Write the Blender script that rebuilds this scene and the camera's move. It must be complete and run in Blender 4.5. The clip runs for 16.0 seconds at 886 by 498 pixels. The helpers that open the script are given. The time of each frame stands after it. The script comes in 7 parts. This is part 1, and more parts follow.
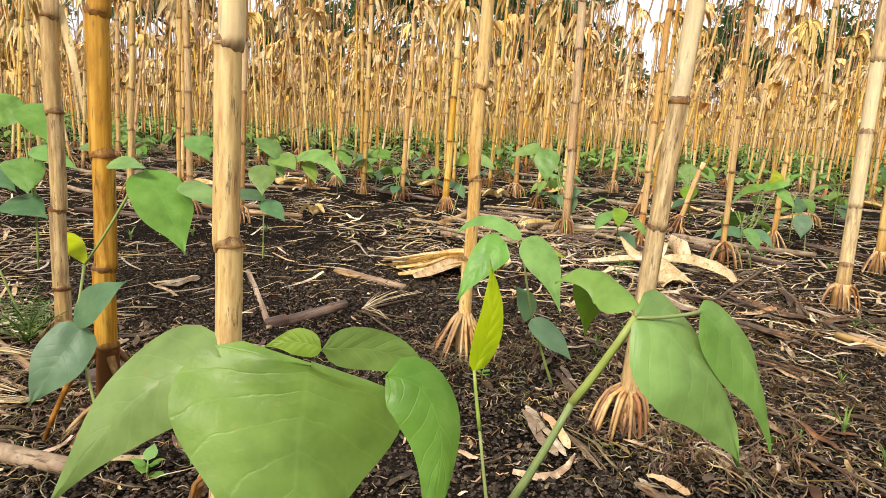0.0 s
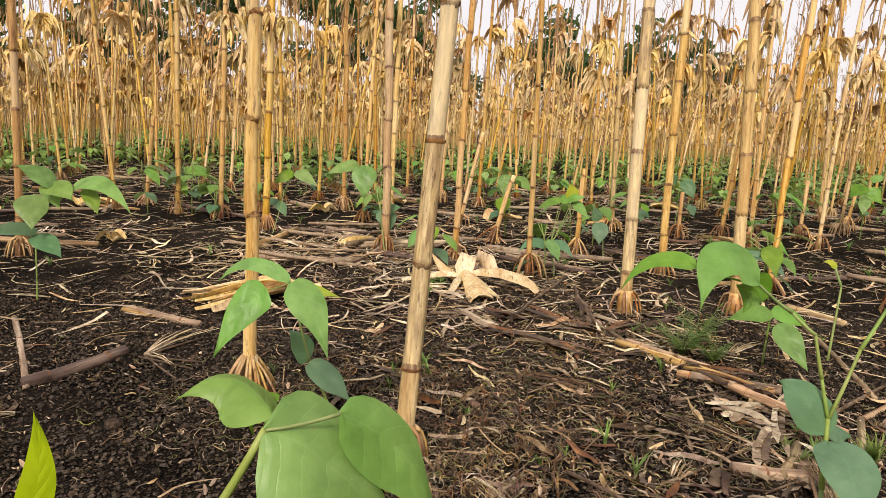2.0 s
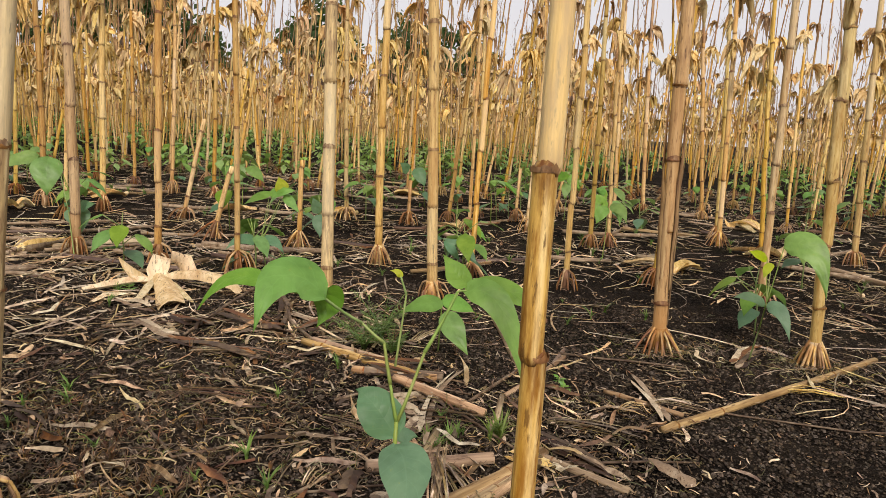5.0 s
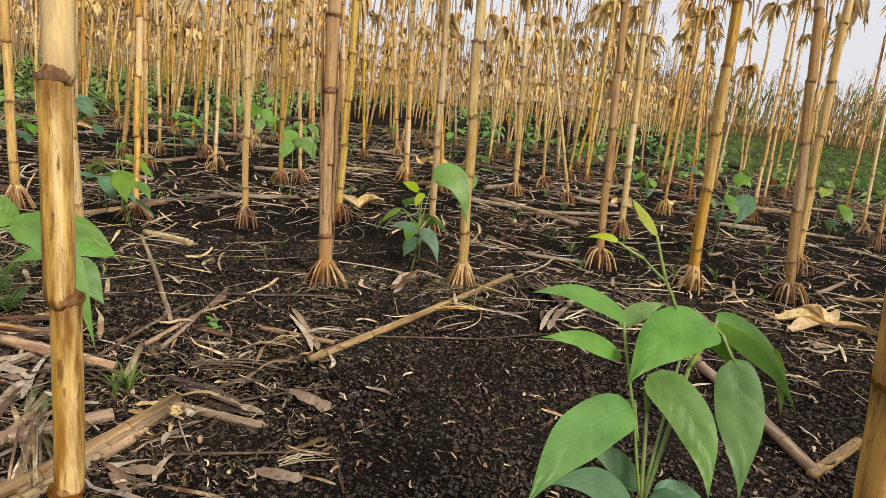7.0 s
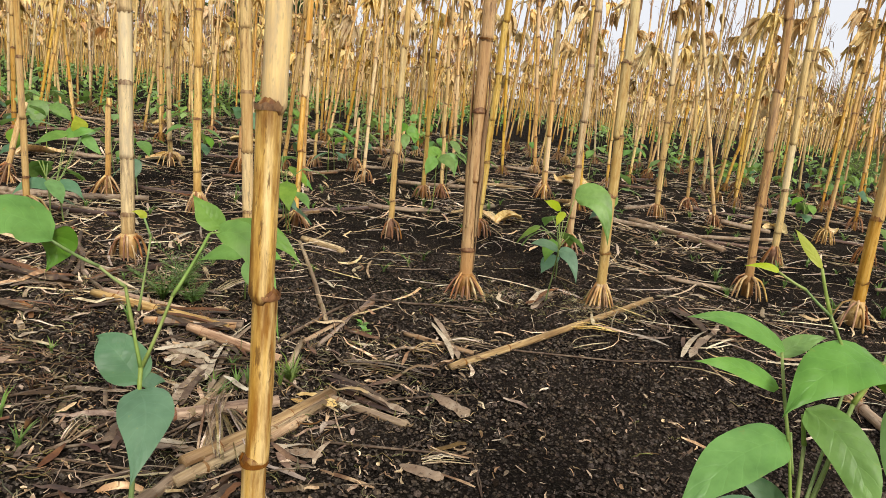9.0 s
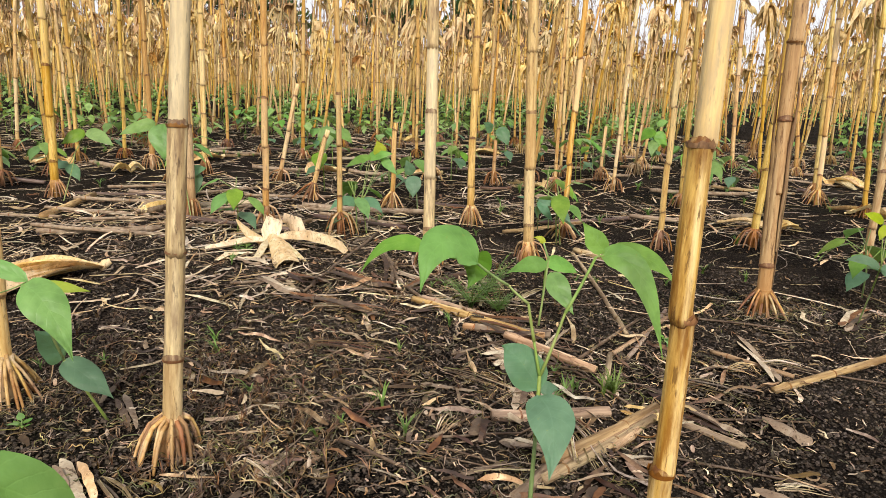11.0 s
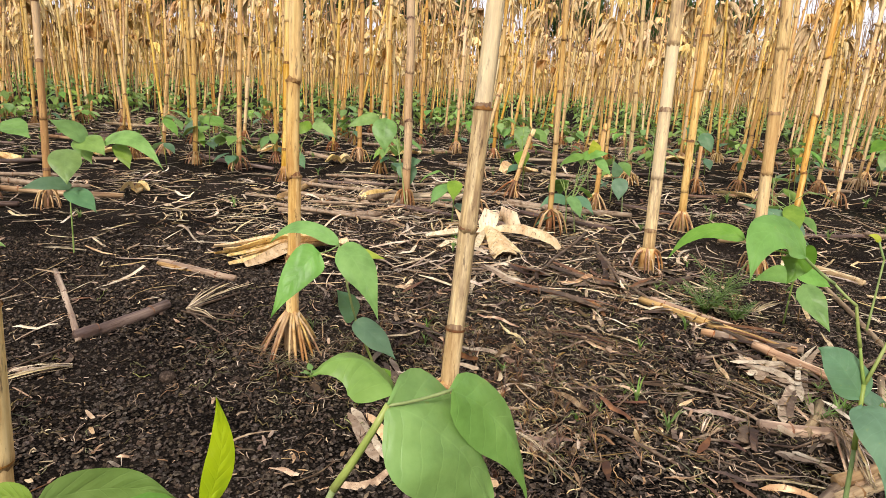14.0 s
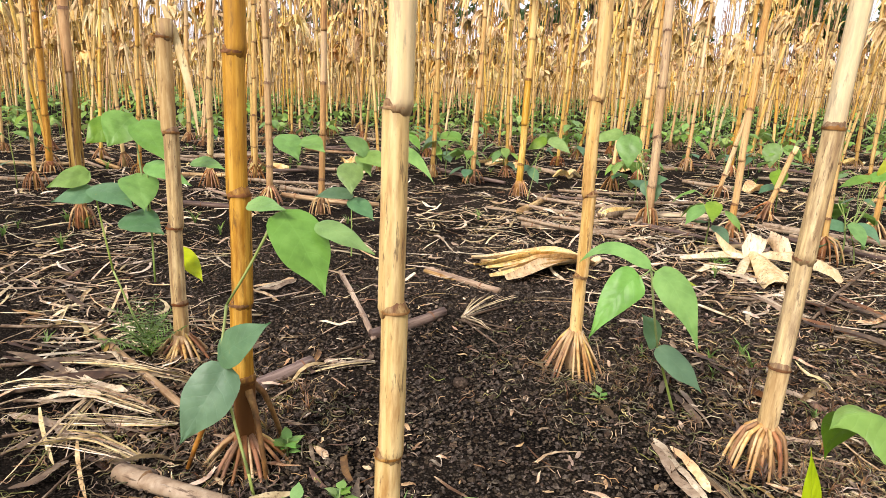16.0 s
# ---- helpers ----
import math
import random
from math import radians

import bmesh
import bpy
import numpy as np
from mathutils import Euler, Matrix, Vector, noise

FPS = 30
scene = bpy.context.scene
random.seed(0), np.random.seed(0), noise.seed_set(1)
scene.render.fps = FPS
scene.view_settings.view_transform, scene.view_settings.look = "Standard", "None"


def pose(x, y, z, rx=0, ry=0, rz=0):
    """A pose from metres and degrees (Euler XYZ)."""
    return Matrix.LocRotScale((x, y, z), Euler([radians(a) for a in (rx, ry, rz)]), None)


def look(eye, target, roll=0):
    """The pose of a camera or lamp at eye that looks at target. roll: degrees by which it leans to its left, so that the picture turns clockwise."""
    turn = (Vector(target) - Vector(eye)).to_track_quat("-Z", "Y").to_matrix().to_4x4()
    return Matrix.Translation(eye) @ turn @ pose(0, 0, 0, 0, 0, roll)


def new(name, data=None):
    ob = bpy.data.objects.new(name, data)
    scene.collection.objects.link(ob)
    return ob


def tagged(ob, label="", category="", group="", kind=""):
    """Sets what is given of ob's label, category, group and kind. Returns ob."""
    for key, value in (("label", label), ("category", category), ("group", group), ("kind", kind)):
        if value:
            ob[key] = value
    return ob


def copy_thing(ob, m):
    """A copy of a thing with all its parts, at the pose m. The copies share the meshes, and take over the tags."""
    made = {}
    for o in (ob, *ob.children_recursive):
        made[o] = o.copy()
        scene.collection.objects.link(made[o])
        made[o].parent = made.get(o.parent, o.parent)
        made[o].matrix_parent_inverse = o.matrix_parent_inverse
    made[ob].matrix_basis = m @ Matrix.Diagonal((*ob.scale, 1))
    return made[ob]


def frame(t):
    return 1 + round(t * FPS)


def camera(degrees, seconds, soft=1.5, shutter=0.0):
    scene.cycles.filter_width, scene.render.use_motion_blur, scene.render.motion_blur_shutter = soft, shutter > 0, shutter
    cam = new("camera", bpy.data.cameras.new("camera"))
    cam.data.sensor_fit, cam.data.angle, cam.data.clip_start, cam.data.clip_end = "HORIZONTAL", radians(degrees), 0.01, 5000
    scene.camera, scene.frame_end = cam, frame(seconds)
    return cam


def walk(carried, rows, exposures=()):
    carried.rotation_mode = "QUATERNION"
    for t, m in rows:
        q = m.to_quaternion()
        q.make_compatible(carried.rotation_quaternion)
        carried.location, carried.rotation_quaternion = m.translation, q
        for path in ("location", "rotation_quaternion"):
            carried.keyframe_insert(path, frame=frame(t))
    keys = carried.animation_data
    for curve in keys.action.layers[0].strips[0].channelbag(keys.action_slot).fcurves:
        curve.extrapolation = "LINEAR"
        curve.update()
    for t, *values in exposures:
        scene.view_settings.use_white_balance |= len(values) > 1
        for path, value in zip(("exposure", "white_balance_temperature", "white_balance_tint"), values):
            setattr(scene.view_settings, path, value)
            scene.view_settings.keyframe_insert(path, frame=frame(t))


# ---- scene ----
cam = camera(69.0, 16.0, soft=0.85)
PATH = [
    (0, (0.0020, -0.0030, 0.3342), (0.0349, 1.9581, -0.0567), 2.89),
    (0.5, (0.0224, 0.0037, 0.3478), (0.1647, 1.9625, -0.0301), 3.03),
    (1, (0.0468, 0.0064, 0.3602), (0.2903, 1.9562, -0.0128), 1.78),
    (1.5, (0.0740, 0.0072, 0.3695), (0.4396, 1.9389, 0.0020), 3.22),
    (2, (0.0972, 0.0121, 0.3759), (0.5852, 1.9188, 0.0205), 2.57),
    (2.5, (0.1225, 0.0088, 0.3882), (0.6880, 1.8963, 0.0453), 2.34),
    (3, (0.1488, 0.0056, 0.3984), (0.7915, 1.8699, 0.0649), 2.21),
    (3.5, (0.1718, 0.0016, 0.3977), (0.9003, 1.8321, 0.0532), 2.38),
    (3.7, (0.1858, -0.0004, 0.3983), (0.9744, 1.8044, 0.0506), 2.27),
    (5.8, (0.3183, -0.0488, 0.4127), (1.6366, 1.4007, 0.0112), 4.20),
    (6, (0.3293, -0.0537, 0.4113), (1.7061, 1.3368, -0.0020), 4.11),
    (6.5, (0.3532, -0.0727, 0.4083), (1.8468, 1.1862, -0.0210), 4.64),
    (7, (0.3750, -0.0906, 0.4023), (2.0452, 0.9010, -0.0743), 6.53),
    (7.5, (0.3815, -0.1051, 0.3808), (2.0737, 0.8316, -0.1278), 6.84),
    (8, (0.3704, -0.1150, 0.3769), (1.9578, 0.9857, -0.1413), 7.17),
    (8.5, (0.3537, -0.1053, 0.3885), (1.8474, 1.1235, -0.1204), 7.23),
    (9, (0.3382, -0.0937, 0.4092), (1.7675, 1.2221, -0.0661), 6.51),
    (9.5, (0.2828, -0.0811, 0.4310), (1.5195, 1.4233, -0.0241), 6.29),
    (10, (0.2498, -0.0581, 0.4314), (1.3798, 1.5226, -0.0422), 4.68),
    (10.2, (0.2367, -0.0501, 0.4299), (1.3174, 1.5609, -0.0567), 3.98),
    (12.3, (0.1253, -0.0127, 0.4147), (0.8703, 1.7707, -0.0995), 2.24),
    (12.5, (0.1162, -0.0107, 0.4120), (0.8376, 1.7807, -0.1080), 2.34),
    (13, (0.0980, -0.0056, 0.4066), (0.7526, 1.8105, -0.1163), 2.56),
    (13.5, (0.0728, 0.0016, 0.3974), (0.6423, 1.8458, -0.1266), 3.39),
    (14, (0.0478, 0.0067, 0.3972), (0.5184, 1.8814, -0.1164), 3.03),
    (14.5, (0.0237, 0.0137, 0.3950), (0.3923, 1.9098, -0.1235), 2.48),
    (15, (-0.0144, 0.0198, 0.3931), (0.2141, 1.9371, -0.1281), 2.25),
    (15.5, (-0.0535, 0.0258, 0.3903), (0.0059, 1.9557, -0.1313), 2.35),
    (16, (-0.0883, 0.0257, 0.3983), (-0.2064, 1.9589, -0.1004), 1.87),
]
walk(cam, [(t, look(eye, target, roll)) for t, eye, target, roll in PATH],
     exposures=[(0.0, 0.22, 7000, 14), (0.7, 0.06, 7000, 15), (1.5, 0.0, 7100, 17), (3.5, -0.27, 7200, 18), (6.0, -0.30, 6800, 15), (7.0, -0.25, 6700, 14),
                (9.5, -0.05, 6600, 12), (12.5, 0.12, 6600, 16), (15.0, 0.27, 6600, 18), (16.0, 0.40, 6600, 18)])

# ---- world and light ----
world = bpy.data.worlds.new("overcast_sky")
scene.world = world
world.use_nodes = True
wn = world.node_tree.nodes
wl = world.node_tree.links
wn.clear()
sky = wn.new("ShaderNodeTexSky")
sky.sky_type = "NISHITA"
sky.sun_disc = False
sky.sun_elevation = radians(40)
sky.sun_rotation = radians(205)
sky.air_density, sky.dust_density = 1.2, 3.0
cloud = wn.new("ShaderNodeMix")
cloud.data_type = "RGBA"
cloud.inputs["Factor"].default_value = 0.72
cloud.inputs["B"].default_value = (12.7, 13.1, 13.9, 1)
back = wn.new("ShaderNodeBackground")
back.inputs["Strength"].default_value = 0.09
wout = wn.new("ShaderNodeOutputWorld")
wl.new(sky.outputs["Color"], cloud.inputs["A"])
wl.new(cloud.outputs["Result"], back.inputs["Color"])
wl.new(back.outputs["Background"], wout.inputs["Surface"])

sun = new("sun", bpy.data.lights.new("sun", "SUN"))
sun.data.energy = 3.7
sun.data.angle = radians(14)
sun.data.color = (1.0, 0.955, 0.87)
sun.matrix_basis = look((-4.2, -9.0, 8.4), (0, 0, 0))


# ---- materials ----
def shader(name):
    m = bpy.data.materials.new(name)
    m.use_nodes = True
    nt = m.node_tree
    nt.nodes.clear()
    out = nt.nodes.new("ShaderNodeOutputMaterial")
    bsdf = nt.nodes.new("ShaderNodeBsdfPrincipled")
    nt.links.new(bsdf.outputs["BSDF"], out.inputs["Surface"])
    return m, nt, bsdf, out


def noise_node(nt, coords, scale, detail=5.0, rough=0.55, stretch=None):
    src = coords
    if stretch:
        mp = nt.nodes.new("ShaderNodeMapping")
        mp.inputs["Scale"].default_value = stretch
        nt.links.new(coords, mp.inputs["Vector"])
        src = mp.outputs["Vector"]
    n = nt.nodes.new("ShaderNodeTexNoise")
    n.inputs["Scale"].default_value = scale
    n.inputs["Detail"].default_value = detail
    n.inputs["Roughness"].default_value = rough
    nt.links.new(src, n.inputs["Vector"])
    return n


def ramp(nt, fac, stops):
    r = nt.nodes.new("ShaderNodeValToRGB")
    el = r.color_ramp.elements
    while len(el) < len(stops):
        el.new(0.5)
    for e, (pos, col) in zip(el, stops):
        e.position = pos
        e.color = (*col, 1)
    nt.links.new(fac, r.inputs["Fac"])
    return r


def blend(nt, fac, a, b, kind="MIX"):
    x = nt.nodes.new("ShaderNodeMix")
    x.data_type = "RGBA"
    x.blend_type = kind
    if isinstance(fac, float):
        x.inputs["Factor"].default_value = fac
    else:
        nt.links.new(fac, x.inputs["Factor"])
    for key, v in (("A", a), ("B", b)):
        if isinstance(v, tuple):
            x.inputs[key].default_value = (*v, 1)
        else:
            nt.links.new(v, x.inputs[key])
    return x.outputs["Result"]


def spread(nt, value, low, high):
    r = nt.nodes.new("ShaderNodeMapRange")
    r.inputs["To Min"].default_value = low
    r.inputs["To Max"].default_value = high
    nt.links.new(value, r.inputs["Value"])
    return r.outputs["Result"]


def vary(nt, color, rnd, hue=0.015, val=0.2, sat=0.15):
    hs = nt.nodes.new("ShaderNodeHueSaturation")
    w = nt.nodes.new("ShaderNodeTexWhiteNoise")
    w.noise_dimensions = "1D"
    nt.links.new(rnd, w.inputs["W"])
    sep = nt.nodes.new("ShaderNodeSeparateColor")
    nt.links.new(w.outputs["Color"], sep.inputs["Color"])
    nt.links.new(spread(nt, sep.outputs["Red"], 0.5 - hue, 0.5 + hue), hs.inputs["Hue"])
    nt.links.new(spread(nt, sep.outputs["Green"], 1 - sat, 1 + sat), hs.inputs["Saturation"])
    nt.links.new(spread(nt, sep.outputs["Blue"], 1 - val, 1 + val), hs.inputs["Value"])
    nt.links.new(color, hs.inputs["Color"])
    return hs.outputs["Color"]


def random_of(nt, island):
    if island:
        return nt.nodes.new("ShaderNodeNewGeometry").outputs["Random Per Island"]
    return nt.nodes.new("ShaderNodeObjectInfo").outputs["Random"]


def bump(nt, bsdf, height, strength, distance):
    b = nt.nodes.new("ShaderNodeBump")
    b.inputs["Strength"].default_value = strength
    b.inputs["Distance"].default_value = distance
    nt.links.new(height, b.inputs["Height"])
    nt.links.new(b.outputs["Normal"], bsdf.inputs["Normal"])


def fibrous(name, stops, stain, stain_at=0.58, grain=(150, 150, 5), stain_grain=(140, 140, 20), island=False,
            rough=0.55, val=0.18, hue=0.012, relief=0.35, speck=(0.09, 0.045, 0.02), thin=0.0, joints=False, sat=0.14):
    """Dry plant fibre: long streaks, blotchy stains, fine dark specks."""
    m, nt, bsdf, out = shader(name)
    tc = nt.nodes.new("ShaderNodeTexCoord").outputs["Object"]
    streak = noise_node(nt, tc, 1.0, 6, 0.6, grain)
    base = ramp(nt, streak.outputs["Fac"], stops).outputs["Color"]
    blotch = noise_node(nt, tc, 1.0, 5, 0.62, stain_grain)
    mask = ramp(nt, blotch.outputs["Fac"], [(stain_at - 0.1, (0, 0, 0)), (stain_at + 0.12, (0.85, 0.85, 0.85))])
    col = blend(nt, mask.outputs["Color"], base, stain)
    dots = noise_node(nt, tc, 1.0, 4, 0.7, (230, 230, 34))
    dmask = ramp(nt, dots.outputs["Fac"], [(0.57, (0, 0, 0)), (0.66, (0.8, 0.8, 0.8))])
    col = blend(nt, dmask.outputs["Color"], col, speck)
    if joints:
        # uv.x: grime round the joints; uv.y: how far the length between two joints has turned amber (above 0) or bleached (below 0)
        sep = nt.nodes.new("ShaderNodeSeparateXYZ")
        nt.links.new(nt.nodes.new("ShaderNodeUVMap").outputs["UV"], sep.inputs["Vector"])
        for axis, sign, tone, low, high in (("Y", 1.0, (0.52, 0.285, 0.075), -0.15, 1.3), ("Y", -1.0, (0.86, 0.72, 0.45), 0.2, 1.0), ("X", 1.0, (0.125, 0.053, 0.02), -0.05, 1.75)):
            edge = nt.nodes.new("ShaderNodeMath")
            edge.operation = "MULTIPLY"
            edge.use_clamp = True
            nt.links.new(sep.outputs[axis], edge.inputs[0])
            nt.links.new(spread(nt, blotch.outputs["Fac"], low * sign, high * sign), edge.inputs[1])
            col = blend(nt, edge.outputs["Value"], col, tone)
    col = vary(nt, col, random_of(nt, island), hue, val, sat)
    nt.links.new(col, bsdf.inputs["Base Color"])
    nt.links.new(spread(nt, streak.outputs["Fac"], rough - 0.12, rough + 0.2), bsdf.inputs["Roughness"])
    bsdf.inputs["Specular IOR Level"].default_value = 0.3
    bump(nt, bsdf, streak.outputs["Fac"], relief, 0.0015)
    if thin:
        tr = nt.nodes.new("ShaderNodeBsdfTranslucent")
        nt.links.new(col, tr.inputs["Color"])
        mx = nt.nodes.new("ShaderNodeMixShader")
        mx.inputs["Fac"].default_value = thin
        nt.links.new(bsdf.outputs["BSDF"], mx.inputs[1])
        nt.links.new(tr.outputs["BSDF"], mx.inputs[2])
        nt.links.new(mx.outputs["Shader"], out.inputs["Surface"])
    return m


TAN = [(0.30, (0.38, 0.20, 0.055)), (0.47, (0.64, 0.41, 0.125)), (0.66, (0.78, 0.58, 0.24))]
PALE = [(0.30, (0.48, 0.31, 0.11)), (0.46, (0.73, 0.535, 0.225)), (0.66, (0.84, 0.67, 0.35))]
AMBER = [(0.30, (0.26, 0.115, 0.026)), (0.48, (0.50, 0.265, 0.06)), (0.68, (0.68, 0.42, 0.13))]
GREY = [(0.28, (0.31, 0.183, 0.061)), (0.48, (0.55, 0.356, 0.136)), (0.70, (0.72, 0.524, 0.244))]
stalk_tan = fibrous("dry_stalk_tan", TAN, (0.40, 0.20, 0.055), joints=True)
stalk_pale = fibrous("dry_stalk_pale", PALE, (0.40, 0.215, 0.075), 0.555, joints=True)
stalk_amber = fibrous("dry_stalk_amber", AMBER, (0.20, 0.07, 0.016), 0.55, joints=True, hue=0.004, val=0.06)
stalk_gold = fibrous("dry_stalk_gold", [(0.30, (0.46, 0.28, 0.085)), (0.47, (0.72, 0.505, 0.19)), (0.66, (0.84, 0.665, 0.345))],
                     (0.20, 0.08, 0.022), 0.515, joints=True, hue=0.004, val=0.06)
stalk_orange = fibrous("dry_stalk_orange", [(0.30, (0.38, 0.175, 0.02)), (0.47, (0.68, 0.37, 0.045)), (0.66, (0.82, 0.53, 0.11))],
                       (0.22, 0.08, 0.014), 0.56, joints=True, hue=0.003, val=0.04)
stalk_grey = fibrous("weathered_stalk", GREY, (0.30, 0.17, 0.07), 0.58, relief=0.6, joints=True)
stalk_mottled = fibrous("mottled_stalk", [(0.30, (0.36, 0.217, 0.075)), (0.47, (0.61, 0.415, 0.165)), (0.66, (0.77, 0.583, 0.291))],
                        (0.24, 0.13, 0.055), 0.505, relief=0.5, joints=True)
node_brown = fibrous("node_brown", [(0.3, (0.12, 0.05, 0.02)), (0.5, (0.24, 0.105, 0.035)), (0.7, (0.40, 0.21, 0.08))],
                     (0.08, 0.035, 0.015), 0.55, (90, 90, 60), (60, 60, 60), relief=0.6)
node_tan = fibrous("node_tan", [(0.3, (0.20, 0.085, 0.03)), (0.5, (0.38, 0.20, 0.07)), (0.7, (0.58, 0.38, 0.16))],
                   (0.12, 0.05, 0.02), 0.55, (90, 90, 60), (60, 60, 60), relief=0.6)
upper_brown = fibrous("upper_stem_brown", [(0.3, (0.19, 0.10, 0.04)), (0.5, (0.40, 0.24, 0.10)), (0.7, (0.62, 0.43, 0.20))],
                      (0.11, 0.06, 0.035), 0.56)
root_tan = fibrous("brace_root_tan", [(0.3, (0.30, 0.15, 0.055)), (0.48, (0.56, 0.37, 0.16)), (0.64, (0.80, 0.63, 0.35))],
                   (0.22, 0.07, 0.022), 0.53, (60, 60, 60), (30, 30, 30))
root_red = fibrous("brace_root_red", [(0.3, (0.15, 0.062, 0.027)), (0.5, (0.31, 0.15, 0.06)), (0.7, (0.52, 0.31, 0.14))],
                   (0.09, 0.035, 0.016), 0.54, (60, 60, 60), (30, 30, 30))
husk_brown = fibrous("weathered_husk", [(0.3, (0.34, 0.19, 0.07)), (0.5, (0.60, 0.40, 0.17)), (0.7, (0.80, 0.62, 0.34))],
                     (0.26, 0.125, 0.045), 0.56, (90, 90, 8), (18, 18, 8), thin=0.15, val=0.3)
husk_dry = fibrous("dry_husk", [(0.3, (0.54, 0.355, 0.13)), (0.5, (0.77, 0.575, 0.26)), (0.7, (0.88, 0.735, 0.42))],
                   (0.42, 0.22, 0.075), 0.60, (90, 90, 8), (18, 18, 8), thin=0.18)
husk_pale = fibrous("pale_husk", [(0.3, (0.60, 0.44, 0.22)), (0.5, (0.80, 0.645, 0.38)), (0.7, (0.89, 0.77, 0.53))],
                    (0.46, 0.27, 0.11), 0.62, (90, 90, 8), (18, 18, 8), thin=0.18)
litter_mix = fibrous("straw_litter", [(0.3, (0.13, 0.075, 0.042)), (0.5, (0.36, 0.25, 0.15)), (0.68, (0.74, 0.60, 0.40))],
                     (0.11, 0.062, 0.036), 0.54, (60, 60, 60), (14, 14, 14), island=True, val=0.62, hue=0.012, sat=0.22)
litter_dark = fibrous("rotting_leaf", [(0.3, (0.045, 0.025, 0.013)), (0.5, (0.125, 0.072, 0.036)), (0.7, (0.28, 0.175, 0.088))],
                      (0.05, 0.028, 0.018), 0.52, (60, 60, 60), (14, 14, 14), island=True, val=0.6, hue=0.025, sat=0.3)
root_fibre = fibrous("root_fibre", [(0.3, (0.10, 0.065, 0.038)), (0.5, (0.28, 0.205, 0.12)), (0.7, (0.62, 0.50, 0.31))],
                     (0.10, 0.055, 0.03), 0.56, (60, 60, 60), (14, 14, 14), island=True, val=0.6, hue=0.03, sat=0.35)
moss_fibre = fibrous("moss_fibre", [(0.3, (0.075, 0.08, 0.025)), (0.5, (0.17, 0.175, 0.065)), (0.7, (0.33, 0.31, 0.14))],
                     (0.07, 0.06, 0.025), 0.56, (60, 60, 60), (14, 14, 14), island=True, val=0.5, hue=0.03, sat=0.3)
dark_stalk = fibrous("rotting_stalk", [(0.28, (0.05, 0.03, 0.024)), (0.48, (0.13, 0.08, 0.06)), (0.7, (0.34, 0.24, 0.175))],
                     (0.06, 0.034, 0.026), 0.53, (120, 120, 5), (40, 40, 9), relief=0.7, val=0.25, sat=0.2)
fallen_stalk = fibrous("fallen_stalk", [(0.28, (0.15, 0.085, 0.042)), (0.48, (0.37, 0.25, 0.135)), (0.7, (0.68, 0.52, 0.32))],
                       (0.13, 0.075, 0.042), 0.53, (120, 120, 5), (40, 40, 9), relief=0.7, val=0.3, sat=0.25)
straw_pale = fibrous("pale_straw", [(0.3, (0.32, 0.22, 0.12)), (0.5, (0.58, 0.45, 0.28)), (0.7, (0.80, 0.68, 0.47))],
                     (0.20, 0.13, 0.075), 0.57, (60, 60, 60), (14, 14, 14), island=True, val=0.45, hue=0.02, sat=0.3)
stand_tan = fibrous("stand_stalk", [(0.30, (0.36, 0.185, 0.045)), (0.47, (0.68, 0.43, 0.125)), (0.66, (0.86, 0.65, 0.29))], (0.24, 0.10, 0.03), 0.55, island=True, val=0.42, joints=True)
stand_husk = fibrous("stand_husk", [(0.3, (0.28, 0.145, 0.04)), (0.5, (0.58, 0.365, 0.12)), (0.7, (0.82, 0.62, 0.29))],
                     (0.30, 0.15, 0.05), 0.57, (40, 40, 8), (9, 9, 6), island=True, val=0.5, thin=0.18)
stand_pale = fibrous("stand_pale_husk", [(0.3, (0.58, 0.37, 0.125)), (0.5, (0.80, 0.585, 0.25)), (0.7, (0.90, 0.74, 0.42))],
                     (0.45, 0.26, 0.10), 0.60, (40, 40, 8), (9, 9, 6), island=True, val=0.25, thin=0.18)
stand_brown = fibrous("stand_upper", [(0.3, (0.17, 0.095, 0.045)), (0.5, (0.32, 0.185, 0.09)), (0.7, (0.50, 0.33, 0.17))],
                      (0.14, 0.075, 0.04), 0.56, island=True, val=0.35)


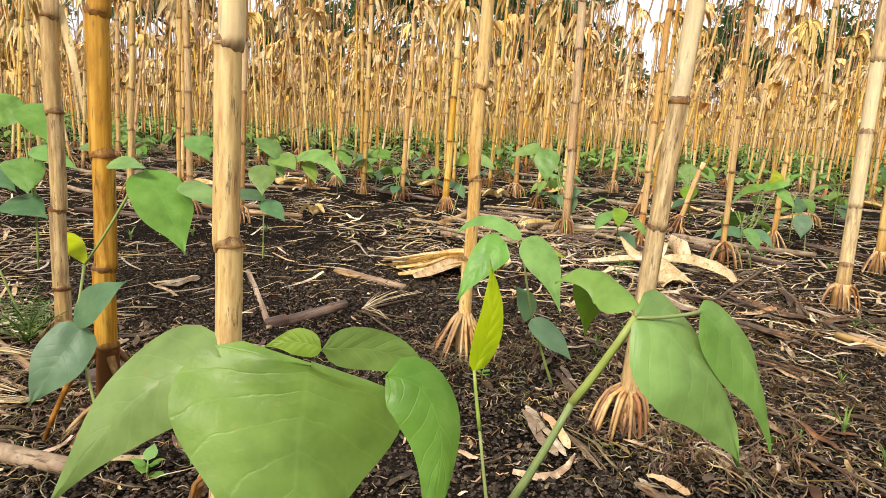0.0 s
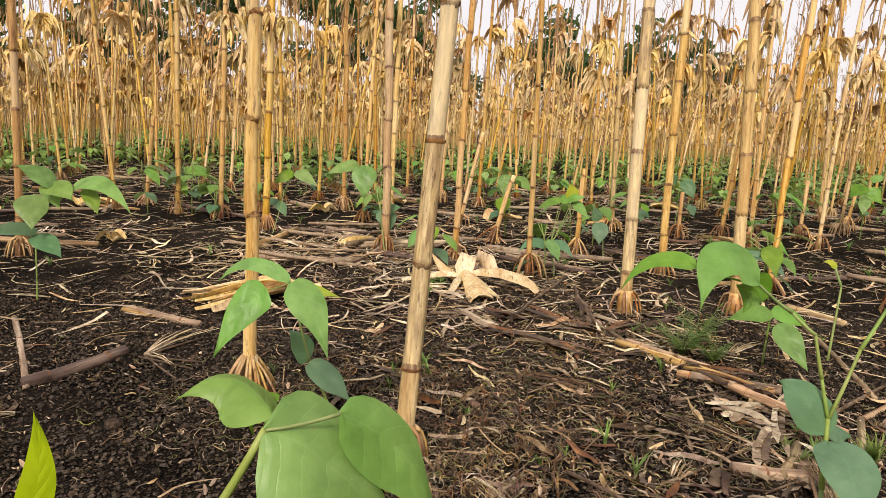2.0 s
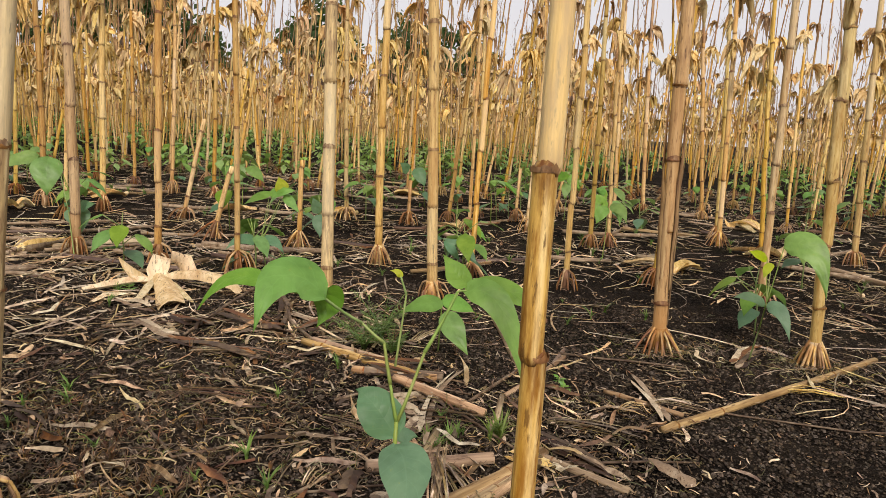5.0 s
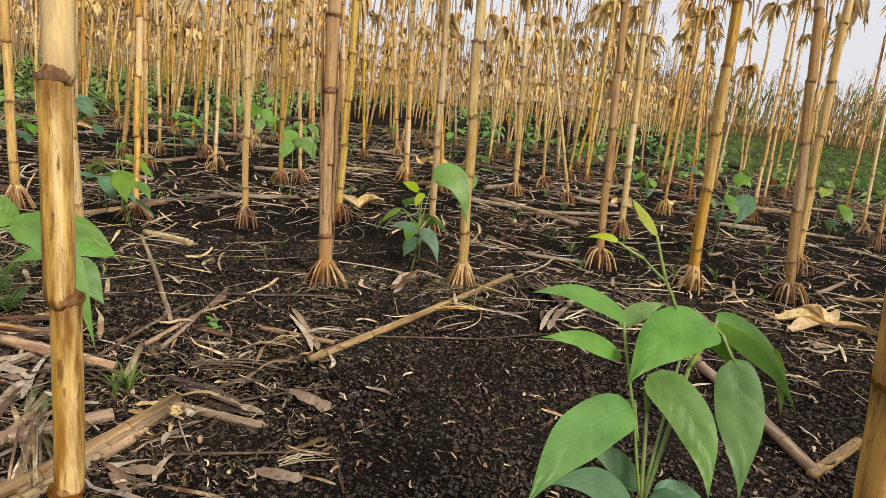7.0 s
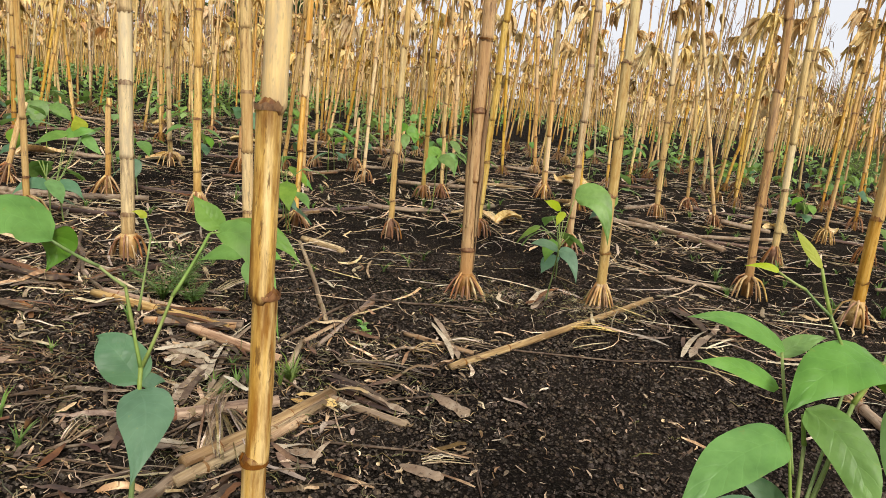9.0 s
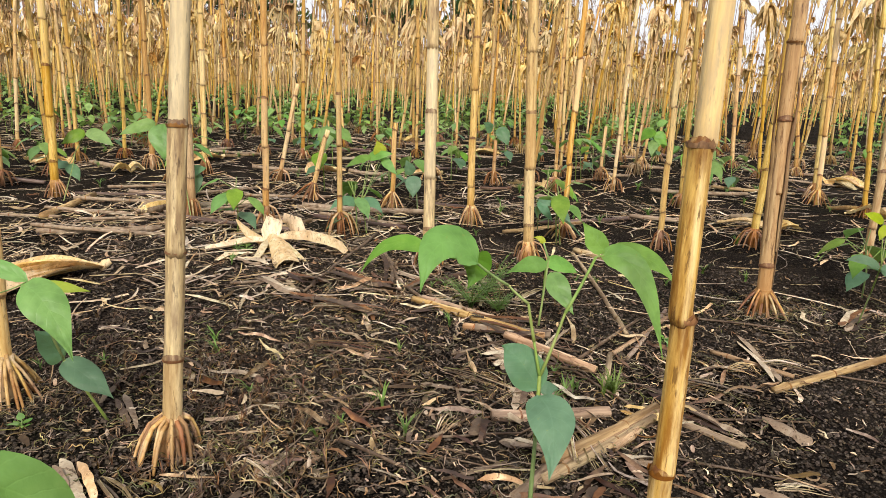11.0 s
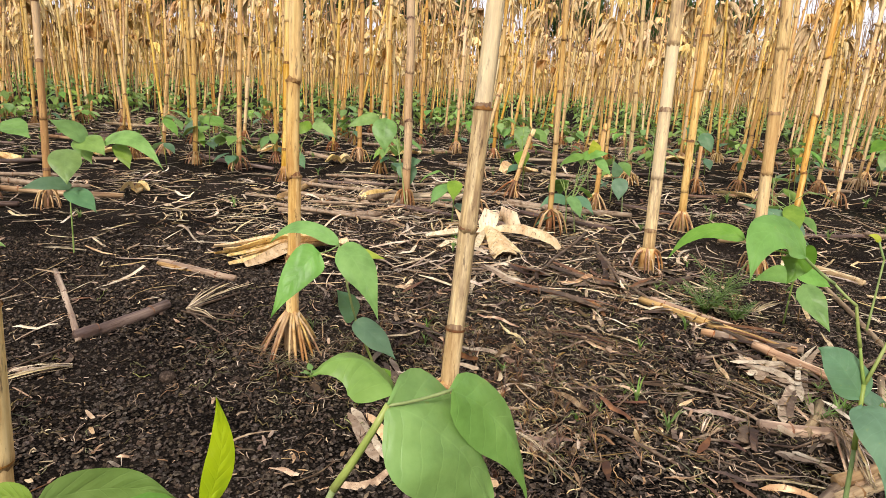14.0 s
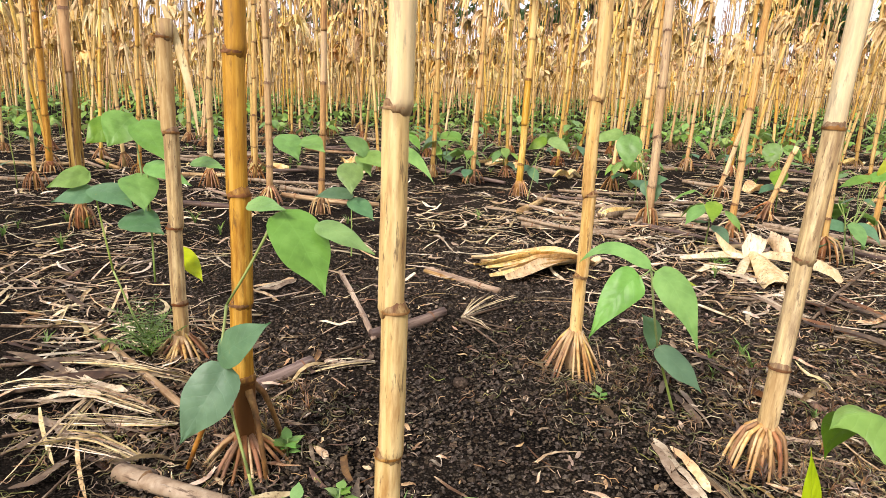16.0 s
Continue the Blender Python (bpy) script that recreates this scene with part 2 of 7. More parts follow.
def foliage(name, low, mid, high, spots=(0.30, 0.28, 0.06), island=False, veins=True, val=0.16, gloss=0.42, thin=0.3):
    """Soft leaf: uv.x runs across, uv.y along the midrib."""
    m, nt, bsdf, out = shader(name)
    tc = nt.nodes.new("ShaderNodeTexCoord").outputs["Object"]
    n = noise_node(nt, tc, 38, 5, 0.6)
    col = ramp(nt, n.outputs["Fac"], [(0.3, low), (0.5, mid), (0.72, high)]).outputs["Color"]
    sp = noise_node(nt, tc, 150, 3, 0.6)
    sm = ramp(nt, sp.outputs["Fac"], [(0.68, (0, 0, 0)), (0.76, (0.5, 0.5, 0.5))])
    col = blend(nt, sm.outputs["Color"], col, spots)
    height = n.outputs["Fac"]
    if veins:
        crinkle = noise_node(nt, tc, 190, 3, 0.5)
        height = blend(nt, 0.35, n.outputs["Fac"], crinkle.outputs["Fac"])
        uv = nt.nodes.new("ShaderNodeUVMap")
        sep = nt.nodes.new("ShaderNodeSeparateXYZ")
        nt.links.new(uv.outputs["UV"], sep.inputs["Vector"])
        off = nt.nodes.new("ShaderNodeMath")
        off.operation = "SUBTRACT"
        off.inputs[1].default_value = 0.5
        nt.links.new(sep.outputs["X"], off.inputs[0])
        ab = nt.nodes.new("ShaderNodeMath")
        ab.operation = "ABSOLUTE"
        nt.links.new(off.outputs["Value"], ab.inputs[0])
        slant = nt.nodes.new("ShaderNodeMath")
        slant.operation = "MULTIPLY_ADD"
        slant.inputs[1].default_value = -0.42
        nt.links.new(ab.outputs["Value"], slant.inputs[0])
        nt.links.new(sep.outputs["Y"], slant.inputs[2])
        wig = nt.nodes.new("ShaderNodeMath")
        wig.operation = "MULTIPLY_ADD"
        wig.inputs[1].default_value = 0.13
        nt.links.new(n.outputs["Fac"], wig.inputs[0])
        nt.links.new(slant.outputs["Value"], wig.inputs[2])
        pp = nt.nodes.new("ShaderNodeMath")
        pp.operation = "PINGPONG"
        pp.inputs[1].default_value = 0.072
        nt.links.new(wig.outputs["Value"], pp.inputs[0])
        side = ramp(nt, spread_to(nt, pp.outputs["Value"], 0.072), [(0.0, (1, 1, 1)), (0.12, (0, 0, 0))])
        mid_rib = ramp(nt, ab.outputs["Value"], [(0.0, (1, 1, 1)), (0.022, (0, 0, 0))])
        both = blend(nt, 1.0, side.outputs["Color"], mid_rib.outputs["Color"], "LIGHTEN")
        tint = nt.nodes.new("ShaderNodeMath")
        tint.operation = "MULTIPLY"
        tint.inputs[1].default_value = 0.10
        nt.links.new(both, tint.inputs[0])
        col = blend(nt, tint.outputs["Value"], col, tuple(min(1.0, c * 1.5 + 0.03) for c in high))
        near_rib = nt.nodes.new("ShaderNodeMapRange")
        near_rib.inputs["From Min"].default_value = 0.42
        near_rib.inputs["From Max"].default_value = 0.06
        near_rib.inputs["To Min"].default_value = 0.12
        nt.links.new(ab.outputs["Value"], near_rib.inputs["Value"])
        quilt = nt.nodes.new("ShaderNodeMath")
        quilt.operation = "MULTIPLY"
        nt.links.new(spread_to(nt, pp.outputs["Value"], 0.072), quilt.inputs[0])
        nt.links.new(near_rib.outputs["Result"], quilt.inputs[1])
        puff = nt.nodes.new("ShaderNodeMath")
        puff.operation = "MULTIPLY_ADD"
        puff.inputs[1].default_value = -0.10
        nt.links.new(both, puff.inputs[0])
        nt.links.new(height, puff.inputs[2])
        pillow = nt.nodes.new("ShaderNodeMath")
        pillow.operation = "MULTIPLY_ADD"
        pillow.inputs[1].default_value = 0.26
        nt.links.new(quilt.outputs["Value"], pillow.inputs[0])
        nt.links.new(puff.outputs["Value"], pillow.inputs[2])
        height = pillow.outputs["Value"]
    col = vary(nt, col, random_of(nt, island), 0.018, val, 0.14)
    nt.links.new(col, bsdf.inputs["Base Color"])
    bsdf.inputs["Roughness"].default_value = gloss
    bsdf.inputs["Specular IOR Level"].default_value = 0.28
    bump(nt, bsdf, height, 0.5, 0.0017)
    tr = nt.nodes.new("ShaderNodeBsdfTranslucent")
    nt.links.new(blend(nt, 0.5, col, (0.40, 0.62, 0.14), "MIX"), tr.inputs["Color"])
    mx = nt.nodes.new("ShaderNodeMixShader")
    mx.inputs["Fac"].default_value = thin
    nt.links.new(bsdf.outputs["BSDF"], mx.inputs[1])
    nt.links.new(tr.outputs["BSDF"], mx.inputs[2])
    nt.links.new(mx.outputs["Shader"], out.inputs["Surface"])
    return m


def spread_to(nt, value, top):
    r = nt.nodes.new("ShaderNodeMapRange")
    r.inputs["From Max"].default_value = top
    nt.links.new(value, r.inputs["Value"])
    return r.outputs["Result"]


leaf_fresh = foliage("bean_leaf_green", (0.115, 0.235, 0.052), (0.175, 0.335, 0.078), (0.235, 0.425, 0.11), gloss=0.40)
leaf_old = foliage("bean_leaf_bluegreen", (0.075, 0.165, 0.085), (0.10, 0.215, 0.11), (0.14, 0.27, 0.14))
leaf_young = foliage("bean_leaf_young", (0.27, 0.36, 0.025), (0.38, 0.47, 0.04), (0.48, 0.56, 0.08), (0.20, 0.28, 0.03))
leaf_under = foliage("bean_leaf_underside", (0.09, 0.185, 0.02), (0.13, 0.25, 0.03), (0.19, 0.32, 0.05), (0.16, 0.25, 0.03), thin=0.18)
stem_green = foliage("bean_stem_green", (0.15, 0.22, 0.06), (0.23, 0.32, 0.09), (0.32, 0.40, 0.14), veins=False, thin=0.05)
crop_leaf = foliage("bean_crop_leaf", (0.16, 0.28, 0.07), (0.25, 0.40, 0.10), (0.33, 0.50, 0.14), island=True, veins=False, val=0.3)
weed_leaf = foliage("weed_green", (0.07, 0.14, 0.03), (0.12, 0.22, 0.05), (0.22, 0.32, 0.09), island=True, veins=False, val=0.35)
grass_leaf = foliage("grass_green", (0.085, 0.14, 0.03), (0.14, 0.21, 0.045), (0.23, 0.30, 0.08), island=True, veins=False, val=0.3)
tree_leaf = foliage("tree_foliage", (0.016, 0.036, 0.013), (0.030, 0.062, 0.02), (0.055, 0.098, 0.032), island=True, veins=False, val=0.35, gloss=0.5)
bark = fibrous("tree_bark", [(0.3, (0.05, 0.035, 0.025)), (0.5, (0.11, 0.08, 0.055)), (0.7, (0.19, 0.145, 0.10))],
               (0.04, 0.03, 0.02), 0.5, (12, 12, 2), (3, 3, 2), relief=0.8)


def earth(name, dark, mid, light, big=3.0, grain=270):
    """Crumbly earth: two sizes of crumbs, the shade in the gaps between them painted into the colour."""
    m, nt, bsdf, out = shader(name)
    tc = nt.nodes.new("ShaderNodeTexCoord").outputs["Object"]
    fine = noise_node(nt, tc, 320, 4, 0.65)
    warp = nt.nodes.new("ShaderNodeMix")
    warp.data_type = "RGBA"
    warp.blend_type = "ADD"
    warp.inputs["Factor"].default_value = 0.004
    nt.links.new(tc, warp.inputs["A"])
    nt.links.new(fine.outputs["Color"], warp.inputs["B"])
    heights = []
    tones = []
    for scale in (grain, grain * 0.47):
        cell = nt.nodes.new("ShaderNodeTexVoronoi")
        cell.inputs["Scale"].default_value = scale
        nt.links.new(warp.outputs["Result"], cell.inputs["Vector"])
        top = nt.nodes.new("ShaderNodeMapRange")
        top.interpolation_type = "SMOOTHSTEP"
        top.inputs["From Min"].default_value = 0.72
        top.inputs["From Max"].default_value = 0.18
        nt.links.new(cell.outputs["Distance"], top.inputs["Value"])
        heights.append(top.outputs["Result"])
        tones.append(cell.outputs["Color"])
    sepc = nt.nodes.new("ShaderNodeSeparateColor")
    nt.links.new(tones[0], sepc.inputs["Color"])
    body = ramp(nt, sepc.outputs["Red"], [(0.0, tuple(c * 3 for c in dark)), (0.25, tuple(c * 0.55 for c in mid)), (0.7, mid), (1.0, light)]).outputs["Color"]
    # shade between the crumbs, painted: colour falls to near black where the height is low
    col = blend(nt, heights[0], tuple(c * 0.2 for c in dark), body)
    patch = noise_node(nt, tc, big, 5, 0.6)
    pm = ramp(nt, patch.outputs["Fac"], [(0.40, (0, 0, 0)), (0.66, (0.5, 0.5, 0.5))])
    col = blend(nt, pm.outputs["Color"], col, blend(nt, fine.outputs["Fac"], tuple(c * 1.2 for c in dark), light))
    algae = noise_node(nt, tc, big * 0.6, 6, 0.7)
    am = ramp(nt, algae.outputs["Fac"], [(0.50, (0, 0, 0)), (0.68, (0.45, 0.45, 0.45))])
    # algae green on the crumbs, with the gap shade painted dark here too
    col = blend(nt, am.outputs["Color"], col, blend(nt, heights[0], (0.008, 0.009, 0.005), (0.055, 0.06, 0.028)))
    nt.links.new(col, bsdf.inputs["Base Color"])
    bsdf.inputs["Roughness"].default_value = 1.0
    bsdf.inputs["Specular IOR Level"].default_value = 0.04
    add = nt.nodes.new("ShaderNodeMath")
    add.operation = "MULTIPLY_ADD"
    add.inputs[1].default_value = 0.8
    nt.links.new(heights[1], add.inputs[0])
    nt.links.new(heights[0], add.inputs[2])
    bump(nt, bsdf, add.outputs["Value"], 1.0, 0.006)
    return m


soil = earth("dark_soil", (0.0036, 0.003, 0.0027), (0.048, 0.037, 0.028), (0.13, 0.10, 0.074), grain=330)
grass_earth = earth("grass_sward", (0.055, 0.07, 0.022), (0.11, 0.135, 0.04), (0.19, 0.215, 0.075), 0.8, 90)


def crumb_material():
    m, nt, bsdf, out = shader("soil_crumb")
    tc = nt.nodes.new("ShaderNodeTexCoord").outputs["Object"]
    n = noise_node(nt, tc, 300, 4, 0.6)
    col = ramp(nt, n.outputs["Fac"], [(0.30, (0.016, 0.012, 0.009)), (0.50, (0.052, 0.040, 0.030)), (0.72, (0.125, 0.097, 0.072))])
    nt.links.new(vary(nt, col.outputs["Color"], random_of(nt, True), 0.015, 0.65, 0.25), bsdf.inputs["Base Color"])
    bsdf.inputs["Roughness"].default_value = 1.0
    bsdf.inputs["Specular IOR Level"].default_value = 0.04
    bump(nt, bsdf, n.outputs["Fac"], 0.6, 0.001)
    return m


crumb_mat = crumb_material()


# ---- geometry helpers ----
class Geo:
    """Vertices, faces, a material number for each face and uv for each vertex."""

    def __init__(self):
        self.v, self.f, self.m, self.uv = [], [], [], []

    def add(self, verts, faces, mat=0, uvs=None):
        o = len(self.v)
        self.v += [tuple(p) for p in verts]
        self.f += [tuple(i + o for i in f) for f in faces]
        self.m += mat if isinstance(mat, list) else [mat] * len(faces)
        self.uv += uvs if uvs else [(0.0, 0.0)] * len(verts)

    def tube(self, path, radii, sides=6, mat=0, caps=True, mats=None, shape=None, marks=None):
        path = [Vector(p) for p in path]
        n = len(path)
        ref = Vector((0.31, 0.95, 0.07))
        if abs((path[-1] - path[0]).normalized().dot(ref)) > 0.9:
            ref = Vector((1, 0, 0.1))
        verts, faces, fm = [], [], []
        for i, p in enumerate(path):
            d = (path[min(i + 1, n - 1)] - path[max(i - 1, 0)]).normalized()
            a = (ref - d * ref.dot(d)).normalized()
            b = d.cross(a)
            for k in range(sides):
                t = 2 * math.pi * k / sides
                r = radii[i] * (shape(i, t) if shape else 1.0)
                verts.append(p + a * (r * math.cos(t)) + b * (r * math.sin(t)))
        for i in range(n - 1):
            for k in range(sides):
                k2 = (k + 1) % sides
                faces.append((i * sides + k, i * sides + k2, (i + 1) * sides + k2, (i + 1) * sides + k))
                fm.append(mats[i] if mats else mat)
        if caps:
            faces.append(tuple(range(sides - 1, -1, -1)))
            faces.append(tuple(range((n - 1) * sides, n * sides)))
            fm += [fm[0], fm[-1]]
        self.add(verts, faces, fm, [marks[i] for i in range(n) for k in range(sides)] if marks else None)

    def strip(self, path, widths, side, mat=0, cup=0.0, twist=0.0, sides=2):
        """A ribbon along path; side: the way across it."""
        path = [Vector(p) for p in path]
        n = len(path)
        verts, uvs, faces = [], [], []
        for i, p in enumerate(path):
            d = (path[min(i + 1, n - 1)] - path[max(i - 1, 0)]).normalized()
            s = Vector(side)
            s = (s - d * s.dot(d)).normalized()
            if twist:
                s = Matrix.Rotation(twist * i / (n - 1), 3, d) @ s
            u = s.cross(d)
            for k in range(sides + 1):
                q = k / sides * 2 - 1
                verts.append(p + s * (q * widths[i] / 2) + u * (cup * widths[i] * (q * q - 0.5)))
                uvs.append((k / sides, i / (n - 1)))
        w = sides + 1
        for i in range(n - 1):
            for k in range(sides):
                faces.append((i * w + k, i * w + k + 1, (i + 1) * w + k + 1, (i + 1) * w + k))
        self.add(verts, faces, mat, uvs)

    def mesh(self, name, mats, smooth=True):
        me = bpy.data.meshes.new(name)
        me.from_pydata(self.v, [], self.f)
        for mt in mats:
            me.materials.append(mt)
        me.polygons.foreach_set("material_index", self.m)
        if smooth:
            me.polygons.foreach_set("use_smooth", [True] * len(self.f))
        layer = me.uv_layers.new(name="UVMap")
        loops = np.zeros(len(me.loops), dtype=np.int32)
        me.loops.foreach_get("vertex_index", loops)
        layer.data.foreach_set("uv", np.array(self.uv, dtype=np.float32)[loops].ravel())
        me.update()
        return me


def part(name, geo, mats, parent, label=""):
    ob = new(name, geo.mesh(name, mats if isinstance(mats, (list, tuple)) else [mats]))
    ob.parent = parent
    return tagged(ob, label)


def thing(name, geo, mats, label, category, group="", kind="", smooth=True):
    ob = new(name, geo.mesh(name, mats if isinstance(mats, (list, tuple)) else [mats], smooth))
    return tagged(ob, label, category, group, kind)


def leaning(x, y, z, lx, ly, turn=0.0):
    """A pose that stands at (x, y, z), leans by lx, ly metres a metre, and is turned about its own axis."""
    axis = Vector((lx, ly, 1)).normalized()
    return Matrix.Translation((x, y, z)) @ Vector((0, 0, 1)).rotation_difference(axis).to_matrix().to_4x4() @ pose(0, 0, 0, 0, 0, turn)


# ---- ground ----
def ground_z(x, y):
    d = math.hypot(x - 0.3, y - 0.3)
    fade = 1.0 / (1.0 + (d / 5.0) ** 2)
    low = noise.noise((x * 1.3, y * 1.3, 3.1)) * 0.012 + noise.noise((x * 4.1, y * 4.1, 7.7)) * 0.006
    return low * fade - 0.004


def ground_sheet():
    def lines(lo, hi):
        near = list(np.arange(lo, hi, 0.022))
        out, step, p = [], 0.024, hi
        while p < 900:
            out.append(p)
            p += step
            step *= 1.17
        back, step, p = [], 0.024, lo - 0.022
        while p > -900:
            back.append(p)
            p -= step
            step *= 1.17
        return back[::-1] + near + out
    xs, ys = lines(-0.9, 2.1), lines(0.1, 2.4)
    g = Geo()
    w = len(xs)
    for y in ys:
        for x in xs:
            z = ground_z(x, y)
            if -1.6 < x < 3.4 and -0.6 < y < 3.4:
                z += noise.noise((x * 19, y * 19, 1.3)) * 0.0045 + noise.noise((x * 47, y * 47, 5.3)) * 0.0028
            g.v.append((x, y, z))
    g.uv = [(0.5, 0.5)] * len(g.v)
    for j in range(len(ys) - 1):
        for i in range(w - 1):
            g.f.append((j * w + i, j * w + i + 1, (j + 1) * w + i + 1, (j + 1) * w + i))
    g.m = [0] * len(g.f)
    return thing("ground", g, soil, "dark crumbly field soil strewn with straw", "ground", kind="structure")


ground_sheet()


def field_edge(x, y):
    """True where the maize stands; beyond its edge lies the grass."""
    return x < 5.6 or y > 0.25 * x - 0.5 + 0.5 * math.sin(x * 1.7)


def sward():
    g = Geo()
    pts = [(6.3, -60.0), (6.1, -4.0), (6.2, 0.2), (7.5, 1.1), (10, 1.9), (14, 2.9), (20, 4.4), (30, 6.9), (60, 14.0), (60, -60.0)]
    g.add([(x, y, 0.012) for x, y in pts] + [(x, y, -0.2) for x, y in pts],
          [tuple(range(len(pts) - 1, -1, -1))] + [(i, (i + 1) % len(pts), (i + 1) % len(pts) + len(pts), i + len(pts)) for i in range(len(pts))])
    return thing("grass_ground", g, grass_earth, "green grass verge beside the maize field", "grass", kind="structure", smooth=False)


sward()


# ---- maize ----
def stem_path(rng, height, first, gap):
    zs = [first]
    while zs[-1] < height:
        zs.append(zs[-1] + gap * rng.uniform(0.9, 1.12) * (1 + 0.25 * min(1.0, zs[-1])))
    return zs[:-1]


def stem_geo(rng, height, dia, first, gap, sides, fine, upper_from=1.0, mat_upper=2, coarse=False, wet=0.0, joints=(), tones=(), grit=0.0):
    """A jointed stalk along z: swollen joints, a slight zigzag, a groove on changing sides. tones: how amber (+) or bleached (-) each length is."""
    nodes = list(joints) + [z + joints[-1] + gap for z in stem_path(rng, height - joints[-1] - gap, 0.0, gap)] if joints else stem_path(rng, height, first, gap)
    rings = [(-0.015, 1.0, 0.25, 0)]
    for i, nz in enumerate(nodes):
        hw = rng.uniform(0.0006, 0.0015)
        prev = rings[-1][0]
        if coarse:
            rings += [(nz - 0.007, 0.98, 0.0, i), (nz, 1.05, 0.95, i), (nz + 0.006, 0.98, 0.0, i + 1)]
            continue
        if fine:
            for q in (0.25, 0.5, 0.75):
                rings.append((prev + (nz - 0.022 - prev) * q, rng.uniform(0.965, 0.985), 0.0, i))
        grime = rng.uniform(0.3, 1.0)
        rings += [(nz - 0.022, 0.98, 0.2 * grit, i), (nz - 0.006, 0.985, max(0.14 * grime, 0.75 * grit), i), (nz - hw - 0.0012, 1.01, 0.35 * grime, i), (nz - hw, 1.03, 0.9, i), (nz, rng.uniform(1.04, 1.07), 1.0, i),
                  (nz + hw, 1.02, 0.9, i + 1), (nz + hw + 0.0012, 0.985, 0.25, i + 1), (nz + 0.006, 0.97, max(0.08 * grime, 0.3 * grit), i + 1), (nz + 0.024, 0.968, 0.0, i + 1)]
    if wet:
        rings = [(z, f, max(gr, wet * min(1.0, max(0.0, (first + 0.006 - z) / 0.012))), k) for z, f, gr, k in rings]
    if height - rings[-1][0] > 0.01:
        rings.append((height, 0.93, 0.0, len(nodes)))
    zs = [r[0] for r in rings]
    tint = [rng.uniform(0.25, 1.0)] + [max(-0.8, min(1.0, rng.gauss(0.10, 0.42))) for n in nodes] + [0.0]
    tint = list(tones) + tint[len(tones):]
    phase, bend = rng.uniform(0, 6.28), rng.uniform(0, 6.28)
    amount = 0.0 if joints else rng.uniform(0.0, 0.035)
    path, radii, mats, marks = [], [], [], []
    for z, f, grime, k in rings:
        taper = 1.0 - 0.10 * min(1.0, z / 1.0) - 0.55 * max(0.0, min(1.0, (z - 0.75) / 1.0))
        zig = (0.0016 if k % 2 else -0.0016) * min(1.0, z / 0.2)
        path.append((math.cos(phase) * zig + math.cos(bend) * amount * z * z, math.sin(phase) * zig + math.sin(bend) * amount * z * z, z))
        radii.append(dia / 2 * taper * f)
        marks.append((grime, min(1.0, tint[min(k, len(tint) - 1)])))
    for i in range(len(zs) - 1):
        mats.append(mat_upper if (zs[i] + zs[i + 1]) / 2 > upper_from else 0)

    def flat(i, t):
        z, k = rings[i][0], rings[i][3]
        d = (t - phase - math.pi * (k % 2) + math.pi) % (2 * math.pi) - math.pi
        ragged = 0.05 * rings[i][2] * math.sin(7 * t + 300 * z)
        return 1.0 + 0.05 * math.cos(2 * (t - phase)) - 0.10 * math.exp(-(d / 0.4) ** 2) + 0.015 * math.sin(5 * t + 41 * z) + ragged
    g = Geo()
    g.tube(path, radii, sides, 0, True, mats, flat if fine else None, marks)
    return g, nodes, path


def root_paths(rng, dia, whorl, reach, count, dome=None):
    out = []
    dome = rng.random() < 0.6 if dome is None else dome
    for j in range(count):
        a = 2 * math.pi * (j + rng.uniform(-0.3, 0.3)) / count
        low = rng.random() < 0.3
        z0 = whorl * (rng.uniform(0.5, 0.7) if low else rng.uniform(0.9, 1.06))
        r1 = reach * (rng.uniform(0.55, 0.8) if low else rng.uniform(0.85, 1.18))
        c, s = math.cos(a), math.sin(a)
        r0 = dia * 0.42
        b = a + rng.uniform(-0.12, 0.12)
        pts = [(c * r0, s * r0, z0)]
        for q in (0.3, 0.6, 0.85, 1.1):
            r = r0 + (r1 - r0) * (q ** 0.6 if dome else q ** 0.85)
            aa = a + (b - a) * q
            pts.append((math.cos(aa) * r, math.sin(aa) * r, z0 * (1 - q ** (1.7 if dome else 1.15)) - 0.004 * q))
        th = rng.uniform(0.0017, 0.0027)
        out.append((pts, [th * 1.25, th * 1.05, th, th * 0.9, th * 0.6]))
    return out


def husk_geo(g, rng, at, out_dir, size, count, mat=0, drop=0.75, coarse=False):
    """Opened husk leaves that fan out from one point and hang."""
    at = Vector(at)
    stub = len(g.v)
    g.v.append(tuple(at))
    g.uv.append((0.5, 0.0))
    for j in range(count):
        a = rng.uniform(-1.4, 1.4)
        sag = drop * rng.uniform(0.35, 1.15)
        d = Matrix.Rotation(a, 3, "Z") @ Vector((out_dir[0], out_dir[1], 0)).normalized()
        ln = size * rng.uniform(0.7, 1.15)
        up = rng.uniform(-0.6, 0.9)
        reach = rng.uniform(0.15, 0.6)
        path = []
        for i in range(4 if coarse else 6):
            q = i / (3 if coarse else 5)
            path.append(at + d * (ln * reach * (q + 0.04) ** 0.8) + Vector((0, 0, ln * (up * q - (sag + up) * q * q))))
        w = size * rng.uniform(0.08, 0.23)
        first = len(g.v)
        if coarse:
            g.strip(path, [w, w * 1.7, w * 1.3, w * 0.2], d.cross(Vector((0, 0, 1))), mat, 0.0, rng.uniform(-2.4, 2.4), 1)
        else:
            g.strip(path, [w * 0.5, w, w * 1.1, w * 0.95, w * 0.6, w * 0.12], d.cross(Vector((0, 0, 1))), mat, rng.uniform(-0.6, 0.6), rng.uniform(-2.6, 2.6))
        g.f.append((first, first + 1, stub))
        g.m.append(mat)


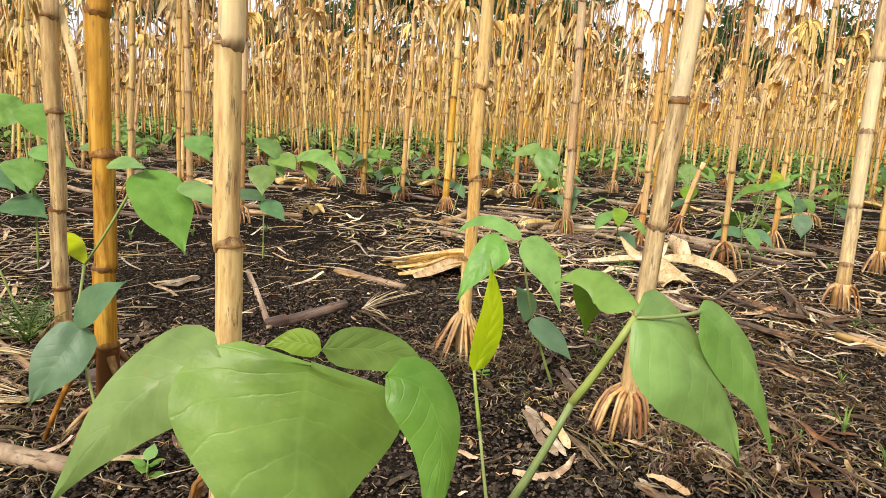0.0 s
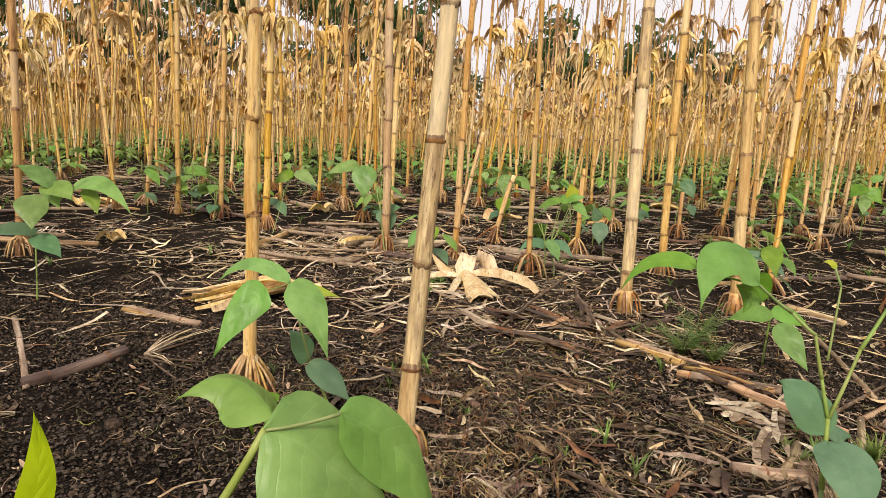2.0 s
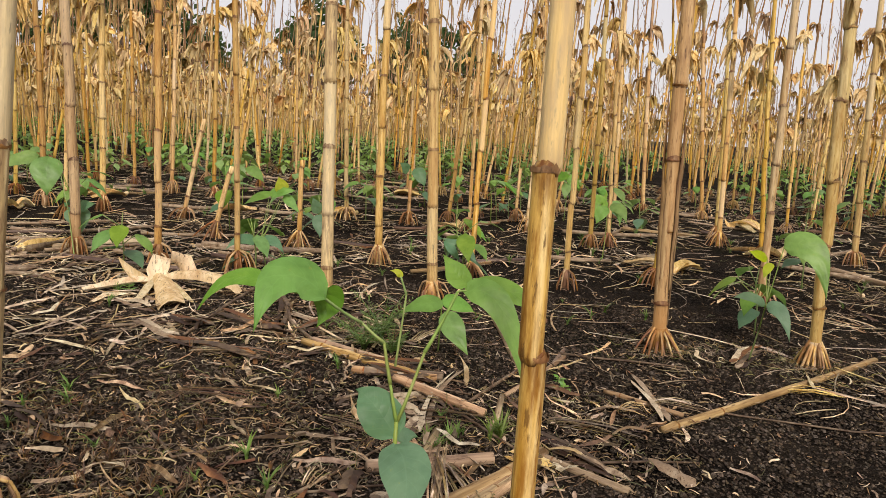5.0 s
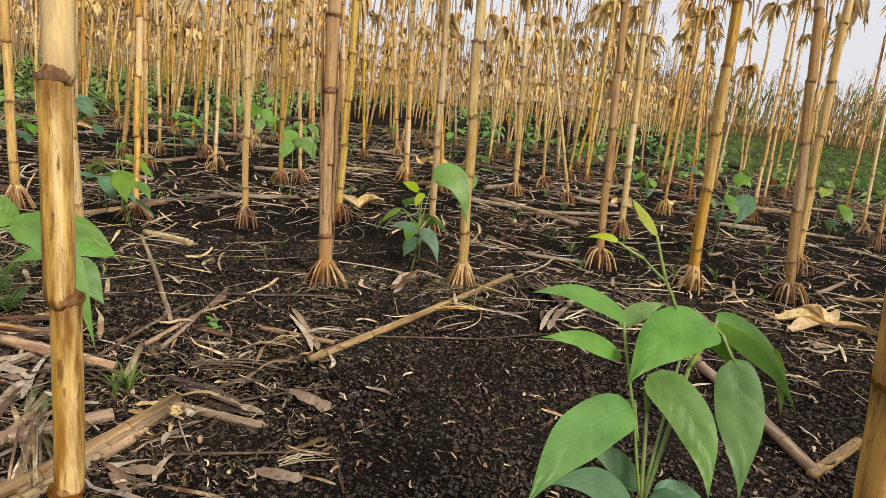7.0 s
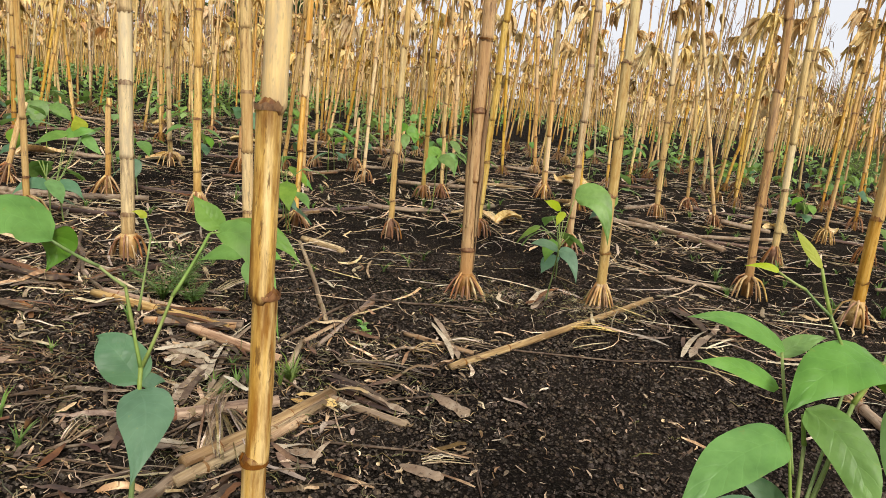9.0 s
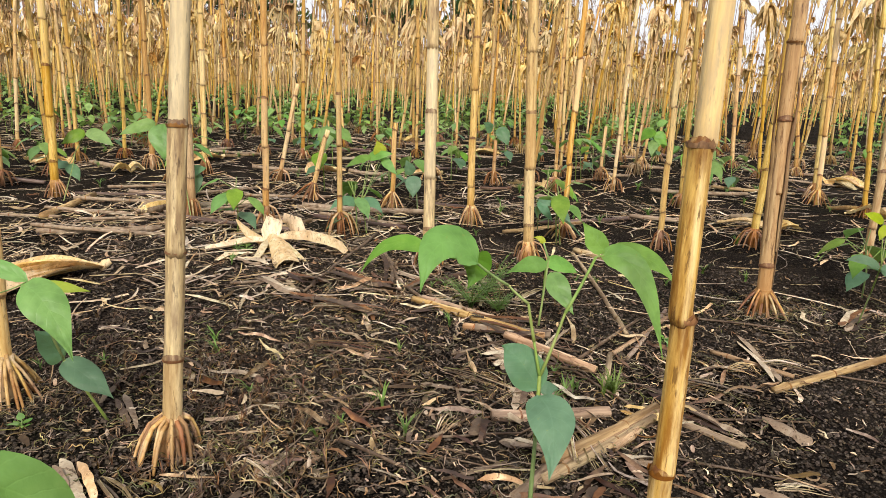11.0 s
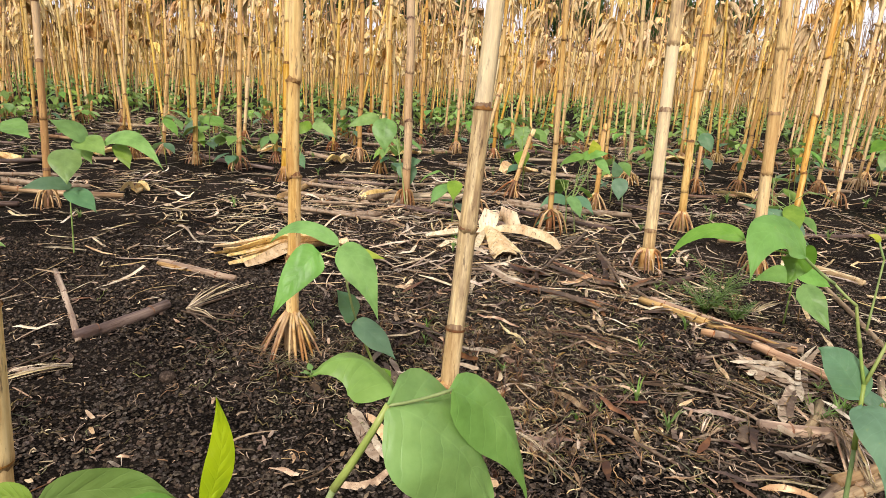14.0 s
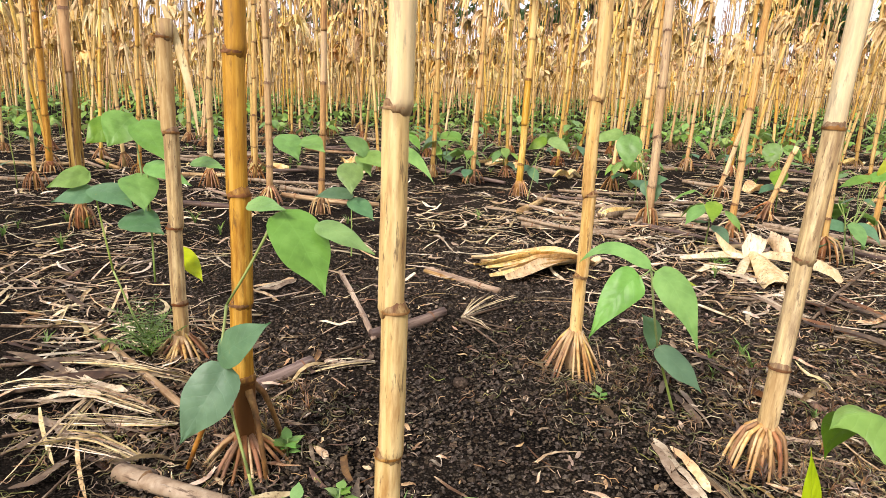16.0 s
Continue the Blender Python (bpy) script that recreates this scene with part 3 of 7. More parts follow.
def rag_geo(g, rng, at, size, mat=0):
    """A torn dry leaf hanging from a joint."""
    a = rng.uniform(0, 6.28)
    d = Vector((math.cos(a), math.sin(a), 0))
    at = Vector(at)
    out, up = rng.uniform(0.1, 0.4), rng.uniform(-0.2, 0.5)
    path = [at + d * (size * out * math.sin(min(1.5, 2.2 * q))) + Vector((0, 0, size * (up * q - (0.75 + up) * q * q))) for q in (0, 0.2, 0.4, 0.6, 0.8, 1.0)]
    w = size * rng.uniform(0.07, 0.15)
    g.strip(path, [w * 0.6, w, w, w * 0.8, w * 0.5, w * 0.05], d.cross(Vector((0, 0, 1))), mat, rng.uniform(-0.4, 0.4), rng.uniform(-2, 2))


def tassel_geo(g, rng, top, mat=0):
    for j in range(5):
        a = rng.uniform(0, 6.28)
        ln = rng.uniform(0.10, 0.2)
        lean_out = rng.uniform(0.15, 0.6)
        p = [Vector(top) + Vector((math.cos(a) * lean_out * ln * q, math.sin(a) * lean_out * ln * q, ln * q * (1 - 0.3 * lean_out * q))) for q in (0, 0.5, 1.0)]
        g.tube(p, [0.0022, 0.0018, 0.0006], 3, mat, False)


LOOKS = {
    "tan": (stalk_tan, root_tan, "dry tan maize stalk standing on splayed brace roots"),
    "pale": (stalk_pale, root_tan, "pale straw-coloured dry maize stalk on brace roots"),
    "amber": (stalk_amber, root_red, "amber-brown stained dry maize stalk on reddish roots"),
    "gold": (stalk_gold, root_tan, "golden dry maize stalk with dark brown joints"),
    "orange": (stalk_orange, root_red, "orange-gold dry maize stalk with dark brown joints"),
    "mottled": (stalk_mottled, root_tan, "mottled grey-tan dry maize stalk on pale brace roots"),
    "grey": (stalk_grey, root_red, "weathered grey-brown dry maize stalk with frayed sheath"),
}
stalk_rng = random.Random(11)
standing = []


def make_stalk(look_name, dia, height, first, gap, near, rng, sheath=False, hang=(0.75, 1.05), own=False, wet=0.0, joints=(), tones=(), fray=1.0, crown=()):
    mat, rmat, label = LOOKS[look_name]
    if not near and rng.random() < 0.75:
        rmat = root_red
    full = height > 0.9
    ob = tagged(new("maize_stalk"), label if height > 0.5 else "short broken dry maize stump on brace roots", "maize stalk", "maize stand")
    g, nodes, path = stem_geo(rng, height, dia, first, gap, 18 if near else 9, True if near else False, wet=wet, joints=joints, tones=tones, grit=max(0.0, fray - 1.0))
    part("stem", g, [mat, node_brown, upper_brown], ob)
    whorl, reach = min(first * 0.55, 0.062) * rng.uniform(0.85, 1.1), rng.uniform(0.036, 0.05)
    whorl, reach, dome = crown or (whorl, reach, None)
    roots = root_paths(rng, dia, whorl, reach, 26 if near else 14, dome)
    if own:
        for pts, rad in roots:
            rg = Geo()
            rg.tube(pts, rad, 5)
            part("brace_root", rg, rmat if rng.random() < 0.65 else (root_red if rmat is root_tan else root_tan), ob)
        cone = Geo()
        cone.tube([(0, 0, -0.01), (0, 0, whorl * 0.6), (0, 0, whorl * 1.02)], [dia * 0.62, dia * 0.6, dia * 0.53], 14)
        part("root_crown", cone, rmat, ob)
        if near:
            if wet:
                for a, z0, far in ((0.2, 0.96, 0.062), (2.2, 0.9, 0.05), (4.0, 0.93, 0.055)):
                    d = Vector((math.cos(a), math.sin(a), 0))
                    rg = Geo()
                    rg.tube([d * (dia * 0.45 + (far - dia * 0.45) * q ** 0.8) + Vector((0, 0, first * z0 * (1 - q ** 1.3) - 0.004 * q)) for q in (0, 0.25, 0.5, 0.75, 1.05)],
                            [0.0042, 0.0034, 0.0032, 0.003, 0.0022], 7, 0, True, None, lambda i, t: 1 + 0.2 * math.sin(3 * t + i))
                    part("brace_root", rg, node_brown, ob)
            fg = Geo()
            for j in range(46):
                a, r0 = rng.uniform(0, 6.28), reach * rng.uniform(0.7, 1.25)
                p = Vector((math.cos(a) * r0, math.sin(a) * r0, rng.uniform(0.003, 0.012)))
                h = a + rng.choice((-1, 1)) * rng.uniform(0.4, 1.9)
                turn = rng.uniform(-0.9, 0.9)
                pts = [p.copy()]
                for q in range(5):
                    h += turn + rng.uniform(-0.4, 0.4)
                    p = p + Vector((math.cos(h), math.sin(h), 0)) * rng.uniform(0.003, 0.009)
                    p.z = max(0.001, p.z + rng.uniform(-0.004, 0.003))
                    pts.append(p.copy())
                w = rng.uniform(0.0004, 0.0009)
                fg.tube(pts, [w, w, w, w * 0.9, w * 0.8, w * 0.4], 3, 0, False)
            tagged(part("root_mat", fg, root_fibre, ob), kind="stuff")
    else:
        rg = Geo()
        rg.add([(0, 0, whorl * 1.1)], [])
        for pts, rad in roots:
            first_v = len(rg.v)
            rg.tube(pts, rad, 4, 0, False)
            rg.f += [(0, first_v + k, first_v + (k + 1) % 4) for k in range(4)]
            rg.m += [0] * 4
        part("root_crown", rg, rmat, ob)
    if near:
        for n, nz in enumerate(nodes[:7]):
            c = min(path, key=lambda q: abs(q[2] - nz))
            r = dia / 2 * (1.0 - 0.10 * min(1.0, nz)) * 1.11
            cg = Geo()
            ring, faces = [], []
            for k in range(24):
                t = 2 * math.pi * k / 24
                edge = fray * (rng.uniform(0.0004, 0.0016) if rng.random() < 0.8 else rng.uniform(0.0015, 0.0035))
                out = rng.uniform(0.99, 1.0 + 0.05 * fray)
                for rr, zz in ((r * 0.97, nz - 0.0012 - 0.0008 * fray), (r * 1.02, nz - 0.0003), (r * out, nz + edge)):
                    ring.append((c[0] + math.cos(t) * rr, c[1] + math.sin(t) * rr, zz))
            for k in range(24):
                k2 = (k + 1) % 24
                faces += [(k * 3, k2 * 3, k2 * 3 + 1, k * 3 + 1), (k * 3 + 1, k2 * 3 + 1, k2 * 3 + 2, k * 3 + 2)]
            cg.add(ring, faces)
            part("joint_collar", cg, node_tan if look_name == "pale" else node_brown, ob)
    if sheath:
        sg = Geo()
        for j in range(9):
            a = rng.uniform(0, 6.28)
            z0, z1 = rng.uniform(0.05, 0.2), rng.uniform(0.3, 0.55)
            r = dia * 0.56
            d = Vector((math.cos(a), math.sin(a), 0))
            p = [d * (r * (1 + 0.5 * abs(math.sin(q * 7 + j)) * q)) + Vector((0, 0, z0 + (z1 - z0) * q)) for q in (0, 0.2, 0.4, 0.6, 0.8, 1)]
            sg.strip(p, [0.006, 0.011, 0.013, 0.012, 0.008, 0.002], d.cross(Vector((0, 0, 1))), 0, 0.25)
        part("leaf_sheath", sg, stalk_grey, ob, "frayed dry leaf sheath")
    if full:
        ear_z = rng.uniform(*hang)
        a = rng.uniform(0, 6.28)
        hg = Geo()
        husk_geo(hg, rng, (math.cos(a) * dia * 0.4, math.sin(a) * dia * 0.4, ear_z), (math.cos(a), math.sin(a)), rng.uniform(0.12, 0.18), 16)
        if own:
            shank = Geo()
            base = Vector((math.cos(a) * dia * 0.4, math.sin(a) * dia * 0.4, ear_z))
            shank.tube([base * 1.0 + Vector((0, 0, -0.012)), base + Vector((math.cos(a) * 0.012, math.sin(a) * 0.012, 0.004))], [0.006, 0.0075], 8)
            husk_ob = part("husk", shank, husk_dry, ob, "opened papery ear husk")
            for j in range(12):
                one = Geo()
                husk_geo(one, rng, base, (math.cos(a), math.sin(a)), rng.uniform(0.10, 0.16), 1)
                part("husk_leaf", one, husk_brown if j % 3 == 0 else husk_dry, husk_ob)
        else:
            part("husk", hg, husk_dry, ob, "opened papery ear husk")
        if rng.random() < 0.25:
            a += rng.uniform(1.5, 4.5)
            hg = Geo()
            husk_geo(hg, rng, (math.cos(a) * dia * 0.3, math.sin(a) * dia * 0.3, ear_z + rng.uniform(0.12, 0.3)), (math.cos(a), math.sin(a)), rng.uniform(0.11, 0.19), 7)
            part("husk", hg, husk_brown, ob, "opened papery ear husk")
        for j in range(rng.randint(1, 3)):
            lg = Geo()
            rag_geo(lg, rng, (0, 0, rng.uniform(0.62, height * 0.97)), rng.uniform(0.07, 0.16))
            part("dry_leaf", lg, upper_brown if rng.random() < 0.5 else husk_brown, ob, "torn withered leaf blade")
        tg = Geo()
        tassel_geo(tg, rng, path[-1])
        part("tassel", tg, upper_brown, ob)
    return ob


def stalk(x, y, lx, ly, dia, height=0.0, look_name="", first=0.0, gap=0.13, near=False, sheath=False, wet=0.0, joints=(), tones=(), fray=1.0, crown=()):
    rng = stalk_rng
    look_name = look_name or rng.choice(("tan", "tan", "grey", "pale", "tan", "tan"))
    h = height or rng.uniform(1.45, 1.9)
    ob = make_stalk(look_name, dia, h, first or rng.uniform(0.09, 0.13), gap * rng.uniform(0.95, 1.05), near, rng, sheath, own=True, wet=wet, joints=joints, tones=tones, fray=fray, crown=crown)
    ob.matrix_basis = leaning(x, y, ground_z(x, y) - 0.002, lx, ly, rng.uniform(0, 360))
    standing.append((x, y))
    return ob


# stalks beside the walk
stalk(0.231, 0.686, 0.088, 0.085, 0.0215, look_name="mottled", first=0.116, gap=0.15, near=True, joints=(0.116, 0.237, 0.373, 0.524), tones=(0.6, -0.1, 0.0, -0.55, -0.8, -0.8), crown=(0.048, 0.036, True))
stalk(-0.151, 0.451, 0.000, 0.085, 0.0204, look_name="pale", first=0.126, gap=0.15, near=True, joints=(0.126, 0.240, 0.386), tones=(0.1, 0.0, -0.1, -0.8, -0.8), fray=0.35)
stalk(-0.335, 0.639, -0.008, 0.070, 0.0225, look_name="amber", first=0.097, gap=0.14, near=True, wet=1.5, joints=(0.097, 0.181, 0.296, 0.436), tones=(1.0, 0.3, 0.2, 0.5, 0.6), crown=(0.034, 0.046, False))
stalk(0.574, 0.291, 0.028, 0.045, 0.0200, look_name="gold", first=0.121, gap=0.15, near=True, joints=(0.121, 0.253, 0.388), tones=(0.25, 0.18, 0.0, -0.75, -0.8, -0.8), fray=1.6)
stalk(0.803, -0.168, -0.054, 0.098, 0.0240, look_name="orange", first=0.196, gap=0.11, near=True, joints=(0.10, 0.196, 0.287, 0.388), tones=(0.6, 0.2, 0.3, 0.5, 0.3), fray=2.0)
stalk(0.054, 0.912, 0.016, 0.075, 0.0195, look_name="pale", first=0.14, gap=0.14, near=True, joints=(0.142, 0.259, 0.389, 0.529), tones=(0.35, 0.2, 0.1, -0.2, -0.5), crown=(0.060, 0.046, False))
stalk(1.109, 1.236, -0.030, 0.044, 0.0270, look_name="tan")
stalk(0.853, 1.282, 0.003, 0.031, 0.0285, look_name="mottled")
stalk(1.183, 1.654, -0.009, 0.036, 0.0232)
stalk(0.756, 1.635, 0.006, 0.030, 0.0153)
stalk(0.594, 1.809, 0.017, 0.025, 0.0193, look_name="tan")
stalk(1.031, 1.913, 0.031, 0.020, 0.0166, height=0.29, look_name="tan")
stalk(0.416, 1.994, 0.006, 0.030, 0.0270, look_name="grey")
stalk(0.581, 2.904, 0.025, 0.022, 0.0244)
stalk(0.387, 3.090, 0.019, 0.025, 0.0228)
stalk(0.042, 2.472, 0.032, 0.019, 0.0270)
stalk(-0.141, 2.762, 0.037, 0.017, 0.0212)
stalk(-0.322, 2.886, 0.030, 0.020, 0.0215)
stalk(-0.494, 3.152, 0.111, -0.012, 0.0186, height=0.40)
stalk(2.244, 2.281, 0.033, 0.019, 0.0153, height=0.25)
stalk(3.401, 2.483, -0.059, 0.056, 0.0242)
stalk(1.464, 2.473, -0.023, 0.041, 0.0193)
stalk(1.119, 3.289, 0.026, 0.022, 0.0207)
stalk(0.955, 3.472, 0.050, 0.012, 0.0185)
stalk(-0.179, 3.839, 0.068, 0.005, 0.0181)
stalk(-0.531, 0.901, -0.017, 0.069, 0.0223, look_name="mottled", near=True, height=0.468, joints=(0.083, 0.197, 0.334), tones=(0.5, 0.0, 0.1, 0.8), crown=(0.035, 0.040, False))
stalk(-1.158, 1.645, 0.003, 0.030, 0.0270, look_name="grey", sheath=True)
stalk(-1.834, 2.506, 0.002, 0.030, 0.0270, look_name="amber")
stalk(-1.102, 2.335, 0.040, 0.032, 0.0241)
stalk(-0.783, 2.060, 0.009, 0.031, 0.0229)
stalk(-0.583, 1.934, 0.034, 0.032, 0.0199, look_name="amber")
stalk(-1.924, 3.943, 0.023, 0.031, 0.0270)
stalk(1.327, 0.743, 0.004, 0.054, 0.0270, look_name="grey", sheath=True, near=True, crown=(0.050, 0.044, False))
stalk(1.807, 1.130, 0.031, 0.006, 0.0220)
stalk(1.552, 0.552, 0.001, 0.060, 0.0225, look_name="pale", near=True, crown=(0.052, 0.033, False))
stalk(1.539, 1.221, 0.014, 0.036, 0.0171, look_name="tan")
stalk(1.353, 1.415, 0.027, 0.013, 0.0164)
stalk(2.075, 1.643, 0.013, 0.038, 0.0180)
stalk(2.074, 2.004, 0.027, 0.012, 0.0152)
stalk(2.117, 2.416, 0.014, 0.037, 0.0150)
stalk(1.822, 2.071, 0.014, 0.037, 0.0150)
stalk(1.677, 2.313, 0.018, 0.029, 0.0159, height=0.19)
stalk(1.946, 0.890, 0.008, 0.046, 0.0206)
stalk(2.906, 1.083, -0.008, 0.076, 0.0236, look_name="tan")
stalk(2.838, 1.622, 0.002, 0.058, 0.0181)
stalk(3.296, 1.121, -0.019, 0.097, 0.0150)
stalk(2.993, 0.867, -0.096, 0.236, 0.0150)
stalk(2.007, 0.400, 0.000, 0.058, 0.0213, look_name="amber")
stalk(2.016, 0.165, 0.015, 0.034, 0.0270, look_name="tan")
stalk(2.505, 0.492, 0.004, 0.052, 0.0218)
stalk(2.139, -0.045, -0.037, 0.121, 0.0238)
stalk(2.512, -0.036, -0.005, 0.067, 0.0254)
stalk(2.200, 1.663, -0.034, 0.061, 0.0155)
stalk(2.706, 1.521, -0.016, 0.049, 0.0210)
stalk(3.506, 2.155, -0.077, 0.092, 0.0223)

# broken stalks that lean
stalk(0.824, 2.158, 0.234, -0.094, 0.017, height=0.24, look_name="pale")
stalk(0.827, 2.610, 0.192, -0.077, 0.018, height=0.40, look_name="pale")
stalk(2.761, 2.547, 0.091, -0.037, 0.015, height=0.20, look_name="tan")
hanging = Geo()
hanging.strip([(-0.548, 0.953, 0.492), (-0.533, 0.945, 0.457), (-0.517, 0.934, 0.411), (-0.501, 0.922, 0.362), (-0.489, 0.911, 0.317)],
              [0.006, 0.012, 0.014, 0.010, 0.002], (1, 0.3, 0), 0, 0.5, 1.2, 3)
tagged(thing("hanging_leaf", hanging, husk_dry, "pale withered leaf hanging from a broken stalk", "dry leaf"))


# the stand within reach of the eye: a dozen builds, copied
stand_rng = random.Random(5)
builds = []
for i in range(12):
    builds.append(make_stalk(stand_rng.choice(("tan", "grey", "pale", "tan", "tan", "pale")), stand_rng.uniform(0.0125, 0.0185),
                             stand_rng.uniform(1.45, 1.95), stand_rng.uniform(0.09, 0.14), stand_rng.uniform(0.12, 0.14), False, stand_rng))
placed = 0
tries = 0
while placed < 240 and tries < 20000:
    tries += 1
    az = radians(stand_rng.uniform(-46, 99))
    r = math.sqrt(stand_rng.uniform(2.7 ** 2, 5.9 ** 2))
    x, y = 0.15 + r * math.sin(az), r * math.cos(az)
    if not field_edge(x, y) or x > 6.0 or min(math.hypot(x - a, y - b) for a, b in standing) < 0.19:
        continue
    if r < 3.9 and stand_rng.random() < 0.6:
        continue
    m = leaning(x, y, ground_z(x, y) - 0.002, stand_rng.gauss(0.03, 0.075), stand_rng.gauss(0.03, 0.07), stand_rng.uniform(0, 360))
    if placed < len(builds):
        builds[placed].matrix_basis = m
    else:
        copy_thing(builds[stand_rng.randrange(len(builds))], m)
    standing.append((x, y))
    placed += 1


def scatter_mesh(name, shapes, poses, mats, label, category, kind="stuff"):
    """Many turned copies of a few shapes, joined into one mesh. poses: (shape number, 4 x 4 matrix)."""
    vs, loops, starts, totals, mi, uvs = [], [], [], [], [], []
    base = 0
    at = 0
    packed = []
    for g in shapes:
        v = np.array(g.v, dtype=np.float64)
        idx = np.array([i for f in g.f for i in f], dtype=np.int64)
        tot = np.array([len(f) for f in g.f], dtype=np.int64)
        packed.append((np.c_[v, np.ones(len(v))], idx, tot, np.array(g.m), np.array(g.uv)[idx]))
    for k, m in poses:
        v, idx, tot, mm, uv = packed[k]
        vs.append((v @ np.array(m).T)[:, :3])
        loops.append(idx + base)
        starts.append(np.cumsum(tot) - tot + at)
        totals.append(tot)
        mi.append(mm)
        uvs.append(uv)
        base += len(v)
        at += len(idx)
    vs, loops, starts, totals, mi, uvs = (np.concatenate(a) for a in (vs, loops, starts, totals, mi, uvs))
    me = bpy.data.meshes.new(name)
    me.vertices.add(len(vs))
    me.vertices.foreach_set("co", vs.astype(np.float32).ravel())
    me.loops.add(len(loops))
    me.loops.foreach_set("vertex_index", loops.astype(np.int32))
    me.polygons.add(len(starts))
    me.polygons.foreach_set("loop_start", starts.astype(np.int32))
    me.polygons.foreach_set("material_index", mi.astype(np.int32))
    me.polygons.foreach_set("use_smooth", np.ones(len(starts), dtype=bool))
    for mt in mats:
        me.materials.append(mt)
    me.uv_layers.new(name="UVMap").data.foreach_set("uv", uvs.astype(np.float32).ravel())
    me.update(calc_edges=True)
    me.validate()
    return tagged(new(name, me), label, category, "", kind)


def far_maize():
    rng = random.Random(21)
    shapes = []
    for i in range(22):
        h = rng.uniform(1.45, 1.95)
        if i < 14:
            g, nodes, path = stem_geo(rng, h, rng.uniform(0.013, 0.019), rng.uniform(0.08, 0.14), 0.14, 4, False, coarse=True)
        else:
            g = Geo()
            path = [(rng.gauss(0, 0.01), rng.gauss(0, 0.01), h * q) for q in (0, 0.3, 0.55, 0.8, 1.0)]
            g.tube(path, [0.009, 0.0088, 0.008, 0.006, 0.0025], 3, 0, False, [0, 0, 2, 2], None, [(0, rng.uniform(-0.6, 0.8)) for q in path])
        for lo, hi in ((0.55, 0.85), (0.8, 1.15), (1.1, 1.5)):
            if lo < 1.0 or i % 3:
                a = rng.uniform(0, 6.28)
                husk_geo(g, rng, (0, 0, rng.uniform(lo, hi)), (math.cos(a), math.sin(a)), rng.uniform(0.13, 0.21), 7 if i < 14 else 5, 3 if rng.random() < 0.45 else 4, coarse=True)
        for j in range(3 if i < 14 else 2):
            rag_geo(g, rng, (0, 0, rng.uniform(0.5, h)), rng.uniform(0.12, 0.24), rng.choice((2, 3, 4)))
        tassel_geo(g, rng, path[-1], 2)
        shapes.append(g)
    poses = []
    while len(poses) < 6600:
        az = radians(rng.uniform(-50, 92))
        r = math.sqrt(5.9 ** 2 + (28.0 ** 2 - 5.9 ** 2) * rng.random() ** 1.15)
        x, y = 0.15 + r * math.sin(az), r * math.cos(az)
        if (x > 5.6 and not field_edge(x, y)) or (az > 0.85 and rng.random() < 0.4):
            continue
        if r < 13 and rng.random() < (0.45 if az > 0.2 else 0.25):
            continue
        size = rng.uniform(0.74, 1.0) if r > 9 else rng.uniform(0.85, 1.0)
        poses.append((rng.randrange(14) if r < 8.5 else rng.randrange(14, 22),
                      leaning(x, y, 0, rng.gauss(0.02, 0.06), rng.gauss(0.0, 0.06), rng.uniform(0, 360)) @ Matrix.Diagonal((1, 1, size, 1))))
    while len(poses) < 7400:
        az = radians(rng.uniform(104, 308))
        r = math.sqrt(rng.uniform(1.1 ** 2, 9.5 ** 2))
        x, y = 0.15 + r * math.sin(az), -0.1 + r * math.cos(az)
        if x < 5.8:
            poses.append((rng.randrange(14, 22), leaning(x, y, 0, rng.gauss(0.02, 0.06), rng.gauss(0.0, 0.06), rng.uniform(0, 360))))
    scatter_mesh("maize_stand", shapes, poses, [stand_tan, node_brown, stand_brown, stand_husk, stand_pale],
                 "dense stand of dry leafless maize stalks", "maize field")


far_maize()


def far_field():
    """Another maize field, still partly green, beyond the grass."""
    rng = random.Random(33)
    shapes = []
    for i in range(8):
        g = Geo()
        h = rng.uniform(1.7, 2.2)
        g.tube([(0, 0, 0), (0.01, 0, h * 0.5), (0, 0.02, h)], [0.014, 0.011, 0.004], 4, 0, False)
        for j in range(9):
            rag_geo(g, rng, (0, 0, rng.uniform(0.3, h)), rng.uniform(0.35, 0.6), rng.choice((1, 1, 2)))
        tassel_geo(g, rng, (0, 0.02, h), 0)
        shapes.append(g)
    poses = []
    while len(poses) < 900:
        x, y = rng.uniform(20, 34), rng.uniform(-16, 7.5)
        poses.append((rng.randrange(8), leaning(x, y, 0, rng.gauss(0, 0.05), rng.gauss(0, 0.05), rng.uniform(0, 360))))
    scatter_mesh("far_maize_field", shapes, poses, [stand_brown, stand_husk, grass_leaf],
                 "distant browning maize field beyond the grass", "maize field")


far_field()


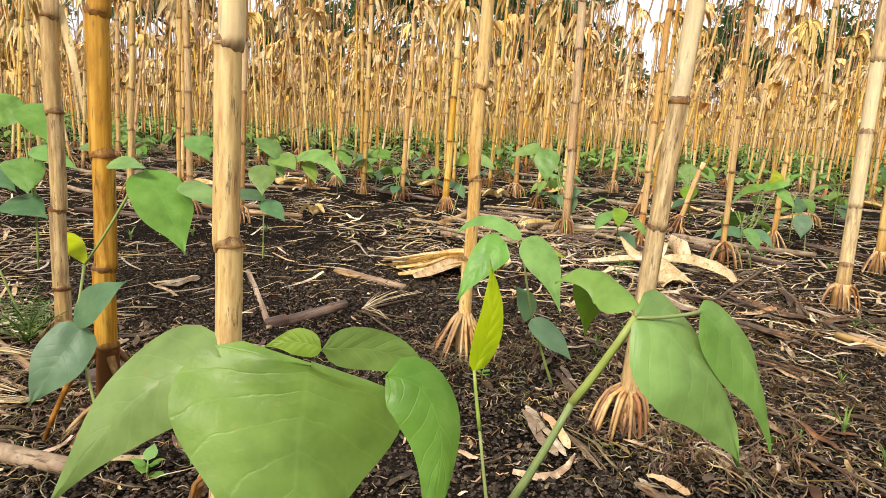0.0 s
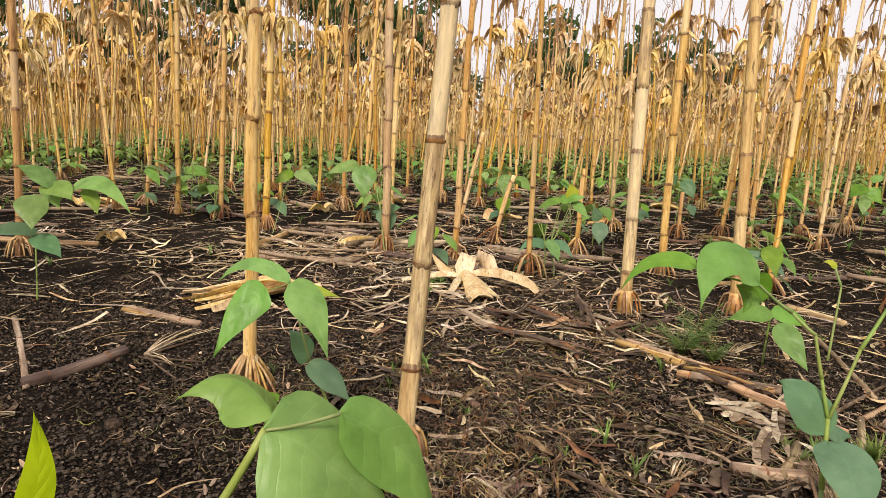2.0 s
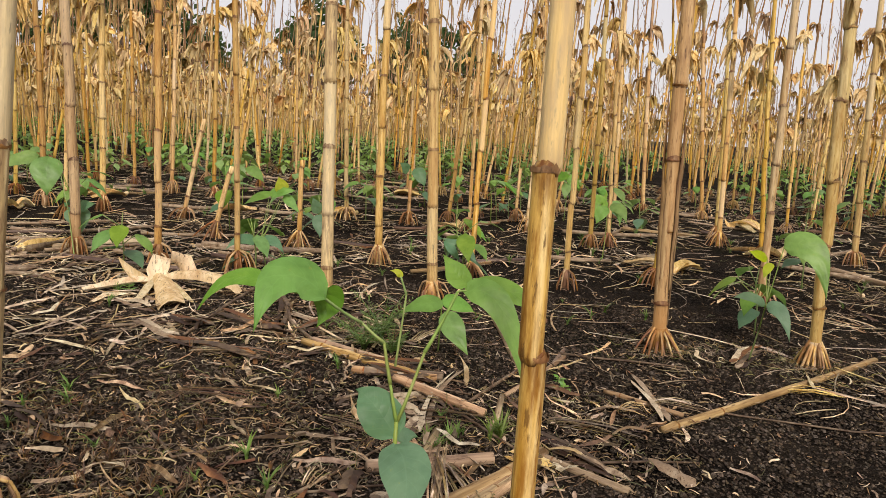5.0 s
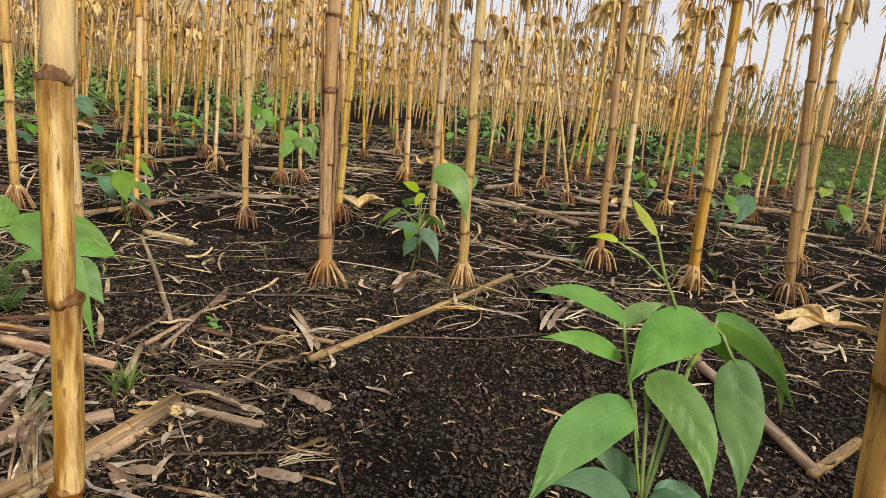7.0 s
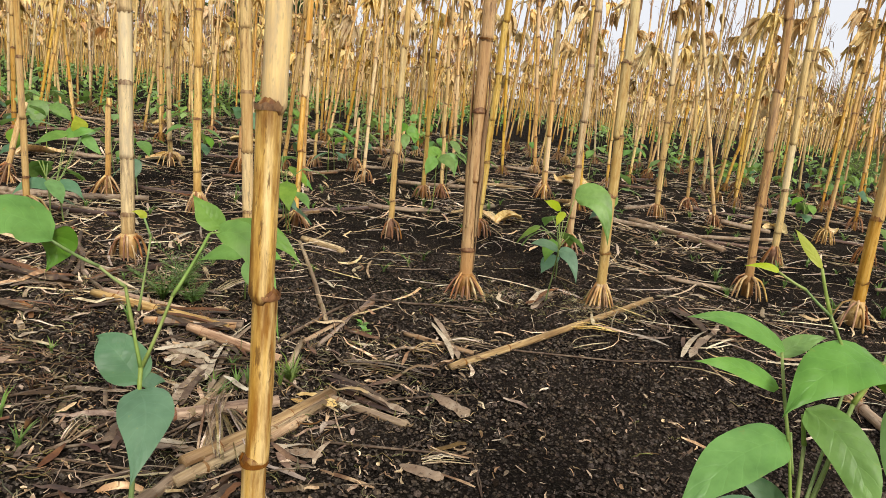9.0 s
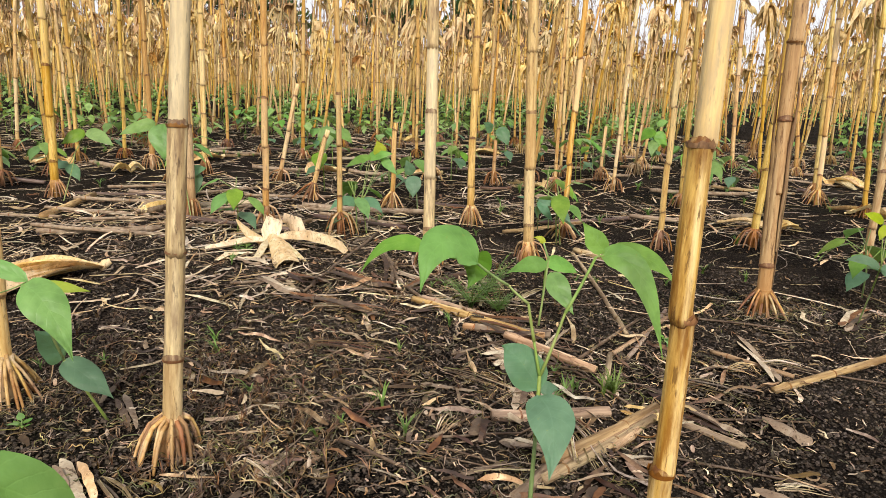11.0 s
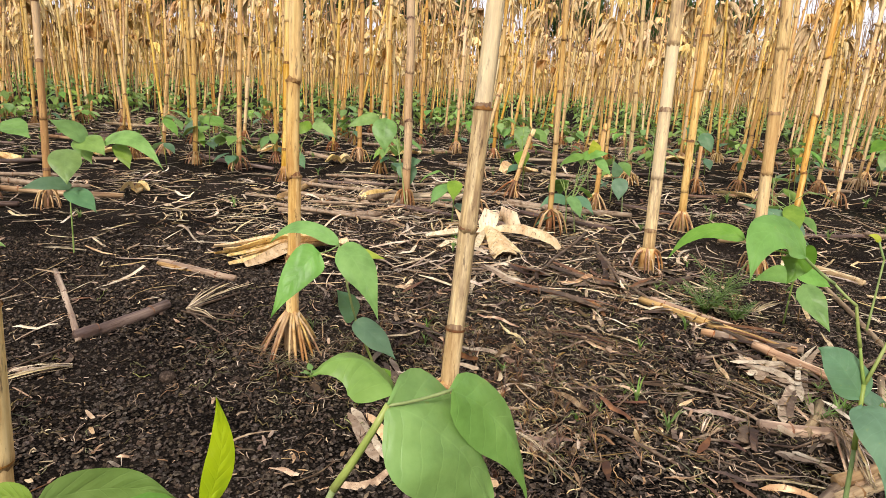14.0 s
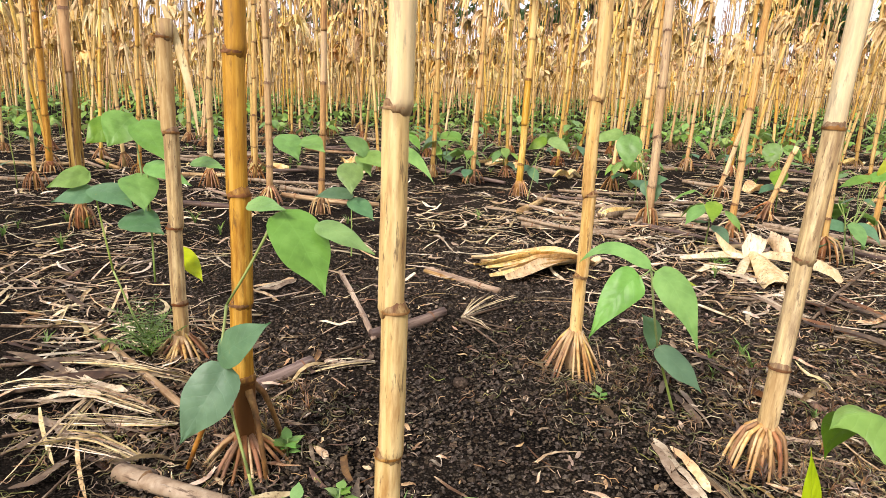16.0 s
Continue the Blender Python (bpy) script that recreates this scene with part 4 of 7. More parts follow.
# ---- beans ----
def leaf_geo(g, base, tip, width, rng, mat=0, droop=0.12, fold=0.16, rows=9, cols=6, facing=(0.25, -0.55, 0.75), mid=None):
    """An ovate leaflet; mid is a point that its midrib arches through."""
    base, tip = Vector(base), Vector(tip)
    ln = (tip - base).length
    up0 = Vector(facing)
    up0 = (up0 - (tip - base) * (up0.dot(tip - base) / ln ** 2)).normalized()
    if mid is None:
        mid = (base + tip) / 2 + up0 * (droop * ln * 0.6)
    ctrl = Vector(mid) * 2 - (base + tip) / 2
    ph, ph2 = rng.uniform(0, 6.28), rng.uniform(0, 6.28)
    skew = rng.uniform(-0.05, 0.05)
    verts, uvs, faces = [], [], []
    for i in range(rows + 1):
        v = i / rows
        rib = base * (1 - v) ** 2 + ctrl * (2 * v * (1 - v)) + tip * v * v
        ax = ((ctrl - base) * (1 - v) + (tip - ctrl) * v).normalized()
        up = (up0 - ax * up0.dot(ax)).normalized()
        side = ax.cross(up)
        if v < 0.34:
            half = width / 2 * max(0.0, 1 - ((0.34 - v) / 0.34) ** 2.2) ** 0.6
        else:
            half = width / 2 * max(0.0, math.cos(math.pi / 2 * (v - 0.34) / 0.66)) ** 1.3
        half *= 1 + 0.03 * math.sin(ph2 + 11 * v)
        for k in range(cols + 1):
            u = k / cols * 2 - 1
            lift = fold * abs(u) * half - 0.16 * half * u * u
            lift += 0.03 * width * math.sin(ph + v * 8 + u * 2.2) * abs(u) + 0.015 * width * math.sin(ph2 + v * 17 + u * 5)
            p = rib - ax * (0.045 * ln * abs(u) ** 1.5 * (1 - v) * math.sin(math.pi * min(1, v * 2.2 + 0.1)))
            verts.append(p + side * (u * half + skew * ln * math.sin(math.pi * v)) + up * lift)
            uvs.append((k / cols, v))
    w = cols + 1
    for i in range(rows):
        for k in range(cols):
            faces.append((i * w + k, i * w + k + 1, (i + 1) * w + k + 1, (i + 1) * w + k))
    g.add(verts, faces, mat, uvs)


def stem_tube(g, a, b, r=0.0017, sag=None, sides=7, mat=0):
    a, b = Vector(a), Vector(b)
    sag = 0.03 * (b - a).length if sag is None else sag
    pts = [a.lerp(b, q) + Vector((0, 0, -sag * 4 * q * (1 - q))) for q in (0, 0.25, 0.5, 0.75, 1)]
    g.tube(pts, [r * 0.85, r * 0.92, r, r * 1.06, r * 1.2], sides, mat)


LEAFMATS = {"f": leaf_fresh, "o": leaf_old, "y": leaf_under, "Y": leaf_young}
bean_rng = random.Random(3)


class Bean:
    """A young bean plant, put together leaf by leaf."""

    def __init__(self, x, y, label):
        self.o = Vector((x, y, ground_z(x, y)))
        self.ob = tagged(new("bean_plant"), label, "bean plant", "bean plants")
        self.ob.location = self.o

    def leaf(self, base, tip, width, look_name="f", droop=0.1, facing=None, mid=None, fold=0.16):
        g = Geo()
        base, tip = Vector(base), Vector(tip)
        d = tip - base
        if facing is None:
            facing = (Vector((0.2, -0.1, 0.42)) - (base + tip) / 2).normalized() * 0.7 + Vector((0, 0, 0.55))
        leaf_geo(g, base - self.o, tip - self.o, width * 1.05, bean_rng, 0, droop, fold, 14, 10, facing, None if mid is None else Vector(mid) - self.o)
        part("leaf", g, LEAFMATS[look_name], self.ob,
             {"f": "", "o": "older blue-green leaf", "y": "leaf turned to its yellow-green underside", "Y": "young yellow-green leaf"}[look_name])
        return self

    def stem(self, a, b, r=0.0019, to_ground=False):
        r *= 0.75
        g = Geo()
        stem_tube(g, Vector(a) - self.o, Vector(b) - self.o, r)
        part("stem", g, stem_green, self.ob)
        if to_ground:
            g = Geo()
            stem_tube(g, Vector(b) - self.o, (0, 0, -0.012), r * 1.2, 0.0)
            part("stem", g, stem_green, self.ob)
        return self


p = Bean(0.044, 0.180, "broad-leaved young bean plant close above the soil")
p.leaf((-0.040, 0.217, 0.245), (-0.041, 0.178, 0.172), 0.082, "f", mid=(-0.043, 0.206, 0.221), fold=-0.15)
p.leaf((-0.012, 0.218, 0.242), (0.003, 0.196, 0.186), 0.026, "f", mid=(0.005, 0.212, 0.226), fold=-0.15)
p.leaf((-0.073, 0.217, 0.247), (-0.126, 0.196, 0.197), 0.033, "f", mid=(-0.101, 0.211, 0.234), fold=-0.15)
p.leaf((-0.036, 0.222, 0.250), (0.005, 0.240, 0.234), 0.016, "y", mid=(-0.014, 0.234, 0.245), facing=(0.1, -1.0, 0.2))
p.leaf((-0.037, 0.222, 0.250), (-0.060, 0.229, 0.247), 0.010, "y", mid=(-0.048, 0.227, 0.250), facing=(0.1, -1.0, 0.2))
p.leaf((0.019, 0.215, 0.247), (0.023, 0.223, 0.286), 0.010, "Y", mid=(0.023, 0.219, 0.266))
p.stem((0.019, 0.215, 0.247), (0.022, 0.211, 0.226), 0.0009)
p.stem((0.022, 0.211, 0.226), (0.028, 0.203, 0.187), 0.0009, to_ground=True)
p = Bean(-0.013, 0.236, "bean plant with large drooping green leaves")
p.leaf((0.091, 0.263, 0.255), (0.148, 0.268, 0.184), 0.056, "f", mid=(0.124, 0.263, 0.232), fold=-0.15)
p.leaf((0.122, 0.270, 0.257), (0.169, 0.281, 0.185), 0.032, "f", mid=(0.155, 0.280, 0.226), fold=-0.15)
p.leaf((0.094, 0.268, 0.258), (0.057, 0.273, 0.266), 0.030, "f", mid=(0.077, 0.277, 0.271), fold=-0.45, facing=(0.1, -0.25, 1.0))
p.leaf((0.090, 0.275, 0.259), (0.084, 0.318, 0.226), 0.024, "y", mid=(0.080, 0.300, 0.256), fold=0.3)
p.stem((0.091, 0.263, 0.255), (0.122, 0.270, 0.257), 0.0011)
p.stem((0.091, 0.264, 0.255), (0.067, 0.264, 0.214), 0.0025)
p.stem((0.067, 0.264, 0.214), (0.042, 0.255, 0.170), 0.0025, to_ground=True)
p = Bean(0.173, 0.80, "bean plant with four drooping leaves beside a stalk")
p.leaf((0.082, 0.700, 0.204), (0.030, 0.677, 0.139), 0.037, "f", mid=(0.058, 0.690, 0.185))
p.leaf((0.107, 0.727, 0.203), (0.146, 0.677, 0.131), 0.040, "f", mid=(0.132, 0.705, 0.182))
p.leaf((0.108, 0.754, 0.199), (0.028, 0.772, 0.197), 0.020, "f", mid=(0.065, 0.769, 0.220))
p.leaf((0.131, 0.773, 0.098), (0.106, 0.765, 0.140), 0.032, "o")
p.leaf((0.131, 0.773, 0.095), (0.178, 0.736, 0.055), 0.032, "o")
p.leaf((0.118, 0.765, 0.190), (0.165, 0.762, 0.178), 0.014, "Y")
p.stem((0.082, 0.700, 0.204), (0.108, 0.754, 0.199), 0.0010)
p.stem((0.107, 0.727, 0.203), (0.108, 0.754, 0.199), 0.0010)
p.stem((0.108, 0.754, 0.199), (0.131, 0.773, 0.096), to_ground=True)
p = Bean(0.517, 0.391, "branching bean plant with blue-green lower leaves")
p.leaf((0.487, 0.458, 0.262), (0.421, 0.443, 0.245), 0.040, "f", mid=(0.453, 0.464, 0.282))
p.leaf((0.449, 0.491, 0.270), (0.400, 0.530, 0.242), 0.016, "y", mid=(0.425, 0.518, 0.268))
p.leaf((0.492, 0.474, 0.266), (0.486, 0.474, 0.232), 0.028, "y", mid=(0.498, 0.476, 0.252))
p.stem((0.449, 0.491, 0.270), (0.487, 0.462, 0.262), 0.0012)
p.leaf((0.610, 0.429, 0.264), (0.636, 0.363, 0.179), 0.026, "f", mid=(0.631, 0.399, 0.253))
p.leaf((0.615, 0.428, 0.265), (0.672, 0.386, 0.237), 0.024, "f", mid=(0.652, 0.415, 0.266))
p.leaf((0.613, 0.430, 0.269), (0.594, 0.445, 0.297), 0.022, "f", mid=(0.604, 0.437, 0.283))
p.leaf((0.540, 0.420, 0.142), (0.518, 0.456, 0.176), 0.038, "o", mid=(0.527, 0.437, 0.170))
p.leaf((0.536, 0.415, 0.138), (0.505, 0.352, 0.094), 0.041, "o", mid=(0.526, 0.383, 0.126))
p.leaf((0.540, 0.419, 0.140), (0.558, 0.413, 0.141), 0.016, "o", mid=(0.549, 0.417, 0.144))
p.stem((0.541, 0.423, 0.155), (0.532, 0.410, 0.099), 0.0029)
p.stem((0.532, 0.410, 0.099), (0.521, 0.396, 0.035), 0.0029, to_ground=True)
p.stem((0.537, 0.444, 0.221), (0.539, 0.433, 0.186), 0.0021)
p.stem((0.539, 0.433, 0.186), (0.541, 0.423, 0.155), 0.0021)
p.stem((0.487, 0.460, 0.262), (0.520, 0.455, 0.238), 0.0018)
p.stem((0.520, 0.455, 0.238), (0.537, 0.444, 0.221), 0.0018)
p.stem((0.604, 0.432, 0.264), (0.570, 0.429, 0.212), 0.0021)
p.stem((0.570, 0.429, 0.212), (0.542, 0.423, 0.155), 0.0021)
p.stem((0.604, 0.432, 0.264), (0.607, 0.431, 0.265), 0.0016)
p.stem((0.607, 0.431, 0.265), (0.612, 0.429, 0.265), 0.0016)
p.stem((0.556, 0.453, 0.277), (0.559, 0.447, 0.262), 0.0013)
p.stem((0.559, 0.447, 0.262), (0.544, 0.435, 0.201), 0.0013)
p.leaf((0.556, 0.453, 0.276), (0.547, 0.458, 0.282), 0.007, "Y", mid=(0.554, 0.455, 0.281))
p = Bean(0.718, -0.035, "bushy green bean plant with pointed young shoots")
p.leaf((0.763, 0.003, 0.277), (0.719, 0.049, 0.292), 0.014, "f", mid=(0.741, 0.026, 0.290))
p.leaf((0.758, -0.000, 0.254), (0.721, 0.040, 0.266), 0.014, "f", mid=(0.741, 0.019, 0.262))
p.leaf((0.790, -0.044, 0.280), (0.726, -0.013, 0.250), 0.035, "f", mid=(0.758, -0.026, 0.276))
p.leaf((0.756, -0.012, 0.226), (0.679, 0.018, 0.182), 0.032, "f", mid=(0.718, 0.007, 0.214))
p.leaf((0.764, -0.017, 0.245), (0.739, -0.067, 0.194), 0.026, "f", mid=(0.756, -0.046, 0.227))
p.leaf((0.793, -0.059, 0.261), (0.760, -0.081, 0.188), 0.027, "f", mid=(0.779, -0.075, 0.230))
p.leaf((0.792, -0.045, 0.283), (0.806, -0.099, 0.234), 0.020, "f", mid=(0.807, -0.073, 0.269), fold=-0.55)
p.leaf((0.815, -0.079, 0.268), (0.801, -0.091, 0.230), 0.006, "y", mid=(0.814, -0.087, 0.248))
p.leaf((0.808, -0.045, 0.276), (0.812, -0.058, 0.248), 0.017, "y", mid=(0.813, -0.050, 0.264))
p.leaf((0.746, -0.026, 0.167), (0.705, 0.015, 0.184), 0.020, "o", mid=(0.728, -0.005, 0.182))
p.leaf((0.768, -0.024, 0.166), (0.757, 0.018, 0.189), 0.016, "o", mid=(0.764, -0.005, 0.180))
p.leaf((0.752, -0.034, 0.173), (0.741, -0.079, 0.163), 0.020, "o", mid=(0.747, -0.052, 0.172))
p.leaf((0.766, -0.034, 0.170), (0.771, -0.077, 0.156), 0.016, "o", mid=(0.773, -0.054, 0.168))
p.leaf((0.782, -0.002, 0.329), (0.778, 0.017, 0.350), 0.006, "Y", mid=(0.780, 0.009, 0.343))
p.leaf((0.769, 0.018, 0.323), (0.759, 0.036, 0.323), 0.005, "Y", mid=(0.765, 0.026, 0.325))
p.leaf((0.784, 0.011, 0.266), (0.805, -0.010, 0.281), 0.013, "f", mid=(0.797, 0.001, 0.277))
p.stem((0.749, -0.030, 0.169), (0.745, -0.032, 0.152), 0.0033)
p.stem((0.745, -0.032, 0.152), (0.741, -0.032, 0.137), 0.0033, to_ground=True)
p.stem((0.763, -0.016, 0.242), (0.761, -0.021, 0.224), 0.0018)
p.stem((0.761, -0.021, 0.224), (0.749, -0.030, 0.170), 0.0018)
p.stem((0.790, -0.044, 0.280), (0.778, -0.037, 0.254), 0.0021)
p.stem((0.778, -0.037, 0.254), (0.750, -0.031, 0.171), 0.0021)
p.stem((0.763, 0.004, 0.276), (0.756, -0.015, 0.220), 0.0014)
p.stem((0.756, -0.015, 0.220), (0.749, -0.030, 0.169), 0.0014)
p.stem((0.780, -0.018, 0.295), (0.781, -0.031, 0.274), 0.0014)
p.stem((0.781, -0.031, 0.274), (0.751, -0.030, 0.176), 0.0014)
p.stem((0.782, -0.002, 0.329), (0.780, -0.013, 0.303), 0.0014)
p.stem((0.780, -0.013, 0.303), (0.780, -0.018, 0.295), 0.0014)
p.stem((0.769, 0.018, 0.323), (0.775, 0.002, 0.315), 0.0012)
p.stem((0.775, 0.002, 0.315), (0.780, -0.014, 0.302), 0.0012)
p.stem((0.793, -0.059, 0.261), (0.792, -0.050, 0.275), 0.0014)
p.stem((0.792, -0.050, 0.275), (0.790, -0.044, 0.280), 0.0014)
p.stem((0.792, -0.045, 0.283), (0.791, -0.045, 0.281), 0.0014)
p.stem((0.791, -0.045, 0.281), (0.790, -0.044, 0.280), 0.0014)
p.stem((0.756, -0.012, 0.226), (0.758, -0.013, 0.230), 0.0012)
p.stem((0.758, -0.013, 0.230), (0.755, -0.020, 0.206), 0.0012)
p = Bean(-0.3, 0.572, "bean plant leaning on an amber maize stalk")
p.leaf((-0.344, 0.602, 0.127), (-0.287, 0.597, 0.170), 0.037, "o")
p.leaf((-0.334, 0.601, 0.121), (-0.369, 0.562, 0.053), 0.048, "o")
p.leaf((-0.287, 0.642, 0.270), (-0.236, 0.607, 0.195), 0.055, "f")
p.leaf((-0.253, 0.642, 0.259), (-0.190, 0.620, 0.236), 0.024, "f")
p.leaf((-0.321, 0.642, 0.277), (-0.278, 0.625, 0.275), 0.022, "f")
p.stem((-0.342, 0.601, 0.124), (-0.308, 0.576, 0.017), to_ground=True)
p.stem((-0.342, 0.601, 0.124), (-0.338, 0.616, 0.178))
p.stem((-0.338, 0.616, 0.178), (-0.292, 0.642, 0.268))
p = Bean(-0.62, 0.96, "tangled leafy bean plant between maize stalks")
p.leaf((-0.637, 1.010, 0.334), (-0.657, 0.966, 0.289), 0.061, "f")
p.leaf((-0.624, 1.010, 0.328), (-0.562, 0.967, 0.268), 0.054, "f")
p.leaf((-0.663, 1.006, 0.325), (-0.691, 0.965, 0.292), 0.044, "y")
p.leaf((-0.700, 0.984, 0.247), (-0.745, 0.945, 0.227), 0.035, "f")
p.leaf((-0.628, 0.988, 0.247), (-0.596, 0.946, 0.197), 0.054, "f")
p.leaf((-0.693, 0.979, 0.226), (-0.611, 0.946, 0.199), 0.046, "o")
p.leaf((-0.688, 0.977, 0.218), (-0.737, 0.940, 0.206), 0.032, "o")
p.leaf((-0.542, 0.999, 0.269), (-0.477, 0.970, 0.262), 0.026, "f")
p.leaf((-0.612, 0.993, 0.263), (-0.527, 0.961, 0.236), 0.035, "f")
p.leaf((-0.639, 0.972, 0.185), (-0.565, 0.940, 0.165), 0.054, "o")
p.leaf((-0.562, 0.964, 0.137), (-0.503, 0.926, 0.096), 0.032, "Y")
p.stem((-0.693, 0.979, 0.226), (-0.656, 0.949, 0.100), to_ground=True)
p.stem((-0.611, 0.991, 0.254), (-0.590, 0.949, 0.085))
p.stem((-0.637, 1.009, 0.330), (-0.598, 0.966, 0.153))
p = Bean(-0.39, 1.46, "small bean plant with spreading leaves")
p.leaf((-0.562, 1.516, 0.271), (-0.507, 1.459, 0.218), 0.060, "f")
p.leaf((-0.516, 1.517, 0.263), (-0.450, 1.468, 0.238), 0.050, "f")
p.leaf((-0.399, 1.511, 0.212), (-0.386, 1.448, 0.147), 0.058, "f")
p.leaf((-0.391, 1.492, 0.140), (-0.471, 1.441, 0.139), 0.034, "o")
p.leaf((-0.395, 1.490, 0.131), (-0.332, 1.437, 0.091), 0.045, "o")
p.leaf((-0.376, 1.518, 0.236), (-0.315, 1.467, 0.205), 0.053, "f")
p.leaf((-0.327, 1.512, 0.225), (-0.197, 1.432, 0.180), 0.044, "f", mid=(-0.263, 1.483, 0.241))
p.leaf((-0.303, 1.518, 0.225), (-0.272, 1.477, 0.175), 0.032, "y")
p.leaf((-0.388, 1.546, 0.228), (-0.351, 1.505, 0.182), 0.034, "f")
p.stem((-0.327, 1.512, 0.225), (-0.400, 1.542, 0.166), 0.0012)
p.leaf((-0.357, 1.519, 0.237), (-0.420, 1.479, 0.276), 0.045, "f")
p.stem((-0.395, 1.490, 0.133), (-0.390, 1.466, 0.038), to_ground=True)

p = Bean(0.406, 1.923, "bean plant with one broad hanging leaf")
p.leaf((0.366, 2.113, 0.260), (0.355, 2.065, 0.155), 0.075, "f")
p.stem((0.366, 2.113, 0.260), (0.388, 2.101, 0.244), 0.0012)
p.leaf((0.341, 2.123, 0.264), (0.240, 2.127, 0.227), 0.043, "y")
p.stem((0.341, 2.123, 0.264), (0.388, 2.101, 0.244), 0.0012)
p.leaf((0.419, 2.055, 0.124), (0.429, 2.009, 0.054), 0.061, "o")
p.stem((0.419, 2.055, 0.124), (0.388, 2.101, 0.244), 0.0012)
p.leaf((0.427, 2.051, 0.120), (0.467, 2.020, 0.138), 0.040, "o")
p.stem((0.427, 2.051, 0.120), (0.388, 2.101, 0.244), 0.0012)
p.stem((0.388, 2.101, 0.244), (0.401, 2.012, 0.122), to_ground=True)
p = Bean(0.829, 1.618, "slender bean plant with a flat pair of lower leaves")
p.leaf((0.812, 1.646, 0.076), (0.729, 1.650, 0.061), 0.032, "o", mid=(0.770, 1.654, 0.087))
p.leaf((0.818, 1.644, 0.076), (0.868, 1.597, 0.052), 0.034, "o", mid=(0.849, 1.625, 0.086))
p.leaf((0.851, 1.669, 0.204), (0.910, 1.630, 0.218), 0.032, "f")
p.stem((0.851, 1.669, 0.204), (0.818, 1.644, 0.076), 0.0012)
p.leaf((0.859, 1.667, 0.208), (0.779, 1.665, 0.177), 0.024, "f")
p.stem((0.859, 1.667, 0.208), (0.818, 1.644, 0.076), 0.0012)
p.leaf((0.889, 1.656, 0.205), (0.915, 1.611, 0.160), 0.027, "f")
p.stem((0.889, 1.656, 0.205), (0.818, 1.644, 0.076), 0.0012)
p.leaf((0.886, 1.659, 0.214), (0.870, 1.654, 0.253), 0.038, "Y")
p.stem((0.886, 1.659, 0.214), (0.818, 1.644, 0.076), 0.0012)
p.stem((0.818, 1.644, 0.076), (0.827, 1.631, 0.038), to_ground=True)
p = Bean(1.082, 1.819, "small bean seedling with two blue-green leaves")
p.leaf((1.082, 1.870, 0.121), (1.058, 1.871, 0.170), 0.037, "o")
p.leaf((1.086, 1.867, 0.116), (1.069, 1.832, 0.048), 0.050, "o")
p.stem((1.086, 1.868, 0.117), (1.088, 1.844, 0.059), to_ground=True)
p = Bean(1.102, 2.763, "young bean plant with drooping leaves between maize stalks")
p.leaf((1.088, 2.773, 0.203), (1.065, 2.730, 0.102), 0.071, "f")
p.leaf((1.124, 2.757, 0.192), (1.178, 2.698, 0.131), 0.051, "f")
p.leaf((1.099, 2.762, 0.179), (1.031, 2.753, 0.141), 0.041, "y")
p.stem((1.102, 2.763, 0.187), (1.106, 2.763, 0.093), to_ground=True)
p = Bean(-0.313, 2.891, "young bean plant with drooping leaves between maize stalks")
p.leaf((-0.305, 2.933, 0.165), (-0.373, 2.919, 0.105), 0.050, "o")
p.leaf((-0.294, 2.933, 0.177), (-0.192, 2.866, 0.148), 0.050, "y")
p.stem((-0.294, 2.933, 0.177), (-0.306, 2.927, 0.143), 0.0012)
p.leaf((-0.317, 2.927, 0.127), (-0.281, 2.873, 0.061), 0.036, "f")
p.stem((-0.306, 2.927, 0.143), (-0.305, 2.909, 0.072), to_ground=True)
p = Bean(0.065, 2.330, "young bean plant with drooping leaves between maize stalks")
p.leaf((0.143, 2.563, 0.203), (0.068, 2.554, 0.157), 0.046, "y")
p.stem((0.143, 2.563, 0.203), (0.110, 2.554, 0.130), 0.0012)
p.leaf((0.153, 2.559, 0.203), (0.231, 2.495, 0.154), 0.050, "f")
p.stem((0.153, 2.559, 0.203), (0.110, 2.554, 0.130), 0.0012)
p.leaf((0.088, 2.550, 0.089), (0.025, 2.549, 0.083), 0.032, "o")
p.stem((0.088, 2.550, 0.089), (0.110, 2.554, 0.130), 0.0012)
p.leaf((0.086, 2.550, 0.089), (0.117, 2.502, 0.035), 0.040, "o")
p.stem((0.086, 2.550, 0.089), (0.110, 2.554, 0.130), 0.0012)
p.stem((0.110, 2.554, 0.130), (0.092, 2.442, 0.065), to_ground=True)
p = Bean(2.493, 1.922, "bean plant with two rounded arching leaves")
p.leaf((2.374, 1.844, 0.117), (2.294, 1.837, 0.070), 0.061, "f", mid=(2.326, 1.860, 0.150))
p.leaf((2.391, 1.838, 0.118), (2.404, 1.791, 0.046), 0.055, "f", mid=(2.414, 1.818, 0.116))
p.stem((2.380, 1.837, 0.100), (2.440, 1.879, 0.050), to_ground=True)
p = Bean(2.529, 2.251, "young bean plant with drooping leaves between maize stalks")
p.leaf((2.526, 2.263, 0.232), (2.445, 2.254, 0.177), 0.056, "y")
p.stem((2.526, 2.263, 0.232), (2.529, 2.251, 0.196), 0.0012)
p.leaf((2.538, 2.255, 0.220), (2.570, 2.204, 0.158), 0.056, "f")
p.leaf((2.524, 2.249, 0.183), (2.489, 2.218, 0.106), 0.043, "f")
p.leaf((2.551, 2.260, 0.253), (2.587, 2.231, 0.276), 0.038, "f")
p.stem((2.551, 2.260, 0.253), (2.529, 2.251, 0.196), 0.0012)
